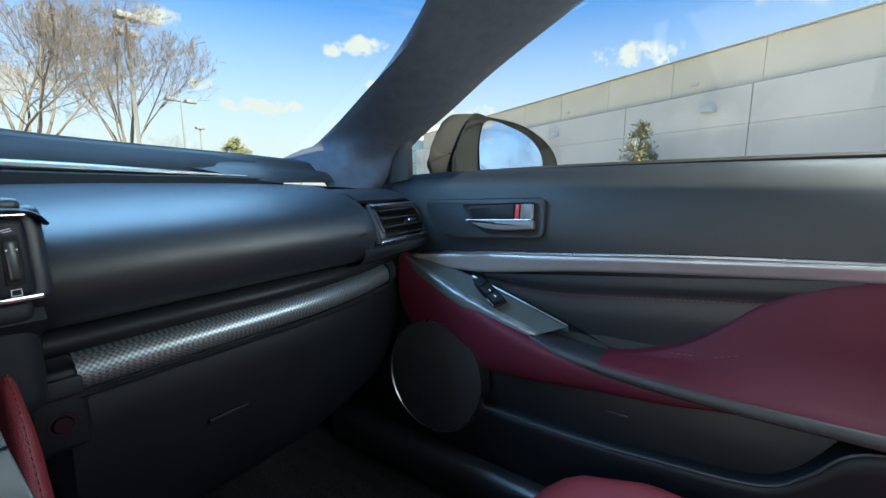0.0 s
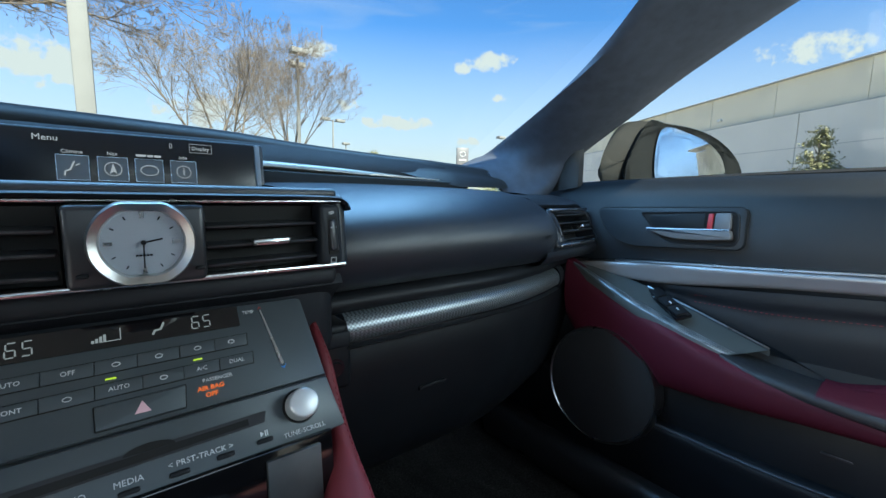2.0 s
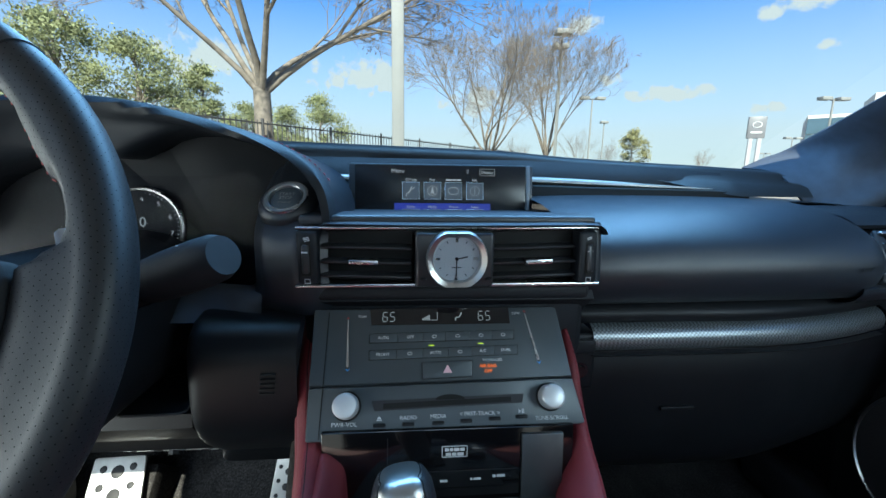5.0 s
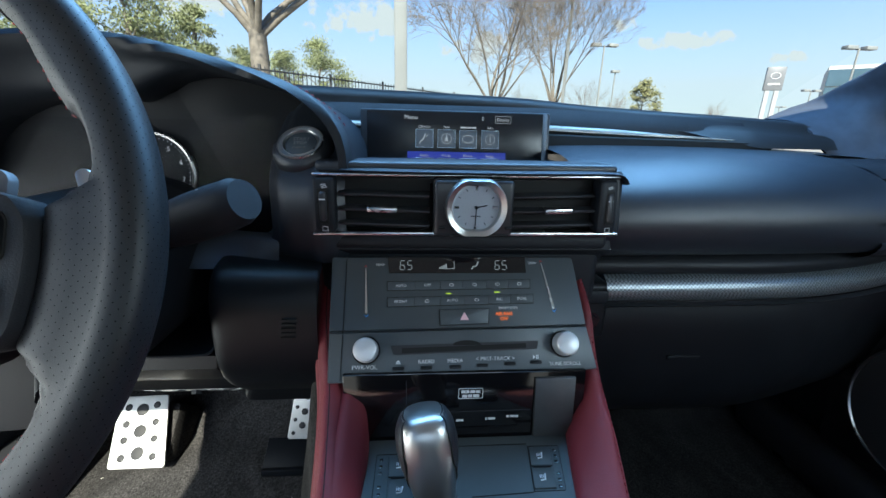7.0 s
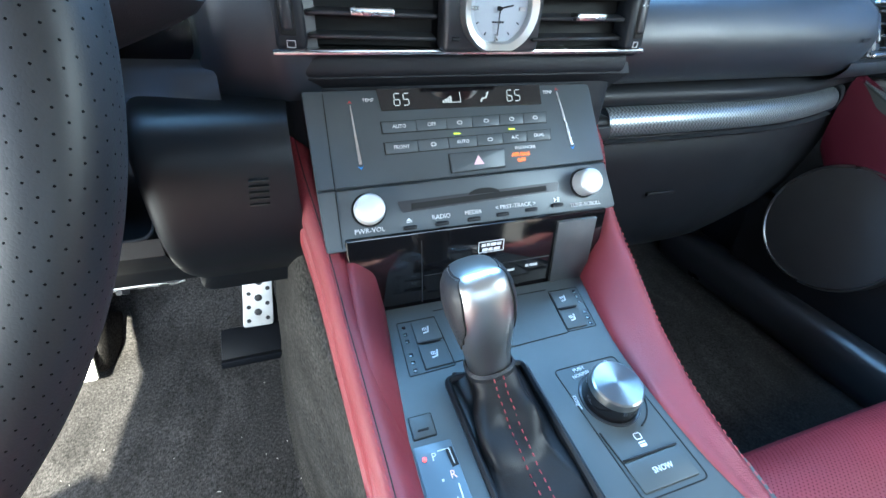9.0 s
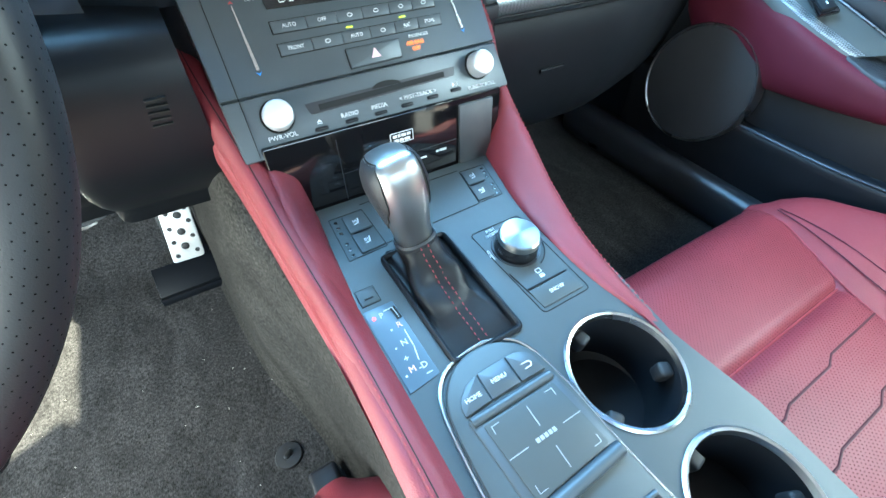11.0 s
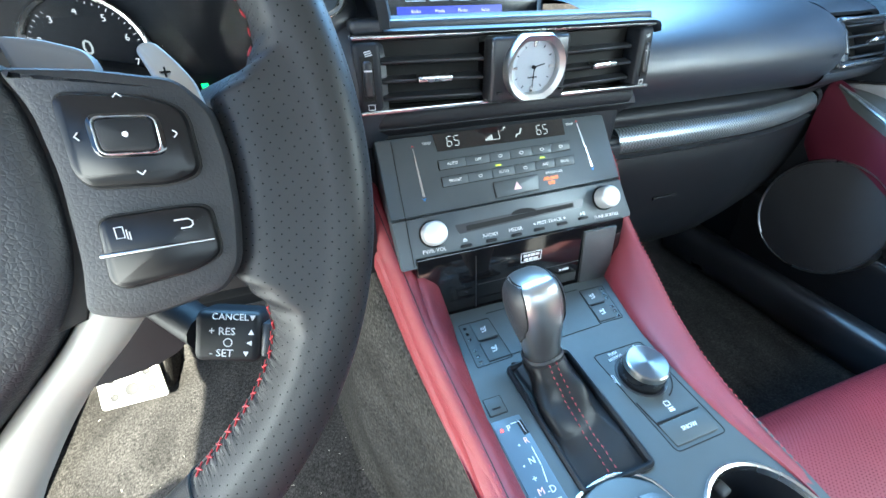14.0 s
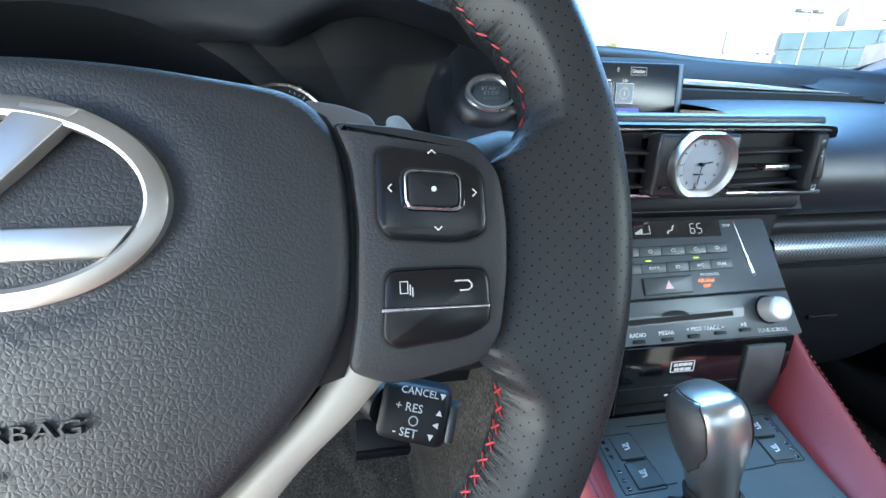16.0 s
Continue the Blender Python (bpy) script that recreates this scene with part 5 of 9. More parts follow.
lettering("word_off", "OFF", 0.0046, S @ T(0.0360, -0.0368, 0.0004), M_AMBER, stack, bold=0.00012, label="glowing amber warning words")
for (xa, ya), (xb, yb) in (((-0.1036, 0.0160), (-0.1018, -0.0300)), ((0.0790, 0.0210), (0.0880, -0.0270))):
    top, bot = Vector((xa, ya)), Vector((xb, yb))
    d = (bot - top).normalized()
    n_ = Vector((-d.y, d.x))
    part("slider_groove", plate([top + n_ * 0.0004, top - n_ * 0.0004, bot - n_ * 0.0013, bot + n_ * 0.0013], 0.0008, S, 0, 0.0007), M_CHROME, stack, "thin tapering silver temperature slider")
    part("cold_mark", plate([bot + n_ * 0.0024 + d * 0.001, bot + d * 0.0042, bot - n_ * 0.0024 + d * 0.001, bot + d * 0.0024], 0.0004, S, 0, 0.0005), M_BLUEMARK, stack)
    part("hot_mark", plate([top + n_ * 0.0018 - d * 0.001, top - d * 0.0034, top - n_ * 0.0018 - d * 0.001, top - d * 0.002], 0.0004, S, 0, 0.0005), M_REDMARK, stack)
# disc slot
part("disc_slot", plate(rounded([(-0.0775, -0.0615), (0.0690, -0.0588), (0.0668, -0.0670), (-0.0745, -0.0706)], 0.001), 0.001, S, 0, 0.0006), M_SATIN, stack)
part("slot_opening", plate([(-0.0665, -0.0640), (0.0560, -0.0612), (0.0560, -0.0658), (-0.0665, -0.0690)], 0.001, S, 0, 0.0012), M_GAP, stack)
part("slot_notch", plate([(0.0140 * math.cos(a) - 0.003, -0.0622 + 0.0048 * math.sin(a)) for a in (i * math.pi / 12 for i in range(13))], 0.001, S, 0, 0.0012), M_GAP, stack)
for i, (xx, yy) in enumerate(((-0.0699, -0.0831), (-0.0430, -0.0828), (-0.0151, -0.0826), (0.0114, -0.0816), (0.0388, -0.0805), (0.0649, -0.0794))):
    part("preset_key", moved(box(0.0115, 0.0034, 0.0036, (xx, yy, 0.0006), 0.0012, 2), S), M_BLACK, stack)
for w, xx, yy in (("RADIO", -0.0429, -0.0772), ("MEDIA", -0.0149, -0.0768), ("< PRST-TRACK >", 0.0248, -0.0755)):
    lettering("key_word", w, 0.0052, S @ T(xx, yy, 0.0004), M_LEGEND, stack)
lettering("word_power", "PWR-VOL", 0.0054, S @ T(-0.1018, -0.0815, 0.0006), M_LEGEND, stack)
lettering("word_tune", "TUNE-SCROLL", 0.0050, S @ T(0.0943, -0.0815, 0.0004), M_LEGEND, stack)
part("eject_mark", join(plate([(-0.0722, -0.0775), (-0.0699, -0.0752), (-0.0676, -0.0775)], 0.0002, S, 0, 0.0004), moved(box(0.0046, 0.0007, 0.0003, (-0.0699, -0.0785, 0.0003), 0), S)), M_LEGEND, stack)
part("play_mark", join(plate([(0.0625, -0.0765), (0.0625, -0.0725), (0.0648, -0.0745)], 0.0002, S, 0, 0.0004), moved(box(0.0008, 0.004, 0.0003, (0.0660, -0.0745, 0.0003), 0), S), moved(box(0.0008, 0.004, 0.0003, (0.0674, -0.0745, 0.0003), 0), S)), M_LEGEND, stack)
for xx, yy in ((-0.1005, -0.0655), (0.0945, -0.0625)):
    kn = part("knob", lathe([(0, 0.0148), (0.0096, 0.0146), (0.0108, 0.0138), (0.0114, 0.0122), (0.0117, 0.004), (0.0117, -0.001)], 48, S @ T(xx, yy, 0)), M_KNOB, stack, "pale silver rotary knob")
    part("knob_seat", lathe([(0.0135, 0.0), (0.0132, 0.0012), (0.0118, 0.0006)], 40, S @ T(xx, yy, 0)), M_GAP, kn)

# recess under the panel with gloss-black face
bay = thing("storage_bay", "gloss black bay below the radio with small printed marks", "storage bay")
part("bay_top", box(0.24, 0.060, 0.006, (-0.004, -0.012, 0.7125), 0.002), M_BLACK, bay)
F = basis((0.0, -0.056, 0.672), (1, 0, 0), (0, 0.10, 1))
part("bay_face", moved(box(0.236, 0.075, 0.006, (-0.004, 0, -0.003), 0.002), F), M_PIANO, bay)
part("bay_side", moved(box(0.040, 0.064, 0.004, (0.083, -0.001, 0.001), 0.001), F), brushed(material("brushed_dark_metal", (0.10, 0.105, 0.11), 0.38, metal=0.7), strength=0.6), bay, "brushed dark metal cheek")
part("bay_seam", moved(box(0.0006, 0.060, 0.0006, (-0.062, 0, 0.0004), 0), F), M_SATIN, bay)
part("lid_line", moved(box(0.120, 0.0006, 0.0006, (0.0, -0.0035, 0.0004), 0), F), M_SATIN, bay)
part("audio_mark", frame_ring(rounded(rect(-0.012, 0.010, 0.012, 0.021), 0.001), 0.0007, 0.0004, F, 0.0006, 0.0001), M_LEGEND, bay, "small outlined maker mark")
bars("audio_mark_bar", [0.004, 0.003, 0.005, 0.004], 0.0030, 0.0008, F @ T(0, 0.0175, 0.0004), M_LEGEND, bay)
bars("audio_mark_bar", [0.005, 0.004, 0.006], 0.0030, 0.0008, F @ T(0, 0.0130, 0.0004), M_LEGEND, bay)
bars("format_mark", [0.003, 0.008], 0.0024, 0.001, F @ T(0.042, -0.010, 0.0004), M_LEGEND, bay)
bars("format_mark", [0.002, 0.007], 0.0022, 0.001, F @ T(0.020, -0.012, 0.0004), M_LEGEND, bay)
bars("format_mark", [0.007], 0.0022, 0.001, F @ T(-0.010, -0.013, 0.0004), M_LEGEND, bay)

# ---------------------------------------------------------------- console
console = thing("centre_console", "grey centre console with red padded sides", "console")
K = basis((0, -0.25, 0.622), (1, 0, 0), (0, 1, 0.10))


def circle(cx, cy, r, n=48):
    return [(cx + r * math.cos(2 * math.pi * i / n), cy + r * math.sin(2 * math.pi * i / n)) for i in range(n)]


def holed_plate(outline, holes, depth, m):
    """A slab with round or shaped openings through it."""
    bm = bmesh.new()
    loops = []
    for pts in [outline] + holes:
        vs = [bm.verts.new((p[0], p[1], 0)) for p in pts]
        loops.append([bm.edges.new((vs[i], vs[(i + 1) % len(vs)])) for i in range(len(vs))])
    bmesh.ops.triangle_fill(bm, use_beauty=True, edges=bm.edges[:])
    bmesh.ops.recalc_face_normals(bm, faces=bm.faces[:])
    if sum(f.normal.z for f in bm.faces) < 0:
        bmesh.ops.reverse_faces(bm, faces=bm.faces[:])
    r = bmesh.ops.extrude_face_region(bm, geom=bm.faces[:])
    bmesh.ops.translate(bm, verts=[v for v in r["geom"] if isinstance(v, bmesh.types.BMVert)], vec=(0, 0, -depth))
    bmesh.ops.transform(bm, matrix=m, verts=bm.verts[:])
    return bm


CUP1, CUP2, CUPR = (0.0500, -0.0625), (0.0560, -0.1680), 0.0430
BOOT = rounded([(-0.0655, 0.1120), (-0.0045, 0.1125), (0.0000, 0.0030), (-0.0600, 0.0030)], 0.006)
out = [(-0.112, 0.190), (0.104, 0.190), (0.108, 0.10), (0.110, 0.0), (0.106, -0.06), (0.118, -0.13), (0.118, -0.22), (0.112, -0.36), (-0.112, -0.36), (-0.110, 0.0)]
part("top_plate", holed_plate(out, [circle(*CUP1, CUPR), circle(*CUP2, CUPR), BOOT], 0.004, K), M_CONSOLE, console, angle=30)
part("core", box(0.20, 0.45, 0.20, (0.0, -0.30, 0.455), 0.01), M_BLACK, console)
for cx, cy in (CUP1, CUP2):
    cup = part("cup_holder", lathe([(CUPR + 0.0005, -0.001), (CUPR - 0.001, -0.02), (CUPR - 0.003, -0.060), (0.034, -0.064), (0.031, -0.066), (0.0, -0.066)], 56, K @ T(cx, cy, 0)), M_BLACK, console, "deep black cup holder", angle=50)
    part("rim", lathe([(CUPR + 0.0040, -0.001), (CUPR + 0.0042, 0.0012), (CUPR + 0.0025, 0.0026), (CUPR + 0.0005, 0.0018), (CUPR - 0.0010, -0.003)], 64, K @ T(cx, cy, 0)), M_CHROME, cup, "bright metal rim")
    for a in (100, -25, 218):
        b = box(0.011, 0.012, 0.016, (0, 0, 0), 0.003, 3)
        part("spring_tab", moved(b, K @ T(cx + (CUPR - 0.006) * math.cos(radians(a)), cy + (CUPR - 0.006) * math.sin(radians(a)), -0.016) @ Matrix.Rotation(radians(a), 4, "Z")), M_RUBBER, cup)
    part("floor_ring", lathe([(0.029, -0.0655), (0.029, -0.0640), (0.028, -0.0640), (0.028, -0.0655)], 40, K @ T(cx, cy, 0)), M_SATIN, cup)

# seat heater keys, left and right
for side, o in ((-1, [(-0.0895, 0.1738), (-0.0565, 0.1742), (-0.0540, 0.1235), (-0.0908, 0.1222)]), (1, [(0.0545, 0.1775), (0.0850, 0.1770), (0.0770, 0.1303), (0.0482, 0.1305)])):
    part("key_outline", frame_ring(rounded(o, 0.0015), 0.0007, 0.0006, K, 0.0005, 0.0001), M_GAP, console)
    tl, tr, br, bl = [Vector(p) for p in o]
    a0, a1 = (0.36, 0.97) if side < 0 else (0.03, 0.70)
    for f0, f1 in ((0.06, 0.47), (0.53, 0.95)):
        q = [tl.lerp(bl, f0).lerp(tr.lerp(br, f0), a0), tl.lerp(bl, f0).lerp(tr.lerp(br, f0), a1), tl.lerp(bl, f1).lerp(tr.lerp(br, f1), a1), tl.lerp(bl, f1).lerp(tr.lerp(br, f1), a0)]
        part("key_gap", plate(rounded([p + (p - sum(q, Vector((0, 0))) / 4).normalized() * 0.0006 for p in q], 0.001, 3), 0.0006, K, 0, 0.0003), M_GAP, console)
        key = part("heater_key", plate(rounded(q, 0.001, 3), 0.002, K, 0.0005, 0.0014), M_CONSOLE, console)
        c = sum(q, Vector((0, 0))) / 4
        part("seat_icon", join(tube([K @ Vector((c.x + 0.002, c.y + 0.0035, 0.0016)), K @ Vector((c.x + 0.0008, c.y - 0.0020, 0.0016)), K @ Vector((c.x - 0.0035, c.y - 0.0026, 0.0016))], 0.0007, 5),
                               *[moved(box(0.0006, 0.0030, 0.0003, (c.x - 0.003 + 0.0014 * i, c.y + 0.0012, 0.0016), 0), K) for i in range(3)]), M_LEGEND, key)
    part("key_bar", moved(box(0.0165, 0.0012, 0.0014, (*((tl.lerp(bl, 0.5).lerp(tr.lerp(br, 0.5), (a0 + a1) / 2))), 0.0012), 0.0005), K), M_BLACK, console)
    for i in range(6):
        f = 0.12 + (i if i < 3 else i + 0.9) * 0.135
        xx = 0.15 if side < 0 else 0.85
        p = tl.lerp(bl, f).lerp(tr.lerp(br, f), xx)
        part("level_lamp", moved(box(0.0030, 0.0030, 0.0004, (p.x, p.y, 0.0003), 0.0001), K), M_PIANO, console)
for xa, ya, xb, yb in ((-0.0545, 0.1262, -0.045, 0.1266), (-0.006, 0.1282, 0.048, 0.1300), (-0.0560, 0.1800, 0.054, 0.1800)):
    d = Vector((xb - xa, yb - ya))
    part("panel_seam", moved(box(d.length, 0.0008, 0.0005, ((xa + xb) / 2, (ya + yb) / 2, 0.0002), 0, rot=Matrix.Rotation(math.atan2(d.y, d.x), 3, "Z")), K), M_GAP, console)

# release key and gate panel
part("release_gap", plate(rounded(rect(-0.1000, 0.0757, -0.0835, 0.0922), 0.0012), 0.0005, K, 0, 0.0003), M_GAP, console)
part("release_key", plate(rounded(rect(-0.0993, 0.0764, -0.0842, 0.0915), 0.001), 0.002, K, 0.0005, 0.0012), M_CONSOLE, console)
part("release_mark", moved(box(0.0075, 0.0016, 0.0004, (-0.0918, 0.0812, 0.0014), 0.0002), K), M_GAP, console)
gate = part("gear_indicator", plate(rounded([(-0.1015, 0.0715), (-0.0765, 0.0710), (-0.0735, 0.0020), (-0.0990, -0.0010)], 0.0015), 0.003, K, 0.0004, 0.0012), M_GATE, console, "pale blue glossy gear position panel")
for w, x, y, mm in (("P", -0.0900, 0.0625, M_LEGEND), ("R", -0.0815, 0.0495, M_PINK), ("N", -0.0850, 0.0345, M_LEGEND), ("M", -0.0895, 0.0135, M_PINK), ("-D", -0.0815, 0.0125, M_LEGEND), ("+", -0.0895, 0.0225, M_LEGEND)):
    lettering("gear_letter", w, 0.0068, K @ T(x, y, 0.0015), mm, gate)
part("park_lamp", lathe([(0, 0.0008), (0.0014, 0.0008), (0.0014, 0)], 12, K @ T(-0.0962, 0.0625, 0.0012)), M_REDLED, gate, "lit red park lamp")
for x, y in ((-0.0885, 0.0480), (-0.0925, 0.0330), (-0.0955, 0.0110)):
    part("gear_lamp", moved(box(0.0014, 0.0014, 0.0003, (x, y, 0.0013), 0), K), M_LEGEND, gate)
for xa, ya, xb, yb in ((-0.0870, 0.0655, -0.0795, 0.0655), (-0.0795, 0.0655, -0.0785, 0.0555), (-0.0800, 0.0440, -0.0800, 0.0300), (-0.0800, 0.0290, -0.0820, 0.0180), (-0.0820, 0.0060, -0.0775, 0.0060)):
    d = Vector((xb - xa, yb - ya))
    part("gate_line", moved(box(d.length, 0.0007, 0.0003, ((xa + xb) / 2, (ya + yb) / 2, 0.0013), 0, rot=Matrix.Rotation(math.atan2(d.y, d.x), 3, "Z")), K), M_LEGEND, gate)
part("gate_slot", moved(box(0.0045, 0.012, 0.0003, (-0.0790, 0.0600, 0.0013), 0, rot=Matrix.Rotation(0.1, 3, "Z")), K), M_GAP, gate)

# drive mode knob with its outlined field
part("mode_outline", frame_ring(rounded([(0.0165, 0.0998), (0.0725, 0.1000), (0.0765, 0.0030), (0.0250, 0.0028)], 0.005), 0.0008, 0.0006, K, 0.0005, 0.0001), M_GAP, console)
mk = part("mode_knob", lathe([(0, 0.0192), (0.0171, 0.0192), (0.0183, 0.0184), (0.0187, 0.0165), (0.0188, 0.0125)], 64, K @ T(0.0462, 0.0690, 0)), M_TURNED, console, "turned silver drive mode knob", angle=25)
part("knob_skirt", lathe([(0.0188, 0.0125), (0.0192, 0.0110), (0.0196, 0.0020), (0.0200, 0.0)], 64, K @ T(0.0462, 0.0690, 0)), M_PIANO, mk, "gloss black skirt")
part("knob_ring", lathe([(0.0225, 0.0), (0.0222, 0.0010), (0.0205, 0.0008)], 48, K @ T(0.0462, 0.0690, 0)), M_SATIN, mk)
for w, x, y, r in (("PUSH", 0.0365, 0.0958, 0.10), ("NORMAL", 0.0365, 0.0912, 0.12), ("SPORT", 0.0655, 0.0935, -0.55), ("ECO", 0.0205, 0.0730, 1.45)):
    lettering("mode_word", w, 0.0040, K @ T(x, y, 0.0004) @ Matrix.Rotation(r, 4, "Z"), M_LEGEND, console)
part("mode_arc", tube([K @ Vector((0.0462 + 0.0265 * math.cos(a), 0.0690 + 0.0265 * math.sin(a), 0.0003)) for a in (radians(-70 + i * 5) for i in range(12))], 0.0006, 5), M_GAP, console)
part("mode_arc", tube([K @ Vector((0.0212, 0.066 + 0.001 * i, 0.0003)) for i in range(8)], 0.0004, 5), M_LEGEND, console)
part("rocker_edge", tube([K @ Vector(p) for p in ((0.0232, 0.0475, 0.0004), (0.0238, 0.042, 0.0004), (0.0290, 0.0075, 0.0004), (0.0685, 0.0075, 0.0004))], 0.0007, 5), M_GAP, console)
part("rocker", plate(rounded([(0.0262, 0.0250), (0.0700, 0.0262), (0.0712, 0.0070), (0.0282, 0.0068)], 0.001), 0.002, K, 0.0006, 0.0014), M_CONSOLE, console)
part("rocker_bar", moved(box(0.043, 0.0014, 0.0018, (0.0482, 0.0270, 0.0012), 0.0006), K), M_BLACK, console)
lettering("word_snow", "SNOW", 0.0050, K @ T(0.0495, 0.0165, 0.0017), M_LEGEND, console)
part("skid_mark", join(frame_ring(rounded(rect(0.0450, 0.0365, 0.0505, 0.0410), 0.001, 2), 0.0006, 0.0003, K, 0.0004, 0.0001), moved(box(0.0050, 0.0008, 0.0003, (0.0478, 0.0345, 0.0003), 0), K), moved(box(0.0050, 0.0018, 0.0003, (0.0478, 0.0325, 0.0003), 0), K)), M_LEGEND, console)

# touch pad with its keys, in a raised surround with a metal edge
tp = thing("touch_pad", "dark touch pad with home and menu keys", "touch pad")
sur = rounded([(-0.0915, -0.20), (-0.0880, -0.050), (-0.0840, -0.018), (-0.062, 0.0035), (-0.030, 0.0048), (-0.0060, -0.0115), (0.0010, -0.045), (0.0060, -0.110), (0.0200, -0.20)], [0.001, 0.02, 0.02, 0.02, 0.02, 0.02, 0.02, 0.02, 0.001], 6)
part("surround", plate(sur, 0.006, K, 0.004, 0.0065), M_CONSOLE, tp)
edge = [K @ Vector((p[0], p[1], 0.0010)) for p in ((-0.0930, -0.20), (-0.0905, -0.10), (-0.0885, -0.050), (-0.0845, -0.018), (-0.072, -0.0005), (-0.050, 0.0055), (-0.028, 0.0048), (-0.0085, -0.008), (0.0005, -0.040), (0.0070, -0.110), (0.0215, -0.20))]
part("metal_edge", tube(spline(edge, 70), 0.0016, 8), M_CHROME, tp, "slim bright metal edge")
part("key_home", plate(rounded([(-0.0765, -0.0345), (-0.0755, -0.0255), (-0.0660, -0.0165), (-0.0550, -0.0140), (-0.0553, -0.0335)], [0.002, 0.006, 0.006, 0.001, 0.001], 4), 0.003, K, 0.0008, 0.0085), M_PANEL, tp)
part("key_menu", plate(rounded([(-0.0540, -0.0137), (-0.0305, -0.0130), (-0.0300, -0.0335), (-0.0543, -0.0335)], 0.001), 0.003, K, 0.0008, 0.0085), M_PANEL, tp)
part("key_back", plate(rounded([(-0.0293, -0.0130), (-0.0180, -0.0138), (-0.0105, -0.0195), (-0.0082, -0.0340), (-0.0290, -0.0335)], [0.001, 0.006, 0.006, 0.002, 0.001], 4), 0.003, K, 0.0008, 0.0085), M_PANEL, tp)
lettering("word_home", "HOME", 0.0046, K @ T(-0.0652, -0.0262, 0.0088), M_LEGEND, tp)
lettering("word_menu", "MENU", 0.0046, K @ T(-0.0422, -0.0236, 0.0088), M_LEGEND, tp)
part("back_arrow", tube([K @ Vector(p) for p in ((-0.0225, -0.0235, 0.0088), (-0.0165, -0.0235, 0.0088), (-0.0150, -0.0255, 0.0088), (-0.0165, -0.0275, 0.0088), (-0.0215, -0.0275, 0.0088))], 0.0005, 5), M_LEGEND, tp)
part("pad_frame", plate(rounded([(-0.0770, -0.0365), (-0.0055, -0.0365), (0.0025, -0.1035), (-0.0712, -0.1060)], 0.003), 0.004, K, 0.002, 0.0085), M_PANEL, tp, "raised dark pad frame")
for (xa, ya), (xb, yb), r_ in (((-0.0752, -0.0392), (-0.0085, -0.0392), 0.0034), ((-0.0690, -0.1015), (-0.0005, -0.0990), 0.0048)):
    part("pad_roll", tube([K @ Vector((xa, ya, 0.0085)), K @ Vector(((xa + xb) / 2, (ya + yb) / 2, 0.0085)), K @ Vector((xb, yb, 0.0085))], r_, 14), M_PANEL, tp, "rounded dark bar across the pad")
part("pad_surface", plate(rounded([(-0.0700, -0.0440), (-0.0115, -0.0445), (-0.0050, -0.0930), (-0.0660, -0.0960)], 0.002), 0.001, K, 0.0002, 0.0104), M_CONSOLE, tp)
pc = Vector((-0.0380, -0.0690))
for dx, dy, w_, h_ in ((0, 0.0135, 0.0006, 0.014), (0.0012, -0.0150, 0.0006, 0.014), (-0.022, 0, 0.015, 0.0006), (0.022, 0, 0.015, 0.0006)):
    part("cross_line", moved(box(w_, h_, 0.0003, (pc.x + dx, pc.y + dy, 0.0106), 0), K), M_FAINT, tp)
for sx, sy in ((-0.0660, -0.0475), (-0.0155, -0.0475), (-0.0095, -0.0900), (-0.0625, -0.0925)):
    ix, iy = (1 if sx < pc.x else -1), (1 if sy < pc.y else -1)
    part("corner_mark", join(moved(box(0.006, 0.0005, 0.0003, (sx + ix * 0.003, sy, 0.0106), 0), K), moved(box(0.0005, 0.005, 0.0003, (sx, sy + iy * 0.0025, 0.0106), 0), K)), M_FAINT, tp)
bars("maker_mark", [0.0026] * 5, 0.0028, 0.0008, K @ T(pc.x, pc.y, 0.0105), M_FAINT, tp, "pale printed maker mark")

# open tray behind the touch pad, and the front of the arm rest
tray = thing("console_tray", "dark open tray behind the touch pad", "tray")
part("tray_floor", plate([(-0.0680, -0.1300), (0.0010, -0.1290), (0.0130, -0.1750), (0.0200, -0.2300), (-0.0700, -0.2300)], 0.001, K, 0, 0.0072), M_BLACK, tray)
part("tray_lip", tube([K @ Vector((-0.0685, -0.1290, 0.0072)), K @ Vector((-0.034, -0.1275, 0.0076)), K @ Vector((0.0010, -0.1280, 0.0072))], 0.0016, 8), M_PANEL, tray, "rounded front lip of the tray")
arm = thing("arm_rest", "black leather arm rest with red stitching", "arm rest")
rows = []
for y, zt, k in ((-0.1600, 0.0080, 0.5), (-0.1625, 0.0200, 0.8), (-0.1680, 0.0275, 0.95), (-0.1800, 0.0310, 1.0), (-0.2400, 0.0330, 1.0), (-0.40, 0.034, 1.0)):
    rows.append([K @ Vector((x * k - 0.004 + (0.012 if x > 0 else 0), y + 0.016 * (x / 0.06) * (1 if x < 0 else -0.2), z)) for x, z in ((-0.052, 0.0), (-0.052, zt - 0.006), (-0.046, zt), (0.0, zt + 0.001), (0.010, zt), (0.016, zt - 0.006), (0.017, 0.0))])
part("cover", loft(rows, 0, 28), M_LEATHER, arm, angle=60)
part("stitching", dashes([K @ Vector((0.018, y, z)) for y, z in ((-0.1640, 0.0215), (-0.1700, 0.0285), (-0.19, 0.0320), (-0.25, 0.034))], 0.003, 0.002, 0.0006), M_THREADRED, arm, "row of red stitches")

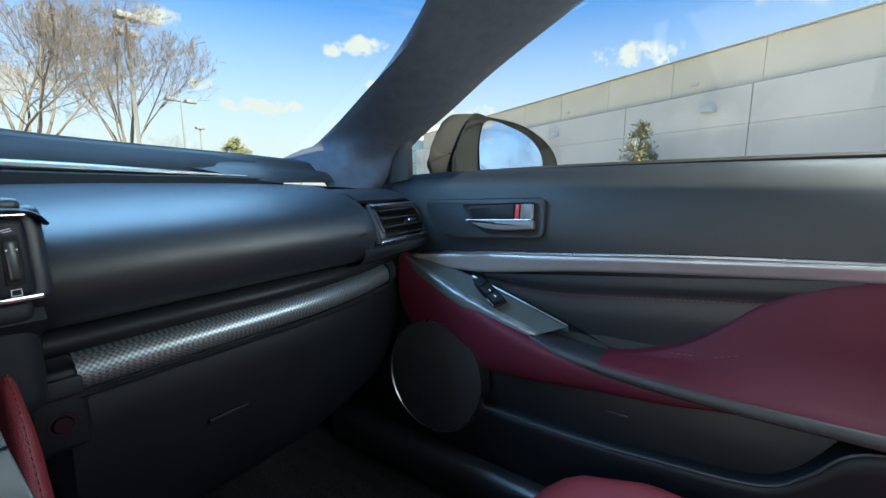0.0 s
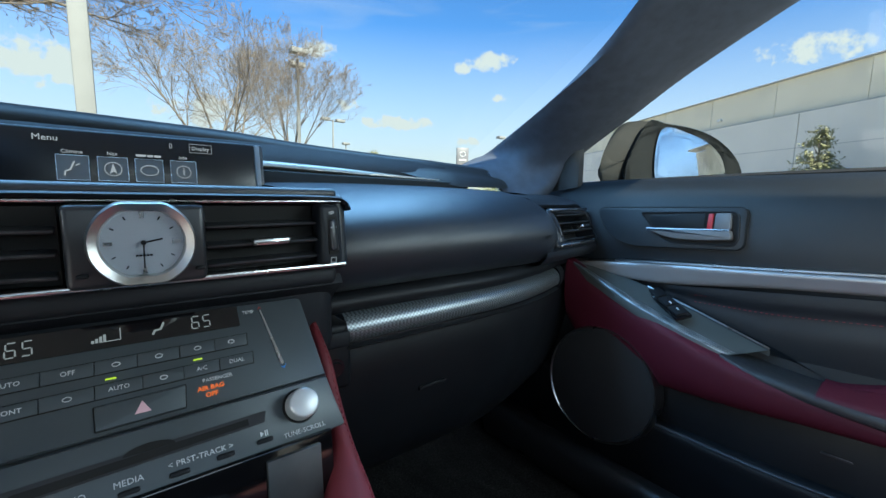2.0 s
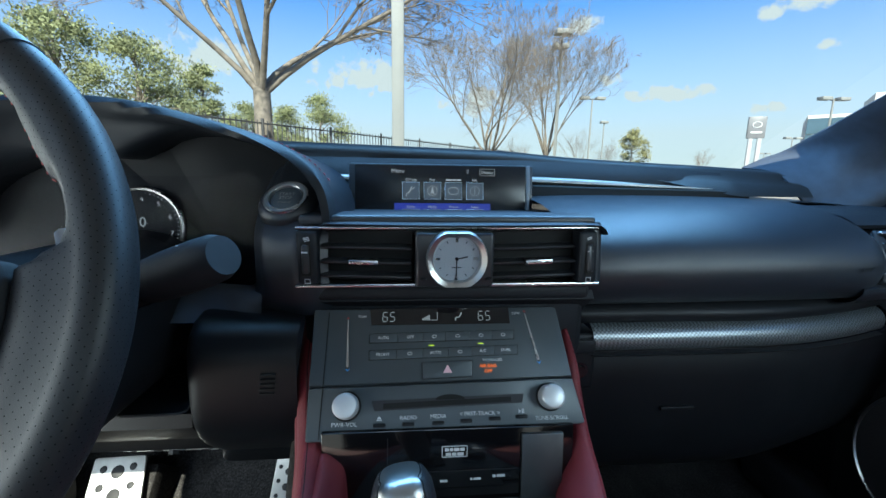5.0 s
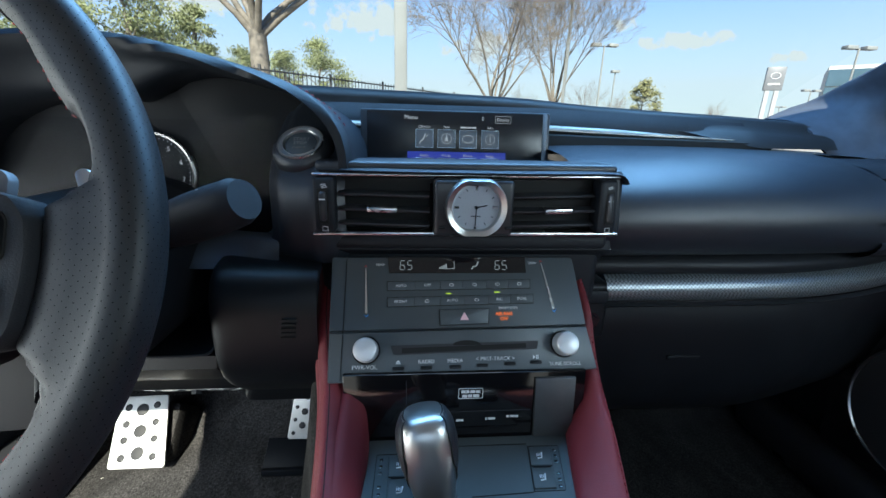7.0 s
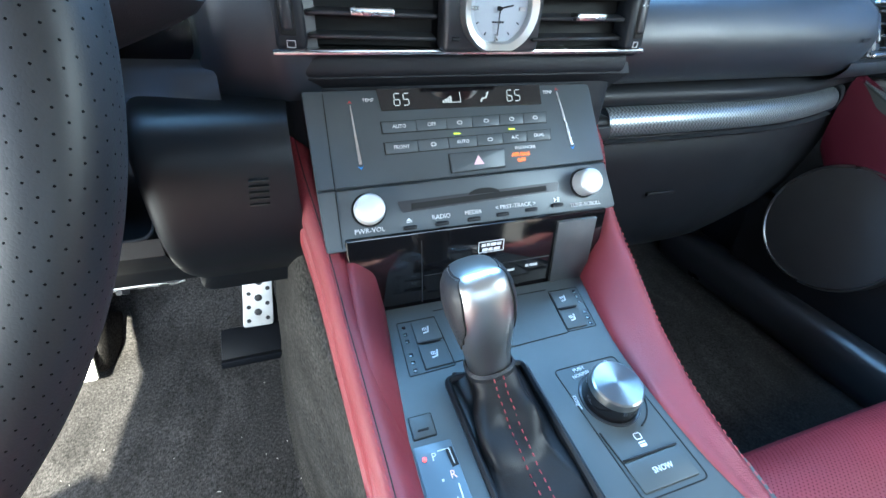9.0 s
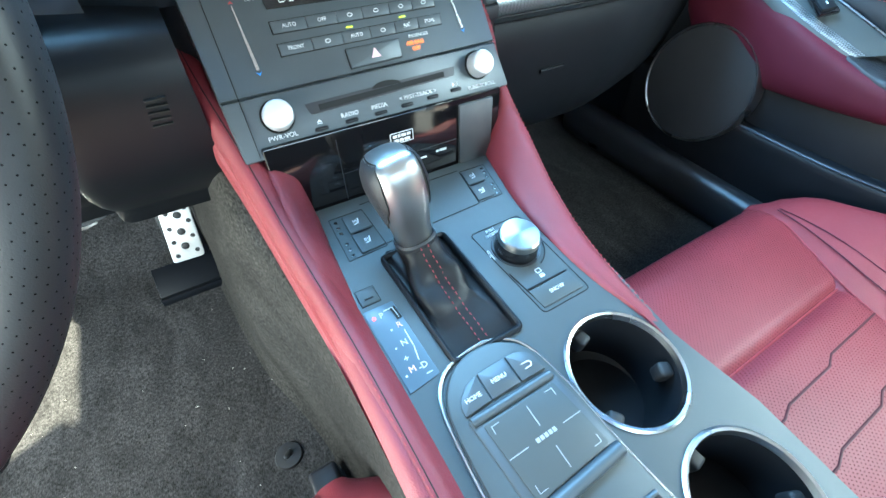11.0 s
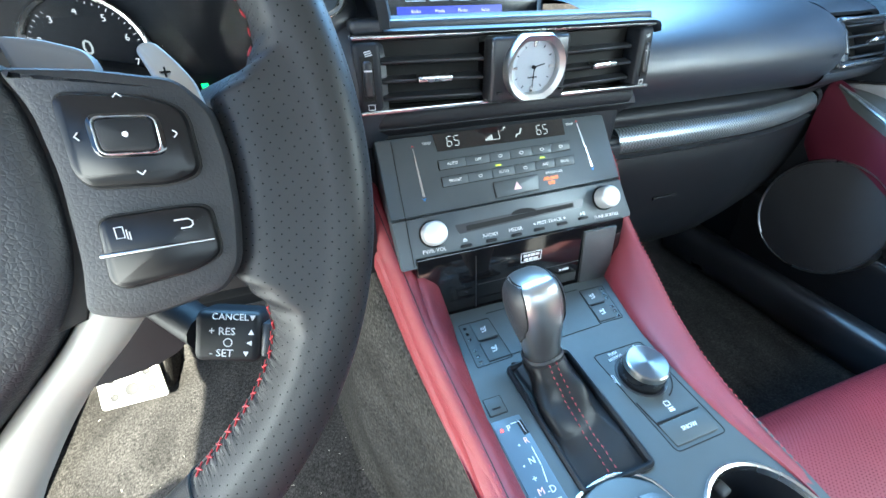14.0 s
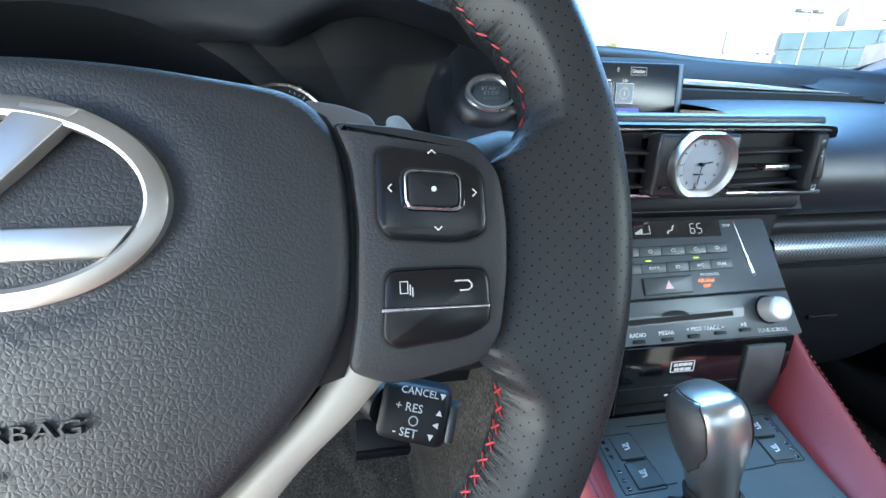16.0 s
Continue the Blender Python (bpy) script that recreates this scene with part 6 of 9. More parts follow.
# red padded sides
pad_l = thing("console_side_pad", "padded red leather console side with two dark seams", "side pad", "console side pads")
path = [(0.1535, 0.075, 0.787), (0.1510, 0.046, 0.770), (0.1460, 0.000, 0.743), (0.1375, -0.040, 0.706), (0.1335, -0.070, 0.687), (0.1305, -0.100, 0.672), (0.1265, -0.140, 0.659), (0.1215, -0.200, 0.646), (0.1185, -0.260, 0.637), (0.1165, -0.345, 0.626), (0.1150, -0.500, 0.607), (0.1150, -0.620, 0.598)]
sec = []
for x, y, z in path:
    dp = smooth_between(-y, [(-0.08, 0.050), (-0.02, 0.056), (0.05, 0.056), (0.12, 0.044), (0.20, 0.032), (0.30, 0.026), (0.5, 0.026)])   # height of the padded side
    sec.append([(-(x - 0.026), y, z - 0.030), (-(x - 0.010), y, z - 0.004), (-x, y, z), (-(x + 0.005), y, z - 0.0035), (-(x + 0.0085), y, z - 0.012), (-(x + 0.0090), y, z - 0.020),
                (-(x + 0.0088), y, z - 0.0215), (-(x + 0.0112), y, z - 0.025), (-(x + 0.0122), y, z - dp * 0.72), (-(x + 0.0090), y, z - dp), (-(x - 0.004), y, z - dp - 0.003), (-(x - 0.03), y, z - dp - 0.004)])
part("outer_pad", loft(sec, 70, 52), M_RED, pad_l, angle=70)
part("seam", dashes([(-(x + 0.0006), y, z + 0.0006) for x, y, z in path], 0.0034, 0.0020, 0.0006), M_THREADDARK, pad_l, "row of dark stitches")
part("seam_line", tube(spline([(-(x - 0.0016), y, z - 0.0002) for x, y, z in path], 60), 0.0006, 4), M_GAP, pad_l)
roll = [(0.106, -0.045, 0.694), (0.106, -0.075, 0.680), (0.1075, -0.12, 0.661), (0.1085, -0.20, 0.642), (0.1085, -0.30, 0.630), (0.1080, -0.42, 0.614), (0.1080, -0.60, 0.597)]
sec = []
for i, (x, y, z) in enumerate(roll):
    k = 0.55 if i == 0 else 1.0
    t = (0.034 if y > -0.08 else 0.034 - 0.010 * min(1, (-0.08 - y) / 0.25)) * k
    sec.append([(-(x + 0.022), y, z - 0.006), (-(x + 0.014), y, z + 0.002 * k), (-(x + 0.004), y, z - 0.004), (-(x - 0.006 * k), y, z - 0.018 * k), (-(x - 0.009 * k), y, z - t - 0.004), (-(x - 0.006 * k), y, z - t - 0.03), (-(x + 0.02), y, z - t - 0.035)])
part("inner_roll", loft(sec, 50, 24), M_RED, pad_l, angle=70)

pad_r = thing("console_side_pad", "padded red leather console side tapering out beside the passenger seat", "side pad", "console side pads")
sec, crest = [], []
for xc, y, zc, xi in ((0.128, 0.070, 0.795, 0.118), (0.130, 0.036, 0.780, 0.116), (0.1305, 0.000, 0.755, 0.114), (0.1300, -0.020, 0.727, 0.110), (0.1290, -0.045, 0.700, 0.101), (0.1265, -0.088, 0.674, 0.091), (0.1180, -0.143, 0.648, 0.081), (0.1105, -0.194, 0.633, 0.080), (0.1060, -0.240, 0.6255, 0.084), (0.1050, -0.285, 0.6195, 0.094), (0.1050, -0.330, 0.612, 0.100), (0.1050, -0.42, 0.598, 0.101), (0.1050, -0.60, 0.58, 0.101)):
    zp = min(0.622 + 0.1 * (y + 0.25) + 0.001, zc - 0.001)
    if y > -0.03:
        zp = zc - 0.05
    m = (zc - zp)
    sec.append([(xi, y, zp - 0.03), (xi, y, zp), (xi + (xc - xi) * 0.30, y, zp + m * 0.52), (xi + (xc - xi) * 0.70, y, zp + m * 0.92), (xc - 0.001, y, zc), (xc + 0.003, y, zc - 0.003), (xc + 0.006, y, zc - 0.014), (xc + 0.008, y, zc - 0.04), (xc + 0.004, y, zc - 0.075), (xc - 0.01, y, zc - 0.09)])
    crest.append((xc + 0.001, y, zc + 0.0003))
part("outer_pad", loft(sec, 70, 36), M_RED, pad_r, angle=70)
part("seam", dashes(crest[:-3], 0.0034, 0.0020, 0.0006), M_THREADDARK, pad_r, "row of dark stitches")

# carpeted tunnel sides
TUNNEL_LEFT = ((0.72, 0.175, 0.245, 0.60), (0.40, 0.178, 0.236, 0.64), (0.20, 0.178, 0.224, 0.668), (0.08, 0.172, 0.212, 0.672), (0.0, 0.164, 0.200, 0.668), (-0.05, 0.155, 0.184, 0.640), (-0.12, 0.141, 0.164, 0.616), (-0.20, 0.131, 0.150, 0.613), (-0.30, 0.126, 0.143, 0.604), (-0.8, 0.124, 0.140, 0.57))
TUNNEL_RIGHT = ((0.72, 0.165, 0.235, 0.60), (0.40, 0.160, 0.225, 0.62), (0.20, 0.156, 0.214, 0.650), (0.10, 0.150, 0.205, 0.655), (0.0, 0.140, 0.186, 0.640), (-0.05, 0.134, 0.172, 0.615), (-0.12, 0.124, 0.155, 0.570), (-0.25, 0.112, 0.142, 0.54), (-0.40, 0.108, 0.137, 0.53), (-0.8, 0.105, 0.135, 0.52))


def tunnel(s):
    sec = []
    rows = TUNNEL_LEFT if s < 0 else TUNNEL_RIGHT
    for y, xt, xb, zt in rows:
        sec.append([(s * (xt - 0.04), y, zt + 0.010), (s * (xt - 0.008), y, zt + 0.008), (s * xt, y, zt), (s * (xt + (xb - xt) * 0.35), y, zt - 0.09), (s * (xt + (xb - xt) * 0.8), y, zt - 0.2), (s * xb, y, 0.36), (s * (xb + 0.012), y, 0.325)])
    # the right side's carpet has the passenger footwell's shade in its colour
    return tagged(part("tunnel_carpet", loft(sec, 40, 24), M_CARPETSIDE if s < 0 else M_CARPETSHADE), "dark carpet on the side of the tunnel", "carpet", "", "structure")


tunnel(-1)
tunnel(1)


# ---------------------------------------------------------------- gear lever
lever = thing("gear_lever", "silver and black leather gear lever with a stitched boot", "gear lever")
ax0, ax1 = Vector((-0.0350, -0.1480, 0.6390)), Vector((-0.0495, -0.1270, 0.7300))
ax = (ax1 - ax0).normalized()
lx = Vector((1, 0, 0)) - ax * ax.x
lx.normalize()
ly = ax.cross(lx)


def ring_at(h, w, d, sq=2.6, shift=0.0, n=28):
    """A rounded-square ring about the lever's axis at a height, half width w and half depth d."""
    out = []
    for i in range(n):
        a = 2 * math.pi * i / n
        c, s_ = math.cos(a), math.sin(a)
        r = 1 / (abs(c) ** sq + abs(s_) ** sq) ** (1 / sq)
        out.append(ax0 + ax * h + lx * (w * c * r) + ly * (d * s_ * r + shift))
    return out


PROF = ((-0.006, 0.0150, 0.0140), (0.004, 0.0150, 0.0140), (0.016, 0.0152, 0.0142), (0.030, 0.0166, 0.0160), (0.044, 0.0190, 0.0194), (0.058, 0.0214, 0.0224), (0.070, 0.0222, 0.0234), (0.081, 0.0212, 0.0224), (0.0885, 0.0180, 0.0194), (0.0925, 0.0130, 0.0143), (0.0943, 0.0045, 0.0050))


def knob_size(h):
    for (p, w0, d0), (q, w1, d1) in zip(PROF, PROF[1:]):
        if h <= q:
            f = (h - p) / (q - p)
            return w0 + (w1 - w0) * f, d0 + (d1 - d0) * f
    return PROF[-1][1:]


part("knob", loft([ring_at(h, w, d, 2.7) for h, w, d in PROF], 46, 0, True, True), M_LEVER, lever, "satin silver knob and neck", angle=80)
for side in (0, math.pi):
    rows = []
    for i in range(22):
        h = 0.034 + (0.0915 - 0.034) * i / 21
        w, d = knob_size(h)
        hs = smooth_between(h, [(0.034, 0.06), (0.046, 0.52), (0.060, 0.78), (0.080, 0.80), (0.0915, 0.62)])
        row = []
        for k in range(13):
            a = side + hs * (k / 6 - 1) * 1.0
            c, s_ = math.cos(a), math.sin(a)
            r = 1 / (abs(c) ** 2.7 + abs(s_) ** 2.7) ** (1 / 2.7)
            out = 0.0014 * math.sin(math.pi * (k + 0.6) / 13.2) ** 0.3 * math.sin(math.pi * (i + 0.6) / 22.2) ** 0.3
            row.append(ax0 + ax * h + lx * ((w + out) * c * r) + ly * ((d + out) * s_ * r))
        rows.append(row)
    part("leather_cheek", loft(rows, 0, 0), M_LEATHER, lever, "black leather side of the knob", angle=80)
    rim_ = [r_[0] for r_ in rows] + rows[-1] + [r_[-1] for r_ in reversed(rows)] + list(reversed(rows[0]))
    part("cheek_seam", tube(rim_[::2], 0.0006, 4, True), M_GAP, lever)
part("clip_ring", loft([ring_at(h, w, d) for h, w, d in ((0.006, 0.0160, 0.0150), (0.008, 0.0175, 0.0164), (0.014, 0.0177, 0.0166), (0.016, 0.0160, 0.0150))], 0, 0, True), M_LEATHER, lever)
# boot: folds of soft leather from the neck down to its frame
base = [K @ Vector((p[0], p[1], -0.004)) for p in BOOT]
cen = sum(base, Vector()) / len(base)
rows = []
nb = 48
bs = spline(base, nb, True)
tr = ring_at(0.012, 0.0166, 0.0154, 2.6, 0, nb)
off = min(range(nb), key=lambda k: sum((bs[(i + k) % nb] - tr[i]).length for i in range(0, nb, 4)))
rev = min(range(nb), key=lambda k: sum((bs[(k - i) % nb] - tr[i]).length for i in range(0, nb, 4)))
fw = sum((bs[(i + off) % nb] - tr[i]).length for i in range(nb)) < sum((bs[(rev - i) % nb] - tr[i]).length for i in range(nb))
bs = [bs[(i + off) % nb] if fw else bs[(rev - i) % nb] for i in range(nb)]
for j in range(15):
    f = j / 14
    row = []
    g = smooth_between(f, [(0.0, 0.0), (0.15, 0.06), (0.40, 0.26), (0.75, 0.56), (0.92, 0.85), (1.0, 1.0)])
    for i in range(nb):
        p = tr[i].lerp(bs[i], g)
        p.z = tr[i].z + (bs[i].z - tr[i].z) * f
        bulge = math.sin(math.pi * f)
        o = p - ax0.lerp(cen, f)
        o.z = 0
        o = o.normalized() if o.length > 1e-6 else Vector()
        fold = 0.0012 * math.sin(f * 14 + 2.0 * math.sin(i * 0.5)) * bulge * f + 0.0085 * noise.noise((p.x * 50, p.y * 30, f * 2)) * bulge
        row.append(p + o * fold + Vector((0, 0, fold * 0.5)))
    rows.append(row)
part("boot", loft(rows, 0, 0, True), material("boot_leather", (0.008, 0.008, 0.009), 0.44, spec=0.30, bump=0.08, bump_scale=600, bump_kind="GRAIN", scale=25, vary=0.2), lever, "creased black leather boot", angle=80)
part("boot_frame", frame_ring([(p[0], p[1]) for p in rounded([(-0.0680, 0.1145), (-0.0020, 0.1150), (0.0026, 0.0004), (-0.0625, 0.0004)], 0.007)], 0.0045, 0.008, K, 0.0042, 0.0018), M_BLACK, lever, "raised black frame")
for k in (-2, 2):
    q = [rows[j][36] + lx * (k * 0.0017) + Vector((0, -0.0008, 0.0012)) for j in range(0, 15)]
    part("boot_stitch", dashes(q, 0.0030, 0.0020, 0.0005), M_THREADDARK, lever, "row of red stitches")

# ---------------------------------------------------------------- pedals
def dotted_plate(name, label, corners, holes, depth, mat_top, cat="pedal"):
    """A pedal pad through four corners (tl, tr, br, bl), with rubber studs standing in it."""
    tl, tr_, br, bl = [Vector(c) for c in corners]
    ob = thing(name, label, cat)
    m = basis((tl + tr_ + br + bl) / 4, tr_ - tl, tl - bl)
    inv = m.inverted()
    o = [(inv @ p).to_2d() for p in (bl, br, tr_, tl)]
    part("pad", plate(rounded(o, 0.006), depth, m, 0.0015), mat_top, ob, "brushed metal pad")
    for fx, fy, r in holes:
        p = tl.lerp(tr_, fx).lerp(bl.lerp(br, fx), fy)
        part("stud", lathe([(0, 0.0012), (r * 0.8, 0.0012), (r, 0.0004), (r, -0.001)], 16, m @ T(*(inv @ p).to_2d(), 0)), M_RUBBER, ob, "black rubber stud")
    return ob, m


acc_holes = [(0.22, 0.10, 0.0035), (0.55, 0.16, 0.006), (0.84, 0.30, 0.0035), (0.20, 0.37, 0.0035), (0.52, 0.46, 0.006), (0.82, 0.58, 0.0035), (0.20, 0.62, 0.0035), (0.50, 0.73, 0.006), (0.20, 0.88, 0.0035), (0.82, 0.86, 0.0035), (0.82, 0.06, 0.0035)]
acc, am = dotted_plate("accelerator_pedal", "drilled alloy accelerator pedal on a black hinge plate", [(-0.2680, 0.2695, 0.4655), (-0.2240, 0.2690, 0.4640), (-0.2348, 0.2370, 0.3790), (-0.2820, 0.2376, 0.3800)], acc_holes, 0.004, M_PEDAL)
part("arm", box(0.05, 0.02, 0.10, (-0.252, 0.268, 0.420), 0.006, 2, Matrix.Rotation(radians(-20), 3, "X")), M_BLACK, acc)
part("hinge_plate", join(box(0.100, 0.060, 0.008, (-0.270, 0.230, 0.352), 0.002, 2, Matrix.Rotation(radians(32), 3, "X")), box(0.100, 0.008, 0.014, (-0.270, 0.204, 0.340), 0.002, 2)), M_DIALBLACK, acc, "black plastic hinge plate")
foot_holes = [(0.22, 0.16, 0.0060), (0.78, 0.14, 0.0060), (0.22, 0.40, 0.0060), (0.78, 0.38, 0.0060), (0.22, 0.62, 0.0060), (0.78, 0.61, 0.0060), (0.22, 0.86, 0.0060), (0.78, 0.85, 0.0060), (0.5, 0.20, 0.0105), (0.5, 0.50, 0.0105), (0.5, 0.80, 0.0105)]
ft, fm = dotted_plate("foot_rest", "drilled alloy foot rest lit by the sun", [(-0.590, 0.291, 0.4398), (-0.5056, 0.2925, 0.4415), (-0.4860, 0.2122, 0.3513), (-0.581, 0.2122, 0.3512)], foot_holes, 0.004, M_PEDAL, "foot rest")
part("wedge", box(0.10, 0.10, 0.09, (-0.538, 0.295, 0.355), 0.01, 2, Matrix.Rotation(radians(45), 3, "X")), M_CARPET, ft)
brk, bm_ = dotted_plate("brake_pedal", "drilled alloy brake pedal hanging below the dashboard", [(-0.446, 0.140, 0.561), (-0.300, 0.140, 0.559), (-0.322, 0.168, 0.538), (-0.442, 0.168, 0.538)],
                        [(0.15, 0.3, 0.004), (0.38, 0.35, 0.006), (0.62, 0.3, 0.004), (0.85, 0.35, 0.006), (0.25, 0.75, 0.004), (0.5, 0.75, 0.006), (0.75, 0.75, 0.004)], 0.003, M_PEDAL)
part("arm", tube([(-0.37, 0.150, 0.545), (-0.37, 0.19, 0.60), (-0.37, 0.24, 0.70)], 0.010, 8), M_BLACK, brk)

hook = thing("carpet_hook", "round black carpet hook fixed in the floor", "hook")
HK = basis((-0.216, -0.124, 0.3315), (1, 0, 0), (0, 1, 0))
part("disc", lathe([(0, 0.002), (0.010, 0.0022), (0.016, 0.0012), (0.0175, -0.002)], 32, HK), M_RUBBER, hook)
part("clip", moved(box(0.012, 0.006, 0.006, (0, 0, 0.004), 0.002, 2, Matrix.Rotation(0.6, 3, "Z")), HK), M_SATIN, hook)
part("clip_gap", moved(box(0.008, 0.003, 0.002, (0, 0, 0.0072), 0.0005, 1, Matrix.Rotation(0.6, 3, "Z")), HK), M_GAP, hook)


# lint and crumbs on the driver's carpet
rng = random.Random(4)
V_, F_ = [], []
for i in range(48):
    x, y = rng.uniform(-0.60, -0.17), rng.uniform(-0.24, 0.28)
    z, a, l_ = floor_z(x, y) + 0.0012, rng.uniform(0, 6.28), rng.choice((0.0005, 0.0006, 0.0009, 0.0022))
    d, n_ = Vector((math.cos(a), math.sin(a), 0)) * l_, Vector((-math.sin(a), math.cos(a), 0)) * 0.0004
    i0 = len(V_)
    c = Vector((x, y, z))
    V_ += [c - d - n_, c + d - n_, c + d + n_, c - d + n_, c + Vector((0, 0, 0.0006))]
    F_ += [(i0, i0 + 1, i0 + 4), (i0 + 1, i0 + 2, i0 + 4), (i0 + 2, i0 + 3, i0 + 4), (i0 + 3, i0, i0 + 4)]
tagged(mesh_object("lint", V_, F_, M_LINT, smooth=False), "specks of pale lint scattered on the black carpet", "lint", "", "stuff")


# ---------------------------------------------------------------- steering wheel
wheel = thing("steering_wheel", "black leather steering wheel with perforated grips and red stitching", "steering wheel")
W = basis((-0.362, -0.205, 0.875), (1, 0, 0), (0, 0.40, 0.915))
WC, WR, WD = Vector((-0.003, 0.005)), 0.1680, -0.0215


# depth of the grip on its inner side, by angle round the wheel: it thins beside the thumbs, swells above them and reaches in to the switch housing
INNER = [(-75, 0.0160), (-57, 0.0145), (-45, 0.0138), (-36, 0.0126), (-30, 0.0130), (-26, 0.0148), (-22.5, 0.0190), (-20, 0.0262), (-17.5, 0.0318), (-8, 0.0318), (4, 0.0318), (8, 0.0312), (10, 0.0240), (12, 0.0152),
         (14.5, 0.0098), (17, 0.0080), (20, 0.0080), (24, 0.0102), (28, 0.0148), (33, 0.0160), (38, 0.0146), (44, 0.0112), (50, 0.0100), (62, 0.0130), (75, 0.0160)]
R_OUT, R_UP = 0.0192, 0.0196


def inner_depth(a):
    d = (math.degrees(a) + 180) % 360 - 180
    if abs(d) > 90:
        d = 180 - d if d > 0 else -180 - d
    return smooth_between(d, INNER)


def rim_pt(a, b, grow=0.0):
    """A point on the rim: a round the wheel, b round the grip (0 outward, 90 to the driver)."""
    e = inner_depth(a)
    c, s_ = math.cos(b), math.sin(b)
    if c >= 0:
        r, z = R_OUT * c, R_UP * s_ + 0.008 * c       # the outer side leans towards the driver
    else:
        wide = min(1.0, max(0.0, (e - 0.0165) / 0.014))       # the web to the housing keeps its thickness
        k = 2 / (2 + 1.8 * wide)
        r = -e * abs(c) ** k
        z = R_UP * math.copysign(abs(s_) ** (k if wide else 1.0), s_) * (1 - (0.34 - 0.34 * wide) * abs(c) ** 1.5)
    n = Vector((c, s_)) * grow
    return W @ Vector((WC.x + (WR + r + n.x) * math.cos(a), WC.y + (WR + r + n.x) * math.sin(a), WD + z + n.y))


def rim_arc(a0, a1, mat, name, label, n=60, grow=0.0):
    bm = bmesh.new()
    uv, uh = bm.loops.layers.uv.new("grip"), bm.loops.layers.uv.new("holes")
    rows, girth = [], []
    for i in range(n + 1):
        a = radians(a0 + (a1 - a0) * i / n)
        pts = [rim_pt(a, 2 * math.pi * j / 48, grow) for j in range(48)]
        rows.append([bm.verts.new(p) for p in pts])
        g = [0.0]
        for p, q in zip(pts, pts[1:] + pts[:1]):
            g.append(g[-1] + (q - p).length)
        girth.append(g)
    step = radians((a1 - a0) / n) * WR
    for i, (p, q) in enumerate(zip(rows, rows[1:])):
        for j in range(48):
            f = bm.faces.new((p[j], p[(j + 1) % 48], q[(j + 1) % 48], q[j]))
            for lp, (ci, cj) in zip(f.loops, ((i, j), (i, j + 1), (i + 1, j + 1), (i + 1, j))):
                lp[uv].uv = (ci * step, cj * 2 * math.pi / 48 * 0.0265)
                lp[uh].uv = (ci * step, girth[ci][cj])
    return part(name, bm, mat, wheel, label, angle=80)


rim_arc(-52, 50, M_RIMPERF, "grip", "perforated black leather grip", 170)
rim_arc(130, 232, M_RIMPERF, "grip", "perforated black leather grip", 170)
rim_arc(50, 130, M_RIM, "rim_top", "smooth black leather rim", 50, 0.0006)
rim_arc(232, 308, M_RIM, "rim_bottom", "smooth black leather rim", 40, 0.0004)
for a in (50, 130, 232, 308):
    part("rim_seam", tube([rim_pt(radians(a), 2 * math.pi * j / 32, 0.0002) for j in range(32)], 0.0007, 5, True), M_GAP, wheel)


def zigzag(a0, a1, cross):
    """Short stitches along the inner side of the grip; where they cross, two lean towards each other."""
    bm = None
    n = int(abs(a1 - a0) / 2.1)
    for i in range(n):
        a = radians(a0 + (a1 - a0) * (i + 0.5) / n)
        c = radians(166)
        for sgn in ((1, -1) if cross else (1,)):
            w_ = 0.16 if cross else 0.06
            p0 = rim_pt(a - radians(0.62), c - w_ * sgn, 0.0004)
            p1 = rim_pt(a + radians(0.62), c + w_ * sgn, 0.0004)
            t = tube([p0, (p0 + p1) / 2, p1], [0.0003, 0.0005, 0.0003], 5)
            bm = t if bm is None else join_fast(bm, t)
    return bm


for a0, a1, cr in ((12.5, 49, False), (-51, -22, True), (131, 167.5, False), (202, 231, True)):
    part("rim_stitching", zigzag(a0, a1, cr), M_THREADRED, wheel, "row of red thread stitches")
    part("rim_seam_line", tube([rim_pt(radians(a0 + (a1 - a0) * i / 40), radians(168), 0.0001) for i in range(41)], 0.0004, 4), M_GAP, wheel)


def mir(pts, s):
    return pts if s > 0 else [(2 * WC.x - x, y) for x, y in pts]


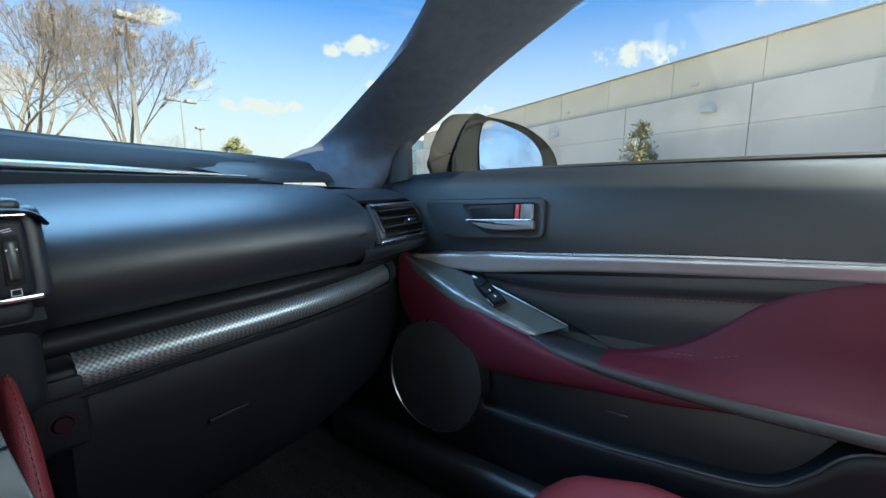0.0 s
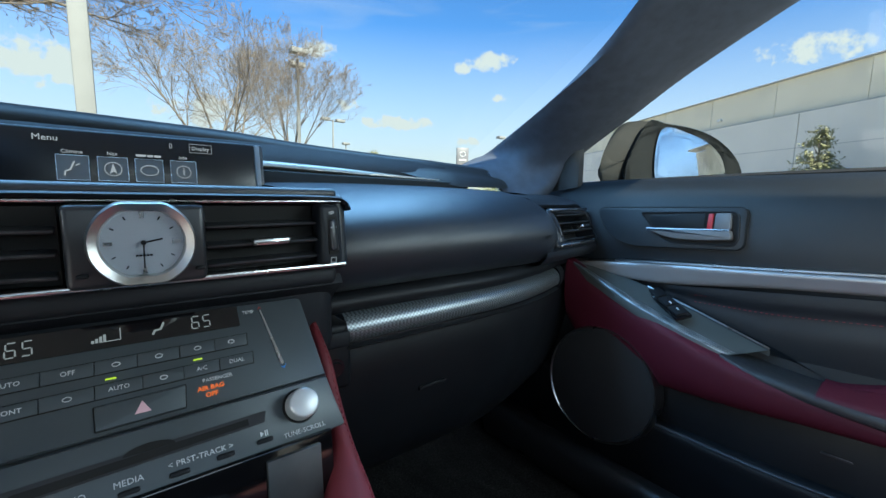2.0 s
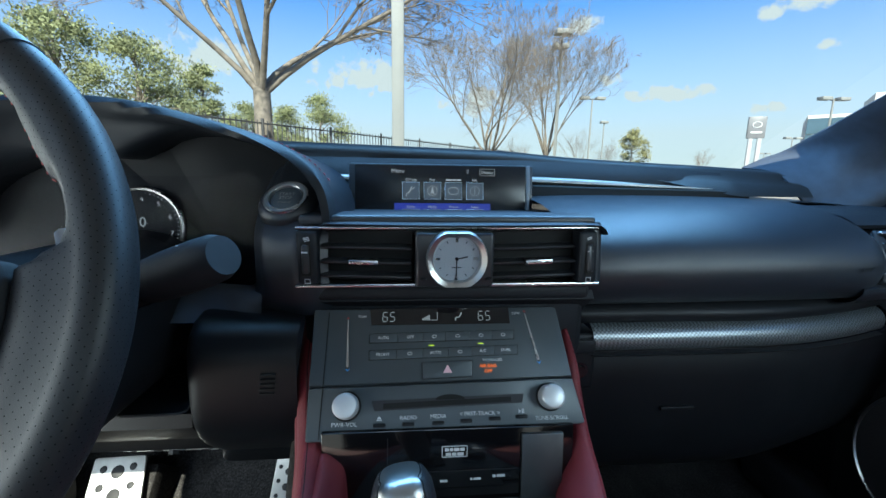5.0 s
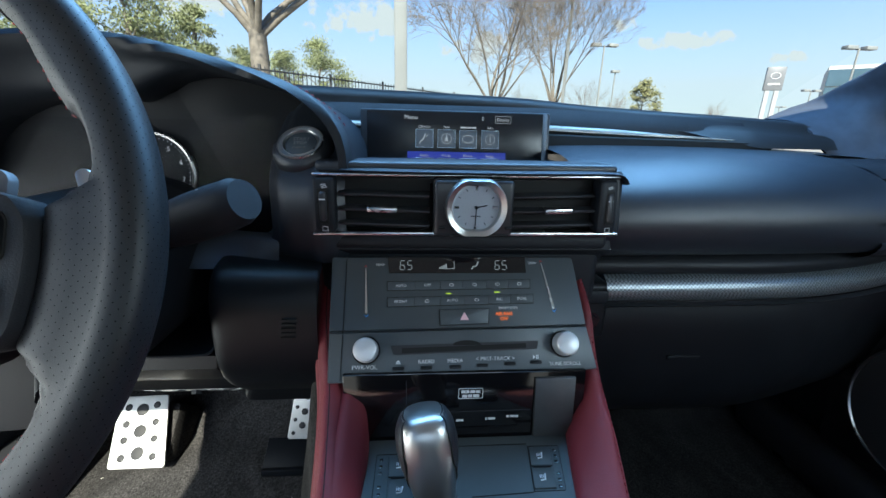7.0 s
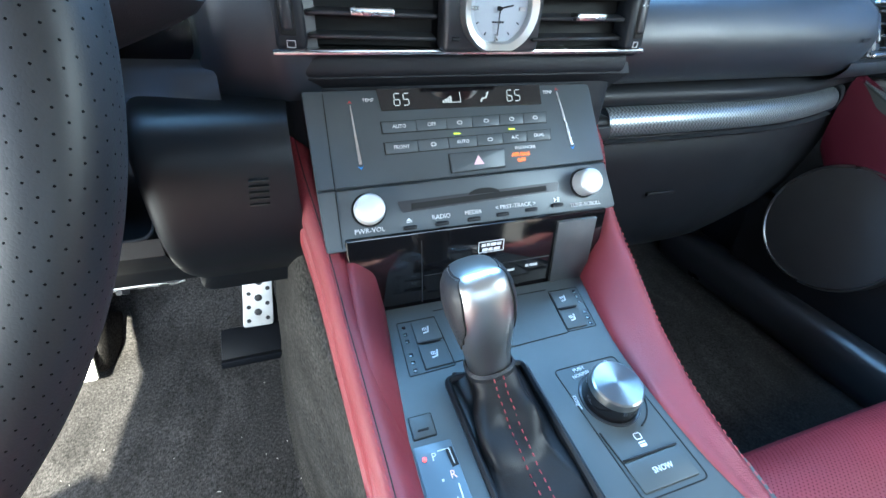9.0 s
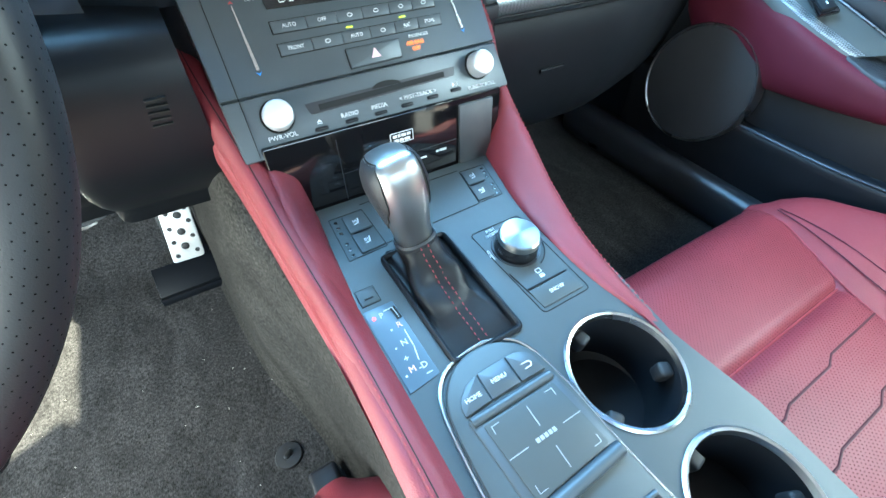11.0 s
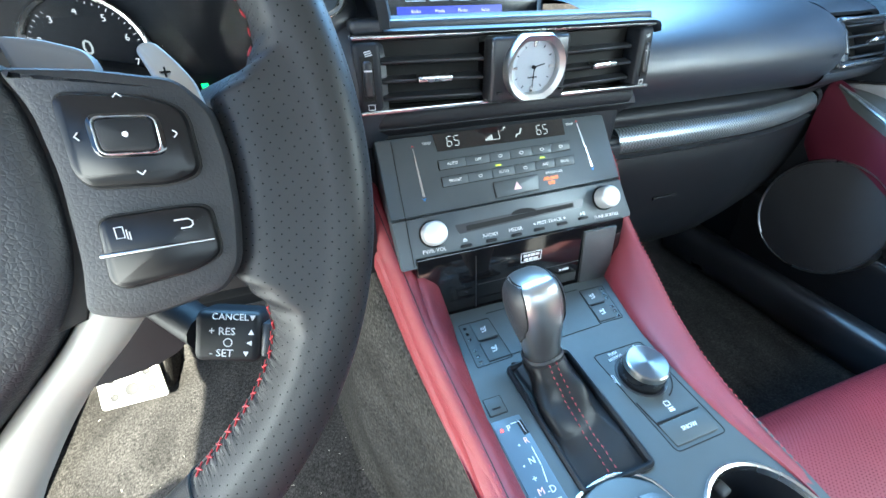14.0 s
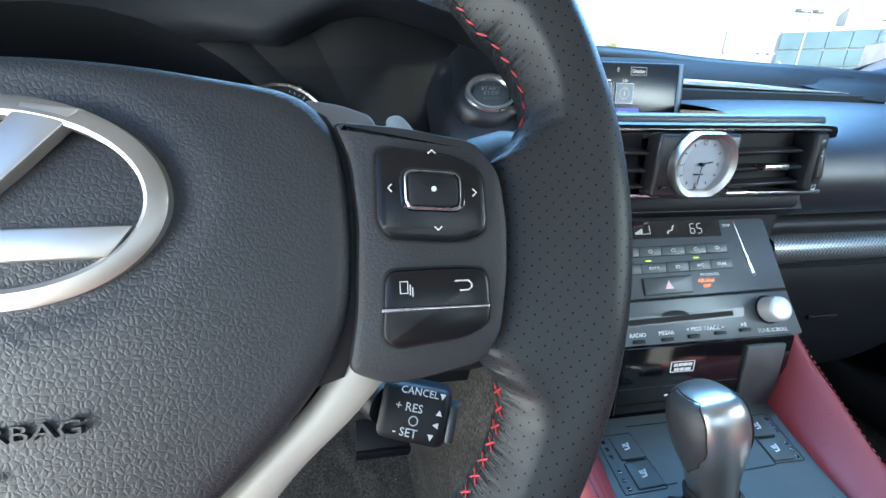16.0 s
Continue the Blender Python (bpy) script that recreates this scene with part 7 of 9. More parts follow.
for s in (1, -1):
    pod = [(0.0825, 0.0360), (0.1050, 0.0340), (0.1270, 0.0295), (0.1345, 0.0190), (0.1362, 0.0040), (0.1355, -0.0120), (0.1325, -0.0310), (0.1260, -0.0395), (0.1100, -0.0425), (0.0975, -0.0440), (0.0850, -0.0390), (0.0880, -0.0225), (0.0893, 0.0040), (0.0877, 0.0230)]
    part("spoke", plate(rounded(mir(pod, s), 0.004, 4), 0.020, W, 0.0035, 0.0015), M_POD, wheel, "black grained spoke housing")
    dark_edge = [(0.0815, 0.0380), (0.0905, 0.0235), (0.0925, 0.0040), (0.0905, -0.0235), (0.0840, -0.0410), (0.0700, -0.0450), (0.0700, 0.0440)]
    part("spoke_gap", plate(mir(dark_edge, s), 0.012, W, 0.001, -0.0025), M_GAP, wheel)
    # lower pale spoke
    rows = []
    for (xa, ya), (xb, yb), z in (((0.0835, -0.0350), (0.0965, -0.0435), -0.003), ((0.0720, -0.0500), (0.0850, -0.0560), -0.0045), ((0.0510, -0.0700), (0.0665, -0.0735), -0.008), ((0.0330, -0.0900), (0.0490, -0.0960), -0.012), ((0.0200, -0.1150), (0.0330, -0.1220), -0.018), ((0.0120, -0.158), (0.0240, -0.160), -0.022)):
        pa, pb = mir([(xa, ya), (xb, yb)], s)
        a3, b3 = Vector((*pa, z - 0.005)), Vector((*pb, z - 0.006))
        rows.append([W @ a3, W @ (a3.lerp(b3, 0.15) + Vector((0, 0, 0.004))), W @ (a3.lerp(b3, 0.5) + Vector((0, 0, 0.006))), W @ (a3.lerp(b3, 0.85) + Vector((0, 0, 0.004))), W @ b3, W @ (b3 + Vector((0, 0, -0.012)))])
    part("lower_spoke", thicken(loft(rows, 24, 12), 0.004), M_PALE, wheel, "pale silver lower spoke", angle=60)
    # switches
    k1 = mir([(0.0945, 0.0278), (0.1180, 0.0250), (0.1285, 0.0200), (0.1288, -0.0005), (0.1200, -0.0030), (0.0975, -0.0012), (0.0945, 0.0040)], s)
    part("switch_gap", plate(rounded(k1, 0.005, 4), 0.006, W, 0.0002, 0.0024), M_GAP, wheel)
    cx = sum(p[0] for p in k1) / len(k1)
    cy = sum(p[1] for p in k1) / len(k1)
    sw = part("direction_switch", plate(rounded([(cx + (x - cx) * 0.965, cy + (y - cy) * 0.955) for x, y in k1], 0.005, 4), 0.008, W, 0.0022, 0.0055), M_KEY, wheel, "black four-way switch")
    k2 = mir([(0.1020, 0.0205), (0.1215, 0.0190), (0.1215, 0.0060), (0.1022, 0.0072)], s)
    part("centre_rim", plate(rounded(k2, 0.004, 4), 0.004, W, 0.0008, 0.0058), M_PIANO, sw)
    part("chrome_edge", frame_ring(rounded(mir([(0.1036, 0.0194), (0.1203, 0.0181), (0.1200, 0.0070), (0.1037, 0.0080)], s), 0.003, 4), 0.0007, 0.002, W, 0.0066, 0.0003), M_CHROME, sw, "chrome edge")
    part("centre_key", plate(rounded(mir([(0.1045, 0.0186), (0.1195, 0.0174), (0.1192, 0.0077), (0.1046, 0.0087)], s), 0.0025, 4), 0.004, W, 0.0012, 0.0074), M_BLACK, sw)
    c2 = mir([(0.1120, 0.0132)], s)[0]
    part("dot", lathe([(0, 0.0002), (0.0008, 0.0002), (0.0008, 0)], 12, W @ T(c2[0], c2[1], 0.0075)), M_LEGEND, sw)
    for dx, dy, rot in ((0.0, 0.0112, 0), (0.0010, -0.0112, 180), (-0.0125, 0.0008, 90), (0.0122, -0.0010, -90)):
        part("arrow", tube([W @ T(c2[0] + dx, c2[1] + dy, 0.0059) @ Matrix.Rotation(radians(rot), 4, "Z") @ Vector(p) for p in ((-0.0011, -0.0005, 0), (0, 0.0006, 0), (0.0011, -0.0005, 0))], 0.00022, 4), M_LEGEND, sw)
    k3 = mir([(0.0965, -0.0092), (0.1200, -0.0090), (0.1285, -0.0100), (0.1288, -0.0270), (0.1200, -0.0312), (0.0990, -0.0332), (0.0950, -0.0300)], s)
    part("switch_gap", plate(rounded(k3, 0.004, 4), 0.006, W, 0.0002, 0.0024), M_GAP, wheel)
    cx = sum(p[0] for p in k3) / len(k3)
    cy = sum(p[1] for p in k3) / len(k3)
    sw = part("page_switch", plate(rounded([(cx + (x - cx) * 0.965, cy + (y - cy) * 0.955) for x, y in k3], 0.004, 4), 0.006, W, 0.0016, 0.0045), M_KEY, wheel, "black two-part switch")
    c3 = mir([(0.1117, -0.0212)], s)[0]
    part("chrome_bar", moved(box(0.0318, 0.0010, 0.0016, (c3[0], c3[1], 0.0048), 0.0004, 2, Matrix.Rotation(-0.012 * s, 3, "Z")), W), M_CHROME, sw, "chrome bar")
    c4 = mir([(0.1030, -0.0150), (0.1200, -0.0148)], s)
    part("pages_icon", join(frame_ring(rect(c4[0][0] - 0.0018, c4[0][1] - 0.0016, c4[0][0] + 0.0006, c4[0][1] + 0.0020), 0.0003, 0.0002, W, 0.0048, 0.00005),
                            moved(box(0.0003, 0.0030, 0.0002, (c4[0][0] + 0.0012, c4[0][1] - 0.0006, 0.0047), 0), W), moved(box(0.0003, 0.0026, 0.0002, (c4[0][0] + 0.0019, c4[0][1] - 0.0012, 0.0047), 0), W)), M_LEGEND, sw)
    part("back_icon", tube([W @ Vector((c4[1][0] + p[0], c4[1][1] + p[1], 0.0047)) for p in ((-0.0026, 0.0012), (0.0014, 0.0012), (0.0024, 0.0002), (0.0024, -0.0008), (0.0014, -0.0016), (-0.0012, -0.0016))], 0.00026, 4), M_LEGEND, sw)
    # shift paddle behind the spoke
    pd = mir([(0.1005, 0.0585), (0.1035, 0.0615), (0.1085, 0.0612), (0.1150, 0.0530), (0.1200, 0.0445), (0.1240, 0.0260), (0.1230, 0.0080), (0.1040, 0.0080), (0.1050, 0.0300), (0.1040, 0.0480)], s)
    part("spoke_top_trim", plate(rounded(mir([(0.0700, 0.0548), (0.0830, 0.0528), (0.0940, 0.0490), (0.0965, 0.0450), (0.0960, 0.0300), (0.0740, 0.0340)], s), 0.003, 4), 0.006, W, 0.0015, -0.0310), M_BEZEL, wheel, "grey satin trim over the spoke")
    pdl = part("shift_paddle", plate(rounded(pd, 0.0022, 4), 0.004, W, 0.0012, -0.0650), M_SILVER, wheel, "silver shift paddle")
    lettering("sign", "+" if s > 0 else "-", 0.009, W @ T(mir([(0.1100, 0)], s)[0][0], 0.0480, -0.0645), M_GAP, pdl)

# airbag pad: domed cover
pad_r = [(-0.003, 0.0528), (0.026, 0.0515), (0.054, 0.0476), (0.0735, 0.0432), (0.0835, 0.0320), (0.0872, 0.0150), (0.0877, 0.0000), (0.0858, -0.0225), (0.0765, -0.0425), (0.0600, -0.0610), (0.0400, -0.0790), (0.0220, -0.0900), (-0.003, -0.0935)]
pad_o = pad_r + [(2 * WC.x - x, y) for x, y in pad_r[-2:0:-1]]
pad_o = [(p.x, p.y) for p in spline([Vector((x, y, 0)) for x, y in pad_o], 96, True)]
pcx, pcy = -0.003, -0.012
EMC, EMA, EMB = (0.0012, 0.0118), 0.0408, 0.0272


def pad_height(x, y):
    """The cover's dome, sunk a little round the emblem."""
    k = math.hypot((x - EMC[0]) / (EMA * 1.13), (y - EMC[1]) / (EMB * 1.15))
    dish = 0.0022 if k < 0.97 else 0.0022 * max(0, 1 - (k - 0.97) / 0.14)
    return -dish


bm = bmesh.new()
rows = []
levels = [(1.0, -0.012), (1.0, -0.0030), (0.985, 0.0004), (0.955, 0.0024)] + [(0.955 * (1 - i / 16), None) for i in range(1, 16)]
for k, z in levels:
    row = []
    for x, y in pad_o:
        px, py = pcx + (x - pcx) * k, pcy + (y - pcy) * k
        zz = z if z is not None else 0.0024 + 0.0065 * (1 - (k / 0.955) ** 2) + pad_height(px, py)
        row.append(bm.verts.new(W @ Vector((px, py, zz))))
    rows.append(row)
for p, q in zip(rows, rows[1:]):
    for j in range(96):
        bm.faces.new((p[j], p[(j + 1) % 96], q[(j + 1) % 96], q[j]))
bm.faces.new(rows[-1])
part("airbag_cover", bm, M_PADLEATHER, wheel, "black heavily grained airbag cover", angle=60)
part("column_boss", lathe([(0.085, -0.012), (0.080, -0.04), (0.060, -0.07), (0.055, -0.14)], 40, W @ T(0, -0.01, 0)), M_BLACK, wheel)
lettering("word_airbag", "AIRBAG", 0.0058, W @ T(0.0075, -0.0452, 0.0080) @ Matrix.Rotation(radians(2), 4, "Z") @ Matrix.Diagonal((1.45, 1, 1, 1)), M_POD, wheel, depth=0.0007)
bars("small_mark", [0.0025, 0.003], 0.0020, 0.0006, W @ T(0.0, -0.0560, 0.0078), M_BLACK, wheel)

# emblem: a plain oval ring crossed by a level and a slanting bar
Em = W @ T(EMC[0], EMC[1], 0.0062)
rows = []
bm = bmesh.new()
for k, z in ((1.0, -0.002), (1.0, 0.0014), (0.97, 0.0024), (0.895, 0.0030), (0.865, 0.0022), (0.855, -0.001)):
    rows.append([bm.verts.new(Em @ Vector((EMA * k * math.cos(a) * (1 if k == 1 else 1), (EMB - EMA * (1 - k)) * math.sin(a), z))) for a in (2 * math.pi * i / 72 for i in range(72))])
for p, q in zip(rows, rows[1:]):
    for j in range(72):
        bm.faces.new((p[j], p[(j + 1) % 72], q[(j + 1) % 72], q[j]))
emb = part("emblem", bm, material("satin_emblem", (0.33, 0.315, 0.295), 0.40, metal=0.75, scale=60, vary=0.05), wheel, "silver oval emblem", angle=35)
part("level_bar", plate([(-0.0235, -0.0150), (0.0270, -0.0150), (0.0330, -0.0068), (-0.0150, -0.0068)], 0.004, Em, 0.0010, 0.0028), M_SILVER, emb)
part("slanting_bar", plate([(-0.0235, -0.0150), (-0.0125, -0.0120), (0.0215, 0.0232), (0.0080, 0.0250)], 0.004, Em, 0.0010, 0.0028), M_SILVER, emb)

# ---------------------------------------------------------------- stalks
ws_ = thing("wiper_stalk", "thick black wiper stalk on the steering column", "stalk")
st = [Vector((-0.340, -0.016, 0.817)), Vector((-0.290, -0.036, 0.8365)), Vector((-0.250, -0.052, 0.852)), Vector((-0.228, -0.061, 0.8605)), Vector((-0.198, -0.0735, 0.8722)), Vector((-0.186, -0.0785, 0.877)), Vector((-0.179, -0.0815, 0.8798))]
part("stem", tube(st[:3], [0.011, 0.012, 0.013], 14), M_BLACK, ws_)
part("ring_dial", tube([st[1].lerp(st[2], 0.2), st[1].lerp(st[2], 0.6), st[2]], 0.0168, 24), M_BLACK, ws_)
part("body", tube([st[2], st[2].lerp(st[3], 0.15), st[3], st[4], st[5], st[6]], [0.0172, 0.0186, 0.0196, 0.0192, 0.0182, 0.0150], 28), M_DASHLOW, ws_)
for i in range(12):
    a_ = 2 * math.pi * i / 12
    d_ = (st[2] - st[1]).normalized()
    o_ = (Matrix.Rotation(a_, 3, d_) @ d_.orthogonal().normalized()) * 0.0170
    part("dial_rib", tube([st[1].lerp(st[2], 0.35) + o_, st[1].lerp(st[2], 0.62) + o_, st[1].lerp(st[2], 0.9) + o_], 0.0010, 5), M_BLACK, ws_)
part("stalk_marks", join(box(0.007, 0.001, 0.0006, (-0.212, -0.0760, 0.8856), 0), box(0.005, 0.001, 0.0006, (-0.204, -0.0790, 0.8880), 0)), M_LEGEND, ws_)

cs = thing("cruise_stalk", "short black cruise control stalk with white lettering", "stalk")
CM = basis((-0.2545, -0.179, 0.7815), (1, -0.30, -0.12), (0.05, 0.50, 0.85)) @ Matrix.Scale(0.72, 4)
part("body", moved(box(0.044, 0.036, 0.030, (0.0, 0.0, -0.015), 0.006, 3), CM), M_BLACK, cs)
part("end_button", moved(box(0.006, 0.024, 0.018, (0.0245, -0.002, -0.012), 0.002, 2), CM), M_SATIN, cs)
part("stem", tube([CM @ Vector((-0.02, 0, -0.015)), CM @ Vector((-0.075, 0.015, -0.05))], 0.010, 12), M_BLACK, cs)
for w, x, y, sz in (("CANCEL", 0.002, 0.0140, 0.0062), ("+ RES", -0.003, 0.0040, 0.0072), ("- SET", -0.003, -0.0110, 0.0072)):
    lettering("stalk_word", w, sz, CM @ T(x, y, 0.0003), M_LEGEND, cs)
for x, y, a in ((0.0160, 0.0040, 0), (0.0150, -0.0035, 90), (0.0130, -0.0110, 180), (0.0165, 0.0140, 180)):
    part("stalk_arrow", plate([(-0.0018, -0.0016), (0.0018, -0.0016), (0, 0.002)], 0.0003, CM @ T(x, y, 0.0003) @ Matrix.Rotation(radians(a), 4, "Z")), M_LEGEND, cs)
part("speed_icon", frame_ring(circle(0.001, -0.0035, 0.0030, 20), 0.0006, 0.0003, CM, 0.0003, 0.0001), M_LEGEND, cs)
part("column_cowl", loft([[Vector((x, y, z)) for x, z in ((-0.30, 0.85), (-0.285, 0.80), (-0.285, 0.75), (-0.31, 0.72), (-0.37, 0.71), (-0.43, 0.72), (-0.45, 0.77), (-0.44, 0.84), (-0.37, 0.87))] for y in (-0.115, -0.05, 0.06, 0.12)], 12, 36, True, True), M_BLACK, dash, "black steering column cover")

# ---------------------------------------------------------------- instrument cluster
clus = thing("instrument_cluster", "dark instrument cluster with a round lit dial behind glass", "instrument cluster")
G = basis((-0.356, 0.118, 0.872), (1, 0, 0), (0, 0.12, 1))
bm = bmesh.new()
bm.faces.new([bm.verts.new(v) for v in [Vector((r_[0].x, 0.1265, r_[0].z)) for r_ in hood_rows[2:-2:2]] + [Vector((-0.56, 0.1265, 0.75)), Vector((-0.20, 0.1265, 0.75))]])
bmesh.ops.triangulate(bm, faces=bm.faces[:])
part("back_plate", thicken(bm, 0.006), M_DIALBLACK, clus, "dark back of the gauges")
part("dial_face", lathe([(0, 0.001), (0.043, 0.001), (0.043, -0.002)], 56, G), M_DIALBLACK, clus)
part("dial_ring", lathe([(0.048, -0.001), (0.048, 0.004), (0.0465, 0.0055), (0.044, 0.004), (0.043, 0.0)], 64, G), M_ALU, clus, "silver dial ring")
for i in range(9):
    a = radians(225 - i * 33.75)
    lettering("dial_number", str(i), 0.0075, G @ T(0.0335 * math.cos(a), 0.0335 * math.sin(a), 0.0015), M_WHITE, clus)
    for j in range(5 if i < 8 else 1):
        b_ = a - radians(j * 33.75 / 5)
        part("dial_tick", moved(box(0.0030 if j == 0 else 0.0018, 0.0006, 0.0003, (0.0405, 0, 0.0014), 0), G @ Matrix.Rotation(b_, 4, "Z")), M_WHITE, clus)
lettering("speed_digit", "0", 0.017, G @ T(0, 0.006, 0.0015), M_DIGIT, clus)
lettering("word_mph", "MPH", 0.0045, G @ T(0, -0.006, 0.0015), M_WHITE, clus)
lettering("gear_digit", "P", 0.010, G @ T(0, -0.018, 0.0015), M_DIGIT, clus)
part("dial_line", moved(box(0.062, 0.0004, 0.0003, (0, -0.0105, 0.0014), 0), G), M_LEGEND, clus)
part("green_lamp", moved(box(0.006, 0.004, 0.0003, (0.080, -0.030, 0.0), 0), G), glow("green_lamp", (0.05, 0.9, 0.2), 0.4), clus, "lit green lamp")
LENS = [(-0.19, 0.028), (0.04, 0.028), (0.06, 0.030), (0.08, 0.035), (0.10, 0.042), (0.13, 0.0535), (0.162, 0.066)]      # the right end sweeps forward
gl = [[G @ Vector((x, y, smooth_between(x, LENS) + 1.3 * y * y * smooth_between(x, [(0.08, 0.0), (0.12, 1.0)]))) for y in (-0.060, -0.030, 0.0, 0.030, 0.058)] for x in (-0.19, -0.10, 0.0, 0.06, 0.08, 0.10, 0.115, 0.13, 0.145, 0.158)]
cgl = part("cluster_glass", loft(gl, 16, 12), M_CLUSTERGLASS, clus, "curved clear lens")
cgl.visible_shadow = False
low = [[G @ Vector((x, y, z)) for y, z in ((-0.060, smooth_between(x, LENS) + 0.003), (-0.066, smooth_between(x, LENS) + 0.012), (-0.074, max(0.060, smooth_between(x, LENS) + 0.016)), (-0.095, max(0.085, smooth_between(x, LENS) + 0.010)))] for x in (-0.19, -0.05, 0.06, 0.10, 0.13, 0.150, 0.162)]
part("lower_bezel", loft(low, 20, 10), M_SATIN, clus, "grey lower bezel")


# ---------------------------------------------------------------- doors
def door_base(s, label):
    d = thing("door_1" if s > 0 else "door_2", label, "car door", "", "structure")
    prof = [(0.765, 0.915), (0.752, 0.934), (0.738, 0.936), (0.722, 0.922), (0.708, 0.895), (0.700, 0.860), (0.697, 0.825), (0.702, 0.79), (0.713, 0.75), (0.716, 0.70), (0.706, 0.65), (0.690, 0.60), (0.684, 0.53), (0.690, 0.44), (0.705, 0.36), (0.72, 0.31)]
    sec = []
    for y, lift, out in ((0.30, -0.020, 0.012), (0.19, -0.013, 0.006), (0.10, -0.006, 0.0), (0.0, -0.003, 0.0), (-0.15, 0.0, 0.0), (-0.4, 0.003, 0.0), (-0.7, 0.003, 0.0), (-1.05, 0.0, 0.0)):
        sec.append([(s * (x + out), y, z + (lift if z > 0.8 else 0)) for x, z in prof])
    part("panel", thicken(loft(sec, 40, 50), 0.02), M_DOORVINYL, d, "black soft grained door panel", angle=70)
    return d


door = door_base(1, "black and red door panel with silver trim and speaker")

# silver trim band
sec = []
for y, zt, zb in ((0.118, 0.772, 0.764), (0.07, 0.779, 0.754), (0.0, 0.786, 0.754), (-0.065, 0.792, 0.757), (-0.19, 0.801, 0.774), (-0.30, 0.810, 0.785), (-0.40, 0.817, 0.793), (-0.53, 0.825, 0.802), (-0.75, 0.832, 0.812), (-1.0, 0.834, 0.816)):
    sec.append([(0.712, y, zt + 0.002), (0.6945, y, zt), (0.6900, y, zt - 0.004), (0.6935, y, (zt + zb) / 2), (0.6990, y, zb + 0.002), (0.712, y, zb)])
part("silver_trim", loft(sec, 60, 16), material("satin_silver_trim", (0.34, 0.34, 0.355), 0.42, metal=0.5, scale=20, vary=0.05), door, "satin silver trim band", angle=60)
sec = [[(0.6995, y, zt + 0.0035), (0.6925, y, zt + 0.003), (0.6910, y, zt), (0.6990, y, zt - 0.001)] for y, zt in ((0.118, 0.773), (0.0, 0.787), (-0.19, 0.802), (-0.40, 0.818), (-0.75, 0.833), (-1.0, 0.835))]
part("bright_edge", loft(sec, 40, 6), M_RING, door, "bright upper edge")

# inset: dark padded field with lines of red stitching
def inset_top(y):
    return 0.754 + (-0.05 - y) * 0.105


sec = []
for y in (-0.055, -0.10, -0.18, -0.28, -0.38, -0.46, -0.52):
    zt = inset_top(y) - 0.002
    f = min(1, (-0.055 - y) / 0.10)
    sec.append([(0.6985, y, zt + 0.003), (0.6992, y, zt - 0.010 * (0.3 + f)), (0.7040, y, zt - 0.020 * (0.4 + f)), (0.7030, y, zt - 0.040 * f - 0.016), (0.7090, y, zt - 0.075 * f - 0.020), (0.7110, y, 0.685 - 0.02 * f), (0.7020, y, 0.664 if y < -0.2 else 0.70)])
part("inset_panel", loft(sec, 40, 24), M_DOORVINYL, door, "dark padded inset")
for dz in (0.016, 0.030):
    part("inset_stitch", dashes([(0.7005 if dz < 0.02 else 0.7010, y, inset_top(y) - dz * (0.6 + 0.4 * min(1, (-0.06 - y) / 0.1))) for y in (-0.10, -0.2, -0.3, -0.4, -0.49)], 0.004, 0.0025, 0.0006), M_THREADDARK, door, "line of dark red stitches")

# switch plate that slopes down to the arm rest
inn = [(0.662, 0.098, 0.772), (0.655, 0.05, 0.752), (0.651, -0.02, 0.722), (0.655, -0.09, 0.696), (0.662, -0.161, 0.673)]
outr = [(0.690, 0.112, 0.770), (0.700, 0.06, 0.766), (0.699, -0.028, 0.746), (0.697, -0.118, 0.718), (0.695, -0.203, 0.690)]
rows = []
for f, dz in ((0.0, -0.012), (0.0, 0.0), (0.12, 0.0025), (0.55, 0.001), (1.0, 0.0), (1.0, -0.01)):
    rows.append([Vector(a).lerp(b, f) + Vector((0, 0, dz)) for a, b in zip(inn, outr)])
part("switch_plate", loft(rows, 0, 30), M_CONSOLE, door, "grey metal-look switch plate", angle=50)
rows = [[Vector(a).lerp(b, f) + Vector((0, 0, dz)) for a, b in zip(inn, outr)] for f, dz in ((0.015, 0.0022), (0.06, 0.0046), (0.22, 0.0040), (0.25, 0.0025))]
part("woven_edge", loft(rows, 8, 40), M_WEAVE, door, "woven silver edge strip")
part("bright_line", tube(spline([Vector(a).lerp(b, 0.985) + Vector((-0.001, 0, 0.002)) for a, b in zip(inn, outr)][2:], 24), 0.0014, 6), M_RING, door, "bright line beside the switches")
SWM = basis((0.686, -0.066, 0.7225), (-0.05, -0.085, -0.032), (1, -0.2, 0.42))
if SWM.to_3x3().col[2].z < 0:
    SWM = basis((0.686, -0.066, 0.7225), (0.05, 0.085, 0.032), (1, -0.2, 0.42))
part("switch_bezel", moved(box(0.086, 0.026, 0.006, (0, 0, 0.007), 0.002), SWM), M_PIANO, door)
for i in (-1, 0, 1):
    part("window_switch", moved(box(0.024, 0.019, 0.006, (i * 0.026, 0, 0.0108), 0.002), SWM), M_BLACK, door)
for i in (0, 1):
    part("switch_mark", moved(box(0.006, 0.002, 0.0004, (-i * 0.018 + (0.026), 0, 0.0140), 0), SWM), M_LEGEND, door)

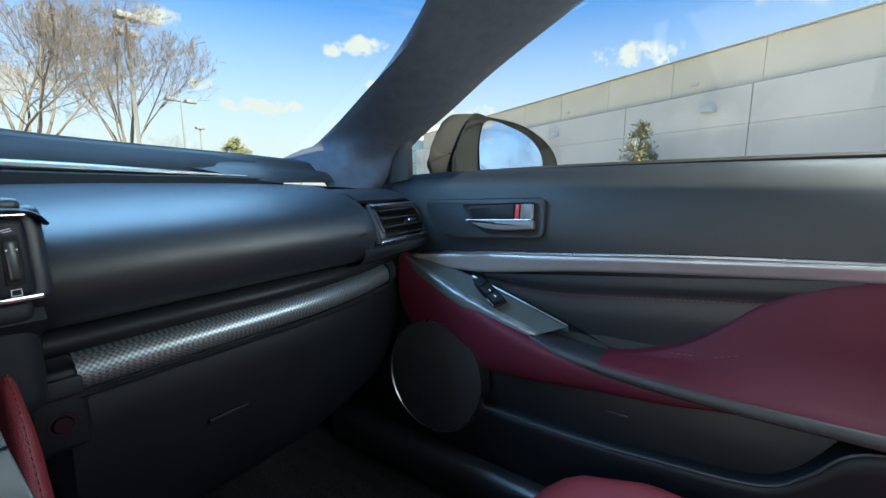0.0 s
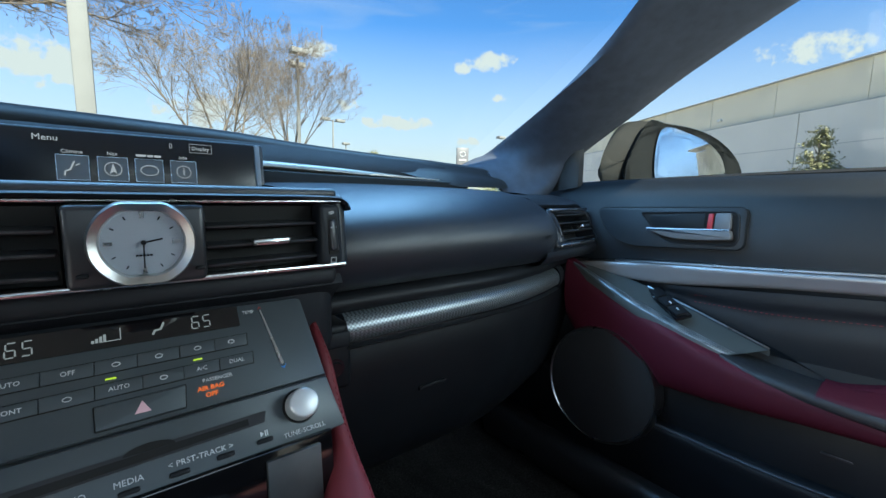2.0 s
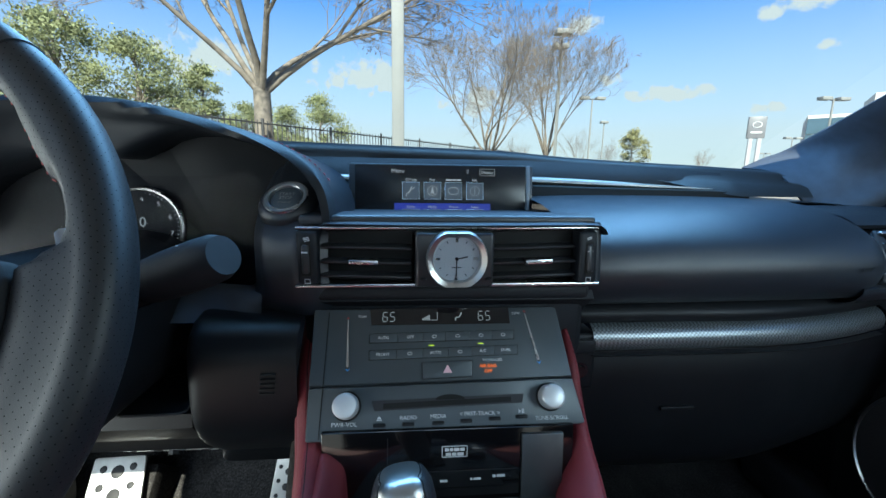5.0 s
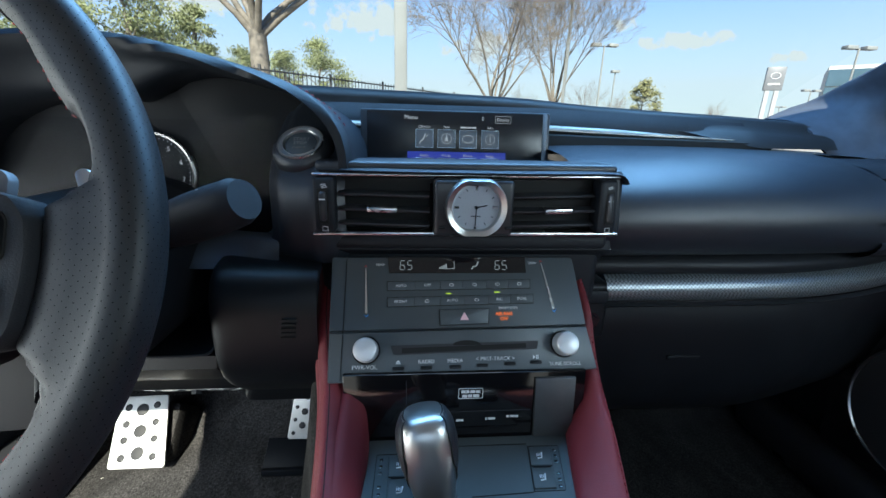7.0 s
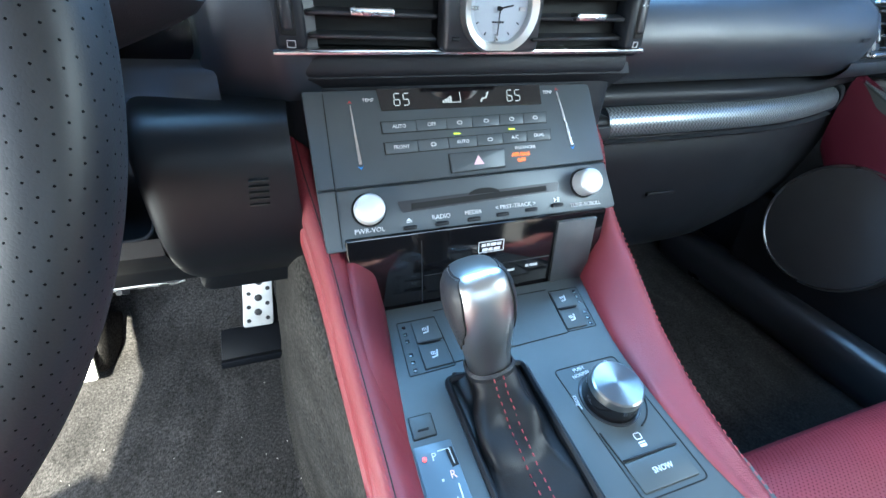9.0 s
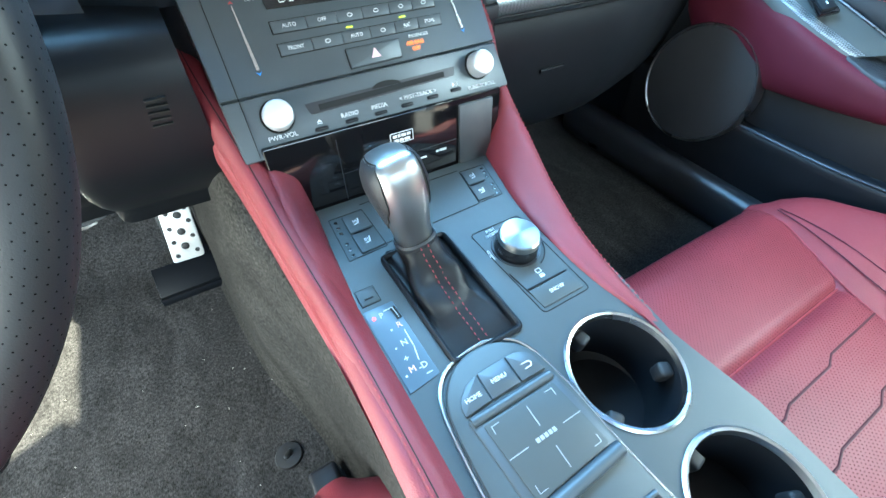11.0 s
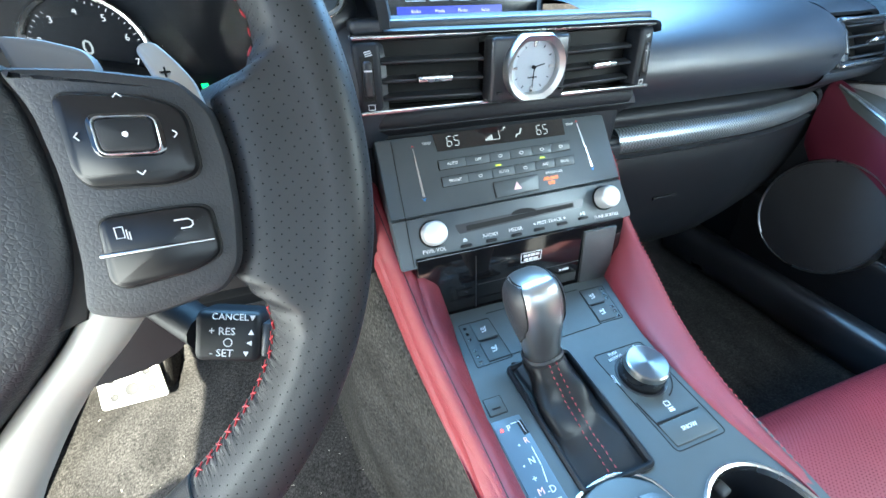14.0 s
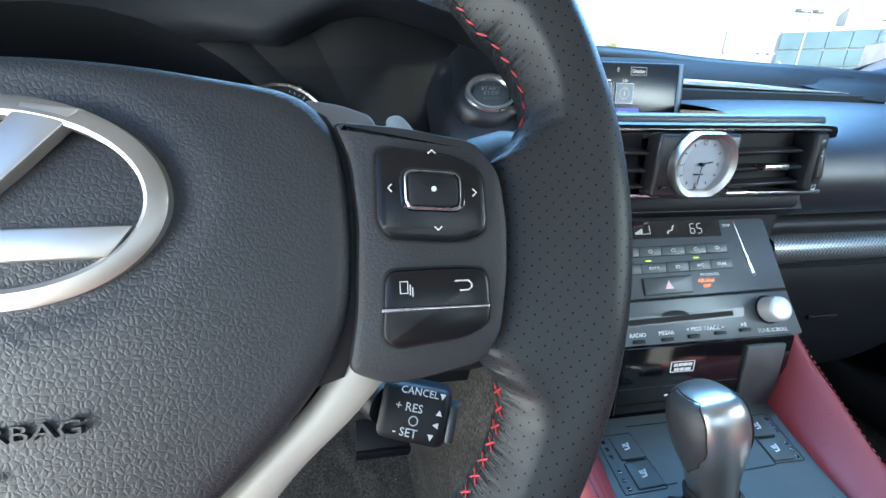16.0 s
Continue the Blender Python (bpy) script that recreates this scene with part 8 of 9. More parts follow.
# arm rest: black edge roll
edge = [(0.655, -0.155, 0.672), (0.648, -0.20, 0.664), (0.643, -0.29, 0.657), (0.640, -0.417, 0.654), (0.640, -0.54, 0.655), (0.640, -0.75, 0.655), (0.645, -1.0, 0.655)]
sec = []
for i, (x, y, z) in enumerate(edge):
    k = 0.6 if i == 0 else 1
    sec.append([(x + 0.062, y, z + 0.004), (x + 0.030, y, z + 0.007), (x + 0.010 * k, y, z + 0.006), (x, y, z), (x + 0.003, y, z - 0.012 * k), (x + 0.03, y, z - 0.018 * k)])
part("arm_rest_edge", loft(sec, 50, 18), M_LEATHER, door, "black leather arm rest edge")
# red field sweeping up behind the arm rest
sec = []
for y, zt, xt in ((-0.262, 0.6665, 0.694), (-0.285, 0.668, 0.696), (-0.35, 0.691, 0.701), (-0.394, 0.724, 0.703), (-0.437, 0.764, 0.703), (-0.50, 0.800, 0.702), (-0.60, 0.812, 0.701), (-0.80, 0.818, 0.701), (-1.0, 0.820, 0.701)):
    x0, z0 = 0.6445, 0.6625
    f = min(1, max(0.02, (zt - 0.664) / 0.12))
    sec.append([(x0, y, z0 - 0.004), (x0 + 0.004, y, z0 + 0.001), (x0 + 0.020, y, z0 + 0.004 + 0.008 * f), (x0 + 0.040, y, z0 + 0.006 + 0.035 * f), (xt - 0.012, y, z0 + (zt - z0) * 0.62), (xt - 0.006, y, z0 + (zt - z0) * 0.92), (xt, y, zt), (xt + 0.010, y, zt + 0.001)])
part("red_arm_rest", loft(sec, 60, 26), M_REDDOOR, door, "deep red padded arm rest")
part("arm_rest_stitch", dashes([(0.690, -0.345, 0.684), (0.688, -0.385, 0.688), (0.685, -0.42, 0.700)], 0.004, 0.0025, 0.0006), M_THREADDARK, door)
# red lower band
sec = []
for y, zt, zb, b in ((0.112, 0.778, 0.660, 0.658), (0.085, 0.766, 0.630, 0.656), (0.05, 0.748, 0.606, 0.654), (0.0, 0.722, 0.594, 0.652), (-0.07, 0.699, 0.594, 0.646), (-0.16, 0.670, 0.600, 0.642), (-0.25, 0.656, 0.609, 0.644), (-0.34, 0.646, 0.617, 0.648), (-0.42, 0.642, 0.630, 0.655)):
    sec.append([(b + 0.022, y, zt + 0.004), (b + 0.004, y, zt - 0.002), (b, y, zt - (zt - zb) * 0.30), (b + 0.004, y, zt - (zt - zb) * 0.7), (b + 0.018, y, zb + 0.003), (b + 0.040, y, zb)])
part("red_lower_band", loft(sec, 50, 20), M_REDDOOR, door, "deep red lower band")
# hard lower skin behind the pocket
sec = [[(x - 0.004, y, z) for x, z in ((0.715, 0.690), (0.704, 0.650), (0.689, 0.605), (0.683, 0.555), (0.6835, 0.50), (0.688, 0.44), (0.702, 0.36))] for y in (0.14, 0.0, -0.15, -0.4, -0.7, -1.0)]
part("lower_skin", loft(sec, 16, 16), M_BLACK, door, "hard black lower door skin")
# lower panel with pocket
sec = []
for y, zt in ((0.16, 0.56), (0.0, 0.545), (-0.074, 0.530), (-0.217, 0.530), (-0.334, 0.538), (-0.45, 0.552), (-0.493, 0.584), (-0.525, 0.622), (-0.58, 0.633), (-0.75, 0.635), (-1.0, 0.635)):
    sec.append([(0.690, y, zt + 0.004), (0.668, y, zt + 0.002), (0.660, y, zt - 0.003), (0.659, y, zt - 0.010), (0.662, y, zt - 0.06), (0.672, y, 0.42), (0.69, y, 0.34)])
part("door_pocket", loft(sec, 60, 24), M_BLACK, door, "black lower panel with pocket", angle=60)
edge = [(0.6605, y, z) for y, z in ((-0.074, 0.530), (-0.217, 0.530), (-0.334, 0.538), (-0.45, 0.552), (-0.493, 0.584), (-0.525, 0.622), (-0.58, 0.633), (-0.75, 0.635))]
part("pocket_edge", tube(spline(edge, 60), 0.0022, 6), M_SATIN, door, "grey pocket edge")
part("panel_mark", box(0.002, 0.03, 0.003, (0.6795, -0.285, 0.578), 0.0008), M_SATIN, door)
# speaker
SP = basis((0.650, 0.021, 0.566), (0, -1, 0), (0.10, 0, 1))
if SP.to_3x3().col[2].x > 0:
    SP = basis((0.650, 0.021, 0.566), (0, 1, 0), (0.10, 0, 1))
spk = part("speaker", lathe([(0, 0.010), (0.06, 0.0095), (0.0975, 0.006), (0.099, -0.02)], 64, SP), material("speaker_mesh", (0.012, 0.012, 0.014), 0.65, bump=0.8, bump_scale=1500, scale=30), door, "black round speaker grille")
part("speaker_ring", lathe([(0.0975, 0.0055), (0.0990, 0.0085), (0.1008, 0.0085), (0.1022, 0.004), (0.1025, -0.02)], 72, SP), M_RING, spk, "silver speaker ring", angle=30)
# handle recess
HP = basis((0.6945, -0.035, 0.855), (0, -1, 0), (0.16, 0, 1))


def on_door(pts):
    """Heights and places along the door, as the handle plate's own coordinates."""
    return [(-(y + 0.035), z - 0.855) for y, z in pts]


ol = on_door([(0.079, 0.880), (-0.158, 0.889), (-0.160, 0.825), (0.010, 0.814), (0.052, 0.833)])
part("handle_plate", plate(rounded(ol, [0.022, 0.012, 0.014, 0.03, 0.04], 8), 0.01, HP, 0.0022, 0.0022), M_DOORVINYL, door, "black plate round the door handle")
part("plate_gap", frame_ring(rounded(ol, [0.022, 0.012, 0.014, 0.03, 0.04], 8), 0.0014, 0.003, HP, 0.0027, 0.0003), M_GAP, door)
ol2 = on_door([(-0.004, 0.874), (-0.149, 0.882), (-0.154, 0.829), (-0.050, 0.825)])
ol2 = rounded(ol2, [0.008, 0.012, 0.016, 0.022], 7)
part("handle_recess", plate(ol2, 0.004, HP, 0, 0.0028), M_GAP, door)
part("recess_rim", frame_ring(ol2, 0.0022, 0.003, HP, 0.0046, 0.0008), M_DASHLOW, door)
cup = rounded(on_door([(-0.020, 0.870), (-0.106, 0.877), (-0.107, 0.848), (-0.034, 0.845)]), [0.006, 0.004, 0.004, 0.014], 5)
part("recess_cup", plate(cup, 0.003, HP, 0.001, 0.0042), M_BLACK, door)
grip = rounded(on_door([(-0.023, 0.8465), (-0.143, 0.8525), (-0.147, 0.838), (-0.100, 0.8330), (-0.056, 0.8330)]), [0.002, 0.003, 0.006, 0.02, 0.02], 5)
part("door_handle", plate(grip, 0.010, HP, 0.003, 0.0125), M_BEZEL, door, "dark satin door handle")
lip = [HP @ Vector((x, y, 0.0125)) for x, y in on_door([(-0.024, 0.8460), (-0.060, 0.8478), (-0.105, 0.8502), (-0.142, 0.8522)])]
part("handle_lip", tube(lip, 0.0014, 8), M_RING, door, "silver upper edge of the handle")
part("lock_tab", plate(rounded(on_door([(-0.120, 0.877), (-0.140, 0.878), (-0.142, 0.853), (-0.120, 0.852)]), 0.004, 5), 0.006, HP, 0.0016, 0.0085), M_BEZEL, door, "grey lock tab")
part("lock_flag", plate(on_door([(-0.1105, 0.876), (-0.1168, 0.876), (-0.1172, 0.851), (-0.1105, 0.851)]), 0.004, HP, 0.0006, 0.0062), material("lock_red", (0.50, 0.02, 0.03), 0.4, rough_vary=0), door, "red lock flag")

# window: seal, glass and the black corner post
sl = [(0.742, 0.150, 0.9235), (0.742, 0.0, 0.9300), (0.742, -0.185, 0.9365), (0.742, -0.40, 0.9405), (0.742, -0.60, 0.942), (0.742, -1.0, 0.938)]
tagged(part("window_seal", tube(spline(sl, 40), 0.0042, 6), M_RUBBER), "thin black rubber window seal", "seal", "", "structure")
gw = part("side_window", loft([[(0.748, 0.150, 0.93), (0.745, 0.135, 0.99)], [(0.750, 0.0, 0.93), (0.735, 0.0, 1.08)], [(0.750, -0.25, 0.93), (0.70, -0.25, 1.22)], [(0.750, -0.6, 0.93), (0.66, -0.6, 1.27)], [(0.750, -1.0, 0.93), (0.67, -1.0, 1.25)]], 0, 0), M_GLASS)
gw.visible_shadow = False
tagged(gw, "clear side window", "window", "", "structure")
post = [[(0.722, 0.215, 0.905), (0.722, 0.150, 0.915), (0.728, 0.144, 0.918), (0.736, 0.143, 0.92)], [(0.722, 0.205, 0.945), (0.722, 0.150, 0.955), (0.728, 0.144, 0.957), (0.736, 0.143, 0.957)], [(0.722, 0.190, 0.985), (0.722, 0.150, 0.992), (0.728, 0.145, 0.993), (0.736, 0.143, 0.993)]]
tagged(part("corner_post", thicken(loft(post, 6, 8), 0.006), M_RUBBER), "black triangular corner post at the window", "trim", "", "structure")

# driver's door stands open on the other side
dd = door_base(-1, "plain black driver door panel standing open")
gw2 = part("side_window", loft([[(-0.748, 0.150, 0.93), (-0.745, 0.135, 0.99)], [(-0.750, 0.0, 0.93), (-0.735, 0.0, 1.08)], [(-0.750, -0.25, 0.93), (-0.67, -0.25, 1.22)], [(-0.750, -0.6, 0.93), (-0.60, -0.6, 1.25)], [(-0.750, -1.0, 0.93), (-0.59, -1.0, 1.24)]], 0, 0), M_GLASS)
for ob in (dd.children[0], gw2):
    ob.data.transform(Matrix.Translation((-0.76, 0.30, 0)) @ Matrix.Rotation(radians(-62), 4, "Z") @ Matrix.Translation((0.74, -0.30, 0)))
gw2.visible_shadow = False
tagged(gw2, "clear side window", "window", "", "structure")
# unseen pillars, their slant chosen to cut the sun patch on the floor
for s in (1, -1):
    pil = [[(s * 0.73, -0.67, 0.93), (s * 0.60, -0.94, 1.25)], [(s * 0.71, -0.68, 0.93), (s * 0.57, -0.95, 1.24)], [(s * 0.71, -1.05, 0.93), (s * 0.57, -1.05, 1.24)], [(s * 0.74, -1.05, 0.93), (s * 0.60, -1.05, 1.25)]]
    tagged(part("pillar_rear", thicken(loft(pil), 0.01), M_PILLAR, smooth=False), "unseen dark pillar behind the door, leaning to trim the sunlight", "pillar", "", "structure")

# ---------------------------------------------------------------- outside mirror
mirror = thing("door_mirror", "dusty grey door mirror outside the window", "door mirror")
mo = [(0.100, 0.930), (0.062, 1.046), (0.020, 1.048), (-0.045, 1.036), (-0.090, 1.008), (-0.112, 0.972), (-0.108, 0.935), (-0.06, 0.905), (0.03, 0.895)]
rows = []
cy_, cz_ = -0.005, 0.975
for k, sh in ((0.02, 0.10), (0.45, 0.098), (0.80, 0.085), (0.97, 0.058), (1.0, 0.025), (0.99, 0.0)):
    rows.append([Vector((0.845 - (p[0]) * 0.25, cy_ + (p[0] - cy_) * k + sh, cz_ + (p[1] - cz_) * k)) for p in mo])
part("housing", loft(rows, 20, 40, True), M_CARPAINT, mirror, "dusty metallic grey housing", angle=80)
mi = [(0.030, 0.928), (0.028, 1.034), (-0.035, 1.026), (-0.075, 1.000), (-0.090, 0.966), (-0.086, 0.925), (-0.03, 0.905)]
mm = basis((0.842, -0.028, 0.972), (0.235, -0.95, 0), (0, 0.05, 1))
if mm.to_3x3().col[2].y > 0:
    mm = basis((0.842, -0.028, 0.972), (-0.235, 0.95, 0), (0, 0.05, 1))
sg = 1 if mm.to_3x3().col[0].y < 0 else -1
mo2 = [((cy_ - 0.023 - p[0]) * sg * 1.0, p[1] - 0.972) for p in mo]
part("mirror_frame", plate([(p.x, p.y) for p in spline([Vector((x, y, 0)) for x, y in mo2], 48, True)], 0.02, mm, 0.006, 0.0), M_CARPAINT, mirror)
mi2 = [((-0.028 - p[0]) * sg, p[1] - 0.972) for p in mi]
part("mirror_glass", plate([(p.x, p.y) for p in spline([Vector((x, y, 0)) for x, y in mi2], 48, True)], 0.002, mm, 0.0005, 0.0035), M_MIRROR, mirror, "clear mirror glass")
part("stem", tube([(0.88, 0.10, 0.93), (0.82, 0.13, 0.915), (0.76, 0.15, 0.905)], 0.02, 12), M_CARPAINT, mirror)

# turn the mirror's face to the rear quarter, keeping its outline as seen from the seats
M_EYE, M_OLD, M_C = Vector((0.084, -0.39, 1.0)), Vector((-0.97, -0.24, 0.0)), Vector((0.842, -0.028, 0.972))
M_NEW, M_C2 = Vector((-0.36, -0.925, 0.12)).normalized(), Vector((0.945, 0.020, 0.970))
for ob in mirror.children_recursive:
    if ob.name.startswith("stem"):
        continue
    for v in ob.data.vertices:
        back = max(0.0, -(v.co - M_C).dot(M_OLD)) if ob.name.startswith("housing") else -0.004 * ob.name.startswith("mirror_glass")
        r = v.co - M_EYE
        v.co = M_EYE + r * ((M_C2 - M_NEW * back * 1.2 - M_EYE).dot(M_NEW) / r.dot(M_NEW))


# ---------------------------------------------------------------- outside things
M_BARK = material("pale_bark", (0.15, 0.132, 0.112), 0.9, scale=6, vary=0.3, bump=0.8, bump_scale=50)
M_TWIG = material("twig", (0.17, 0.145, 0.125), 0.9, scale=3, vary=0.25)
M_NEEDLE = material("pine_needles", (0.185, 0.205, 0.100), 0.75, scale=0.8, vary=0.5)
M_LEAF = material("evergreen_leaf", (0.175, 0.175, 0.085), 0.6, scale=1.2, vary=0.5)
M_POLE = material("white_pole_paint", (0.19, 0.20, 0.20), 0.5, scale=3, vary=0.06)
M_FENCE = material("black_fence_paint", (0.03, 0.03, 0.032), 0.5, scale=5)


def bare_tree(name, base, height, spread, seed, label, trunk_r, fork_h, depth=7, twigs=True, limbs=6, upright=0.5):
    rng = random.Random(seed)
    ob = thing(name, label, "tree")
    bx, by, bz = base
    tv, tf, wv, wf = [], [], [], []

    def segment(V_, F_, p, q, r0, r1, n):
        d = (q - p).normalized()
        a = d.orthogonal().normalized()
        b = d.cross(a)
        i0 = len(V_)
        for c, r in ((p, r0), (q, r1)):
            for k in range(n):
                an = 2 * math.pi * k / n
                V_.append(c + a * math.cos(an) * r + b * math.sin(an) * r)
        for k in range(n):
            F_.append((i0 + k, i0 + (k + 1) % n, i0 + n + (k + 1) % n, i0 + n + k))

    def grow(p, d, length, r, level):
        """A long, gently bending branch that tapers, with side branches along its outer part."""
        n_seg = 7 if level < 3 else 5
        r_end = max(0.004, r * 0.30)
        bend = Vector((rng.gauss(0, 1), rng.gauss(0, 1), rng.gauss(0, 0.4))) * 0.05
        for i in range(n_seg):
            wig = Vector((rng.gauss(0, 1), rng.gauss(0, 1), rng.gauss(0, 1))) * (0.05 + 0.02 * level)
            d = (d + bend + wig + Vector((0, 0, 0.035 * upright))).normalized()
            q = p + d * (length / n_seg)
            r0, r1 = r + (r_end - r) * i / n_seg, r + (r_end - r) * (i + 1) / n_seg
            if r0 > 0.03:
                segment(tv, tf, p, q, r0, r1, 7)
            else:
                segment(wv, wf, p, q, r0, r1, 3)
            if level < depth and (i >= 2 or (level > 1 and i >= 1)):
                for _ in range(2 if level < 3 and i % 2 else 1):
                    side = d.orthogonal().normalized()
                    side.rotate(Matrix.Rotation(rng.uniform(0, 2 * math.pi), 3, d))
                    nd = (d + side * rng.uniform(0.45, 0.85) + Vector((0, 0, 0.10 * upright))).normalized()
                    left = 1 - (i + 1) / n_seg
                    grow(q, nd, length * (0.28 + 0.42 * left) * rng.uniform(0.8, 1.2), max(0.0055, r1 * rng.uniform(0.50, 0.70)), level + 1)
            p = q

    p = Vector(base)
    top = p + Vector((0, 0, fork_h))
    for i in range(4):
        segment(tv, tf, p.lerp(top, i / 4), p.lerp(top, (i + 1) / 4), trunk_r * (1.15 - 0.06 * i), trunk_r * (1.09 - 0.06 * i), 12)
    for i in range(limbs):
        a = 2 * math.pi * (i + rng.uniform(-0.3, 0.3)) / limbs
        lean = rng.uniform(0.35, 0.95) * spread
        d = Vector((math.cos(a) * lean, math.sin(a) * lean, 1.0)).normalized()
        grow(top - Vector((0, 0, 0.25 * rng.random())), d, (height - fork_h) * rng.uniform(0.68, 0.92), trunk_r * rng.uniform(0.30, 0.46), 1)
    mesh_object("trunk", tv, tf, M_BARK, ob, "pale grey-brown trunk and limbs")
    mesh_object("twigs", wv, wf, M_TWIG, ob, "fine bare twigs")
    return ob


def leafy_tree(name, base, height, width, seed, label, mat, leaf=0.18, count=2600, trunk=True, shape="round", start=0.25):
    """A tapered trunk with limbs, and a crown of many small leaf tufts gathered in clumps with gaps between."""
    rng = random.Random(seed)
    ob = thing(name, label, "tree")
    b = Vector(base)
    top = b + Vector((0, 0, height))
    if trunk:
        bm = tube([b, b.lerp(top, 0.4) + Vector((rng.uniform(-0.2, 0.2), 0, 0)), b.lerp(top, 0.95)], [height * 0.022, height * 0.015, height * 0.004], 8)
        part("trunk", bm, M_BARK, ob)
    clumps = []
    for i in range(46):
        f = rng.random() ** 0.8
        z = start + (1 - start) * f
        prof = math.sin(math.pi * min(1, 0.18 + 0.82 * f)) ** 0.7 if shape == "round" else (1 - f) ** 0.7 + 0.12
        a, r = rng.uniform(0, 2 * math.pi), width * 0.5 * prof * math.sqrt(rng.uniform(0.15, 1))
        clumps.append((b + Vector((math.cos(a) * r, math.sin(a) * r, z * height)), width * rng.uniform(0.09, 0.17)))
        if trunk and i % 2 == 0:
            c = clumps[-1][0]
            clb = tube([b + Vector((0, 0, max(start * 0.8, z - 0.12) * height)), (b + Vector((0, 0, z * height))).lerp(c, 0.6), c], [height * 0.006, height * 0.004, height * 0.002], 5)
            part("limb", clb, M_BARK, ob)
    V_, F_ = [], []
    for i in range(count):
        c, r = clumps[rng.randrange(len(clumps))]
        d = Vector((rng.gauss(0, 1), rng.gauss(0, 1), rng.gauss(0, 0.62)))
        p = c + d * r * 0.55
        for _ in range(2):
            a = Vector((rng.gauss(0, 1), rng.gauss(0, 1), rng.gauss(0, 1))).normalized()
            n_ = a.orthogonal().normalized()
            s_ = leaf * rng.uniform(0.5, 1.2)
            i0 = len(V_)
            V_ += [p - a * s_ * 0.5, p + n_ * s_ * 0.16, p + a * s_ * 0.5, p - n_ * s_ * 0.16]
            F_.append((i0, i0 + 1, i0 + 2, i0 + 3))
    mesh_object("crown", V_, F_, mat, ob, smooth=False)
    return ob


bare_tree("bare_tree", (-4.05, 11.75, 0.0), 9.5, 1.15, 5, "large bare winter tree with spreading pale limbs", 0.24, 3.1, 6, limbs=7)
bare_tree("bare_tree", (3.75, 19.5, 0.0), 8.0, 1.25, 12, "round-crowned bare winter tree behind the fence", 0.16, 1.7, 5, limbs=10, upright=0.6)
bare_tree("bare_tree", (9.1, 27.0, 0.0), 10.0, 0.55, 21, "tall slim bare winter tree", 0.16, 2.0, 5, limbs=9, upright=1.2)
for i, (az, dist, h_) in enumerate(((14.5, 60, 5.2), (22.5, 62, 6.0), (26.0, 66, 5.2), (36.5, 85, 4.6), (47.5, 95, 4.2))):
    bare_tree("far_bare_tree", (dist * math.sin(radians(az)), dist * math.cos(radians(az)), 0), h_ * 1.1, 0.6, 40 + i, "small bare tree far across the car park", 0.12, 1.2, 3, limbs=7, upright=0.8)
for az, dist, h_, w_, sd in ((-31.0, 32, 8.6, 7.0, 1), (-25.0, 36, 8.0, 4.6, 2), (-15.6, 44, 6.6, 5.0, 3), (-11.6, 42, 7.6, 5.6, 4), (-20.5, 48, 7.2, 5.0, 8), (-37.5, 34, 9.5, 7.0, 5), (-45.0, 32, 9.0, 7.0, 6)):
    leafy_tree("pine_tree", (dist * math.sin(radians(az)), dist * math.cos(radians(az)), 0), h_, w_, sd, "green pine tree beyond the fence", M_NEEDLE, 0.24, 7000, start=0.22)
for az, dist, h_, w_, sd in ((29.1, 48, 5.3, 3.6, 11), (-7.2, 50, 3.6, 2.2, 13), (-5.6, 52, 3.2, 1.6, 14)):
    leafy_tree("evergreen_bush", (dist * math.sin(radians(az)), dist * math.cos(radians(az)), 0), h_, w_, sd, "rounded yellow-green evergreen bush across the car park", M_LEAF, 0.34, 2200, start=0.15)
leafy_tree("young_tree", tuple(Vector((20, 3.05, 0)) * 1.18), 3.9, 1.9, 17, "slim young tree with yellow-green leaves by the wall", M_LEAF, 0.20, 1500, start=0.3, shape="cone")
leafy_tree("hedge_bush", (17.5, 17.0, 0), 2.0, 3.0, 19, "low dark shrub by the wall", M_NEEDLE, 0.2, 900, trunk=False, start=0.1)


def lamp_post(x, y, h_, heads, label, r=0.09, pair=False, turn=0.0):
    ob = thing("street_lamp", label, "street lamp", "car park lamps")
    part("pole", tube([(x, y, 0), (x, y, h_ * 0.5), (x, y, h_)], [r, r * 0.92, r * 0.85], 4 if r > 0.1 else 10), M_POLE, ob, smooth=r < 0.1)
    for i in range(heads):
        off = (i - (heads - 1) / 2) * 2
        dx, dy = math.cos(turn) * off * 0.85, math.sin(turn) * off * 0.85
        part("arm", tube([(x, y, h_ - 0.15), (x + dx * 0.4, y + dy * 0.4, h_ - 0.1)], 0.05, 6), M_FENCE, ob)
        hd = part("lamp_head", box(0.95, 0.62, 0.28, (x + dx, y + dy, h_ + (0.15 if not pair else 0.0) - 0.28 * i * (0 if pair else 1)), 0.03, 2), M_POLE, ob, "white box-shaped lamp head")
    return ob


tall = thing("light_pole", "square white pole standing beyond the bonnet", "pole")
part("pole", box(0.235, 0.235, 10.0, (-0.252, 8.05, 5.0), 0.02), M_POLE, tall)
lamp_post(9.06, 25.2, 8.75, 2, "white car park lamp with two box heads", 0.11, turn=1.3)
lamp_post(18.9, 42.6, 8.6, 2, "white car park lamp with two box heads", 0.10, True)
lamp_post(24.6, 51.5, 7.2, 1, "white car park lamp far off", 0.09)
lamp_post(37.0, 34.2, 7.7, 2, "white car park lamp with two level heads", 0.09, True, 0.0)
lamp_post(57.0, 58.0, 6.6, 2, "white car park lamp far off", 0.09, True)
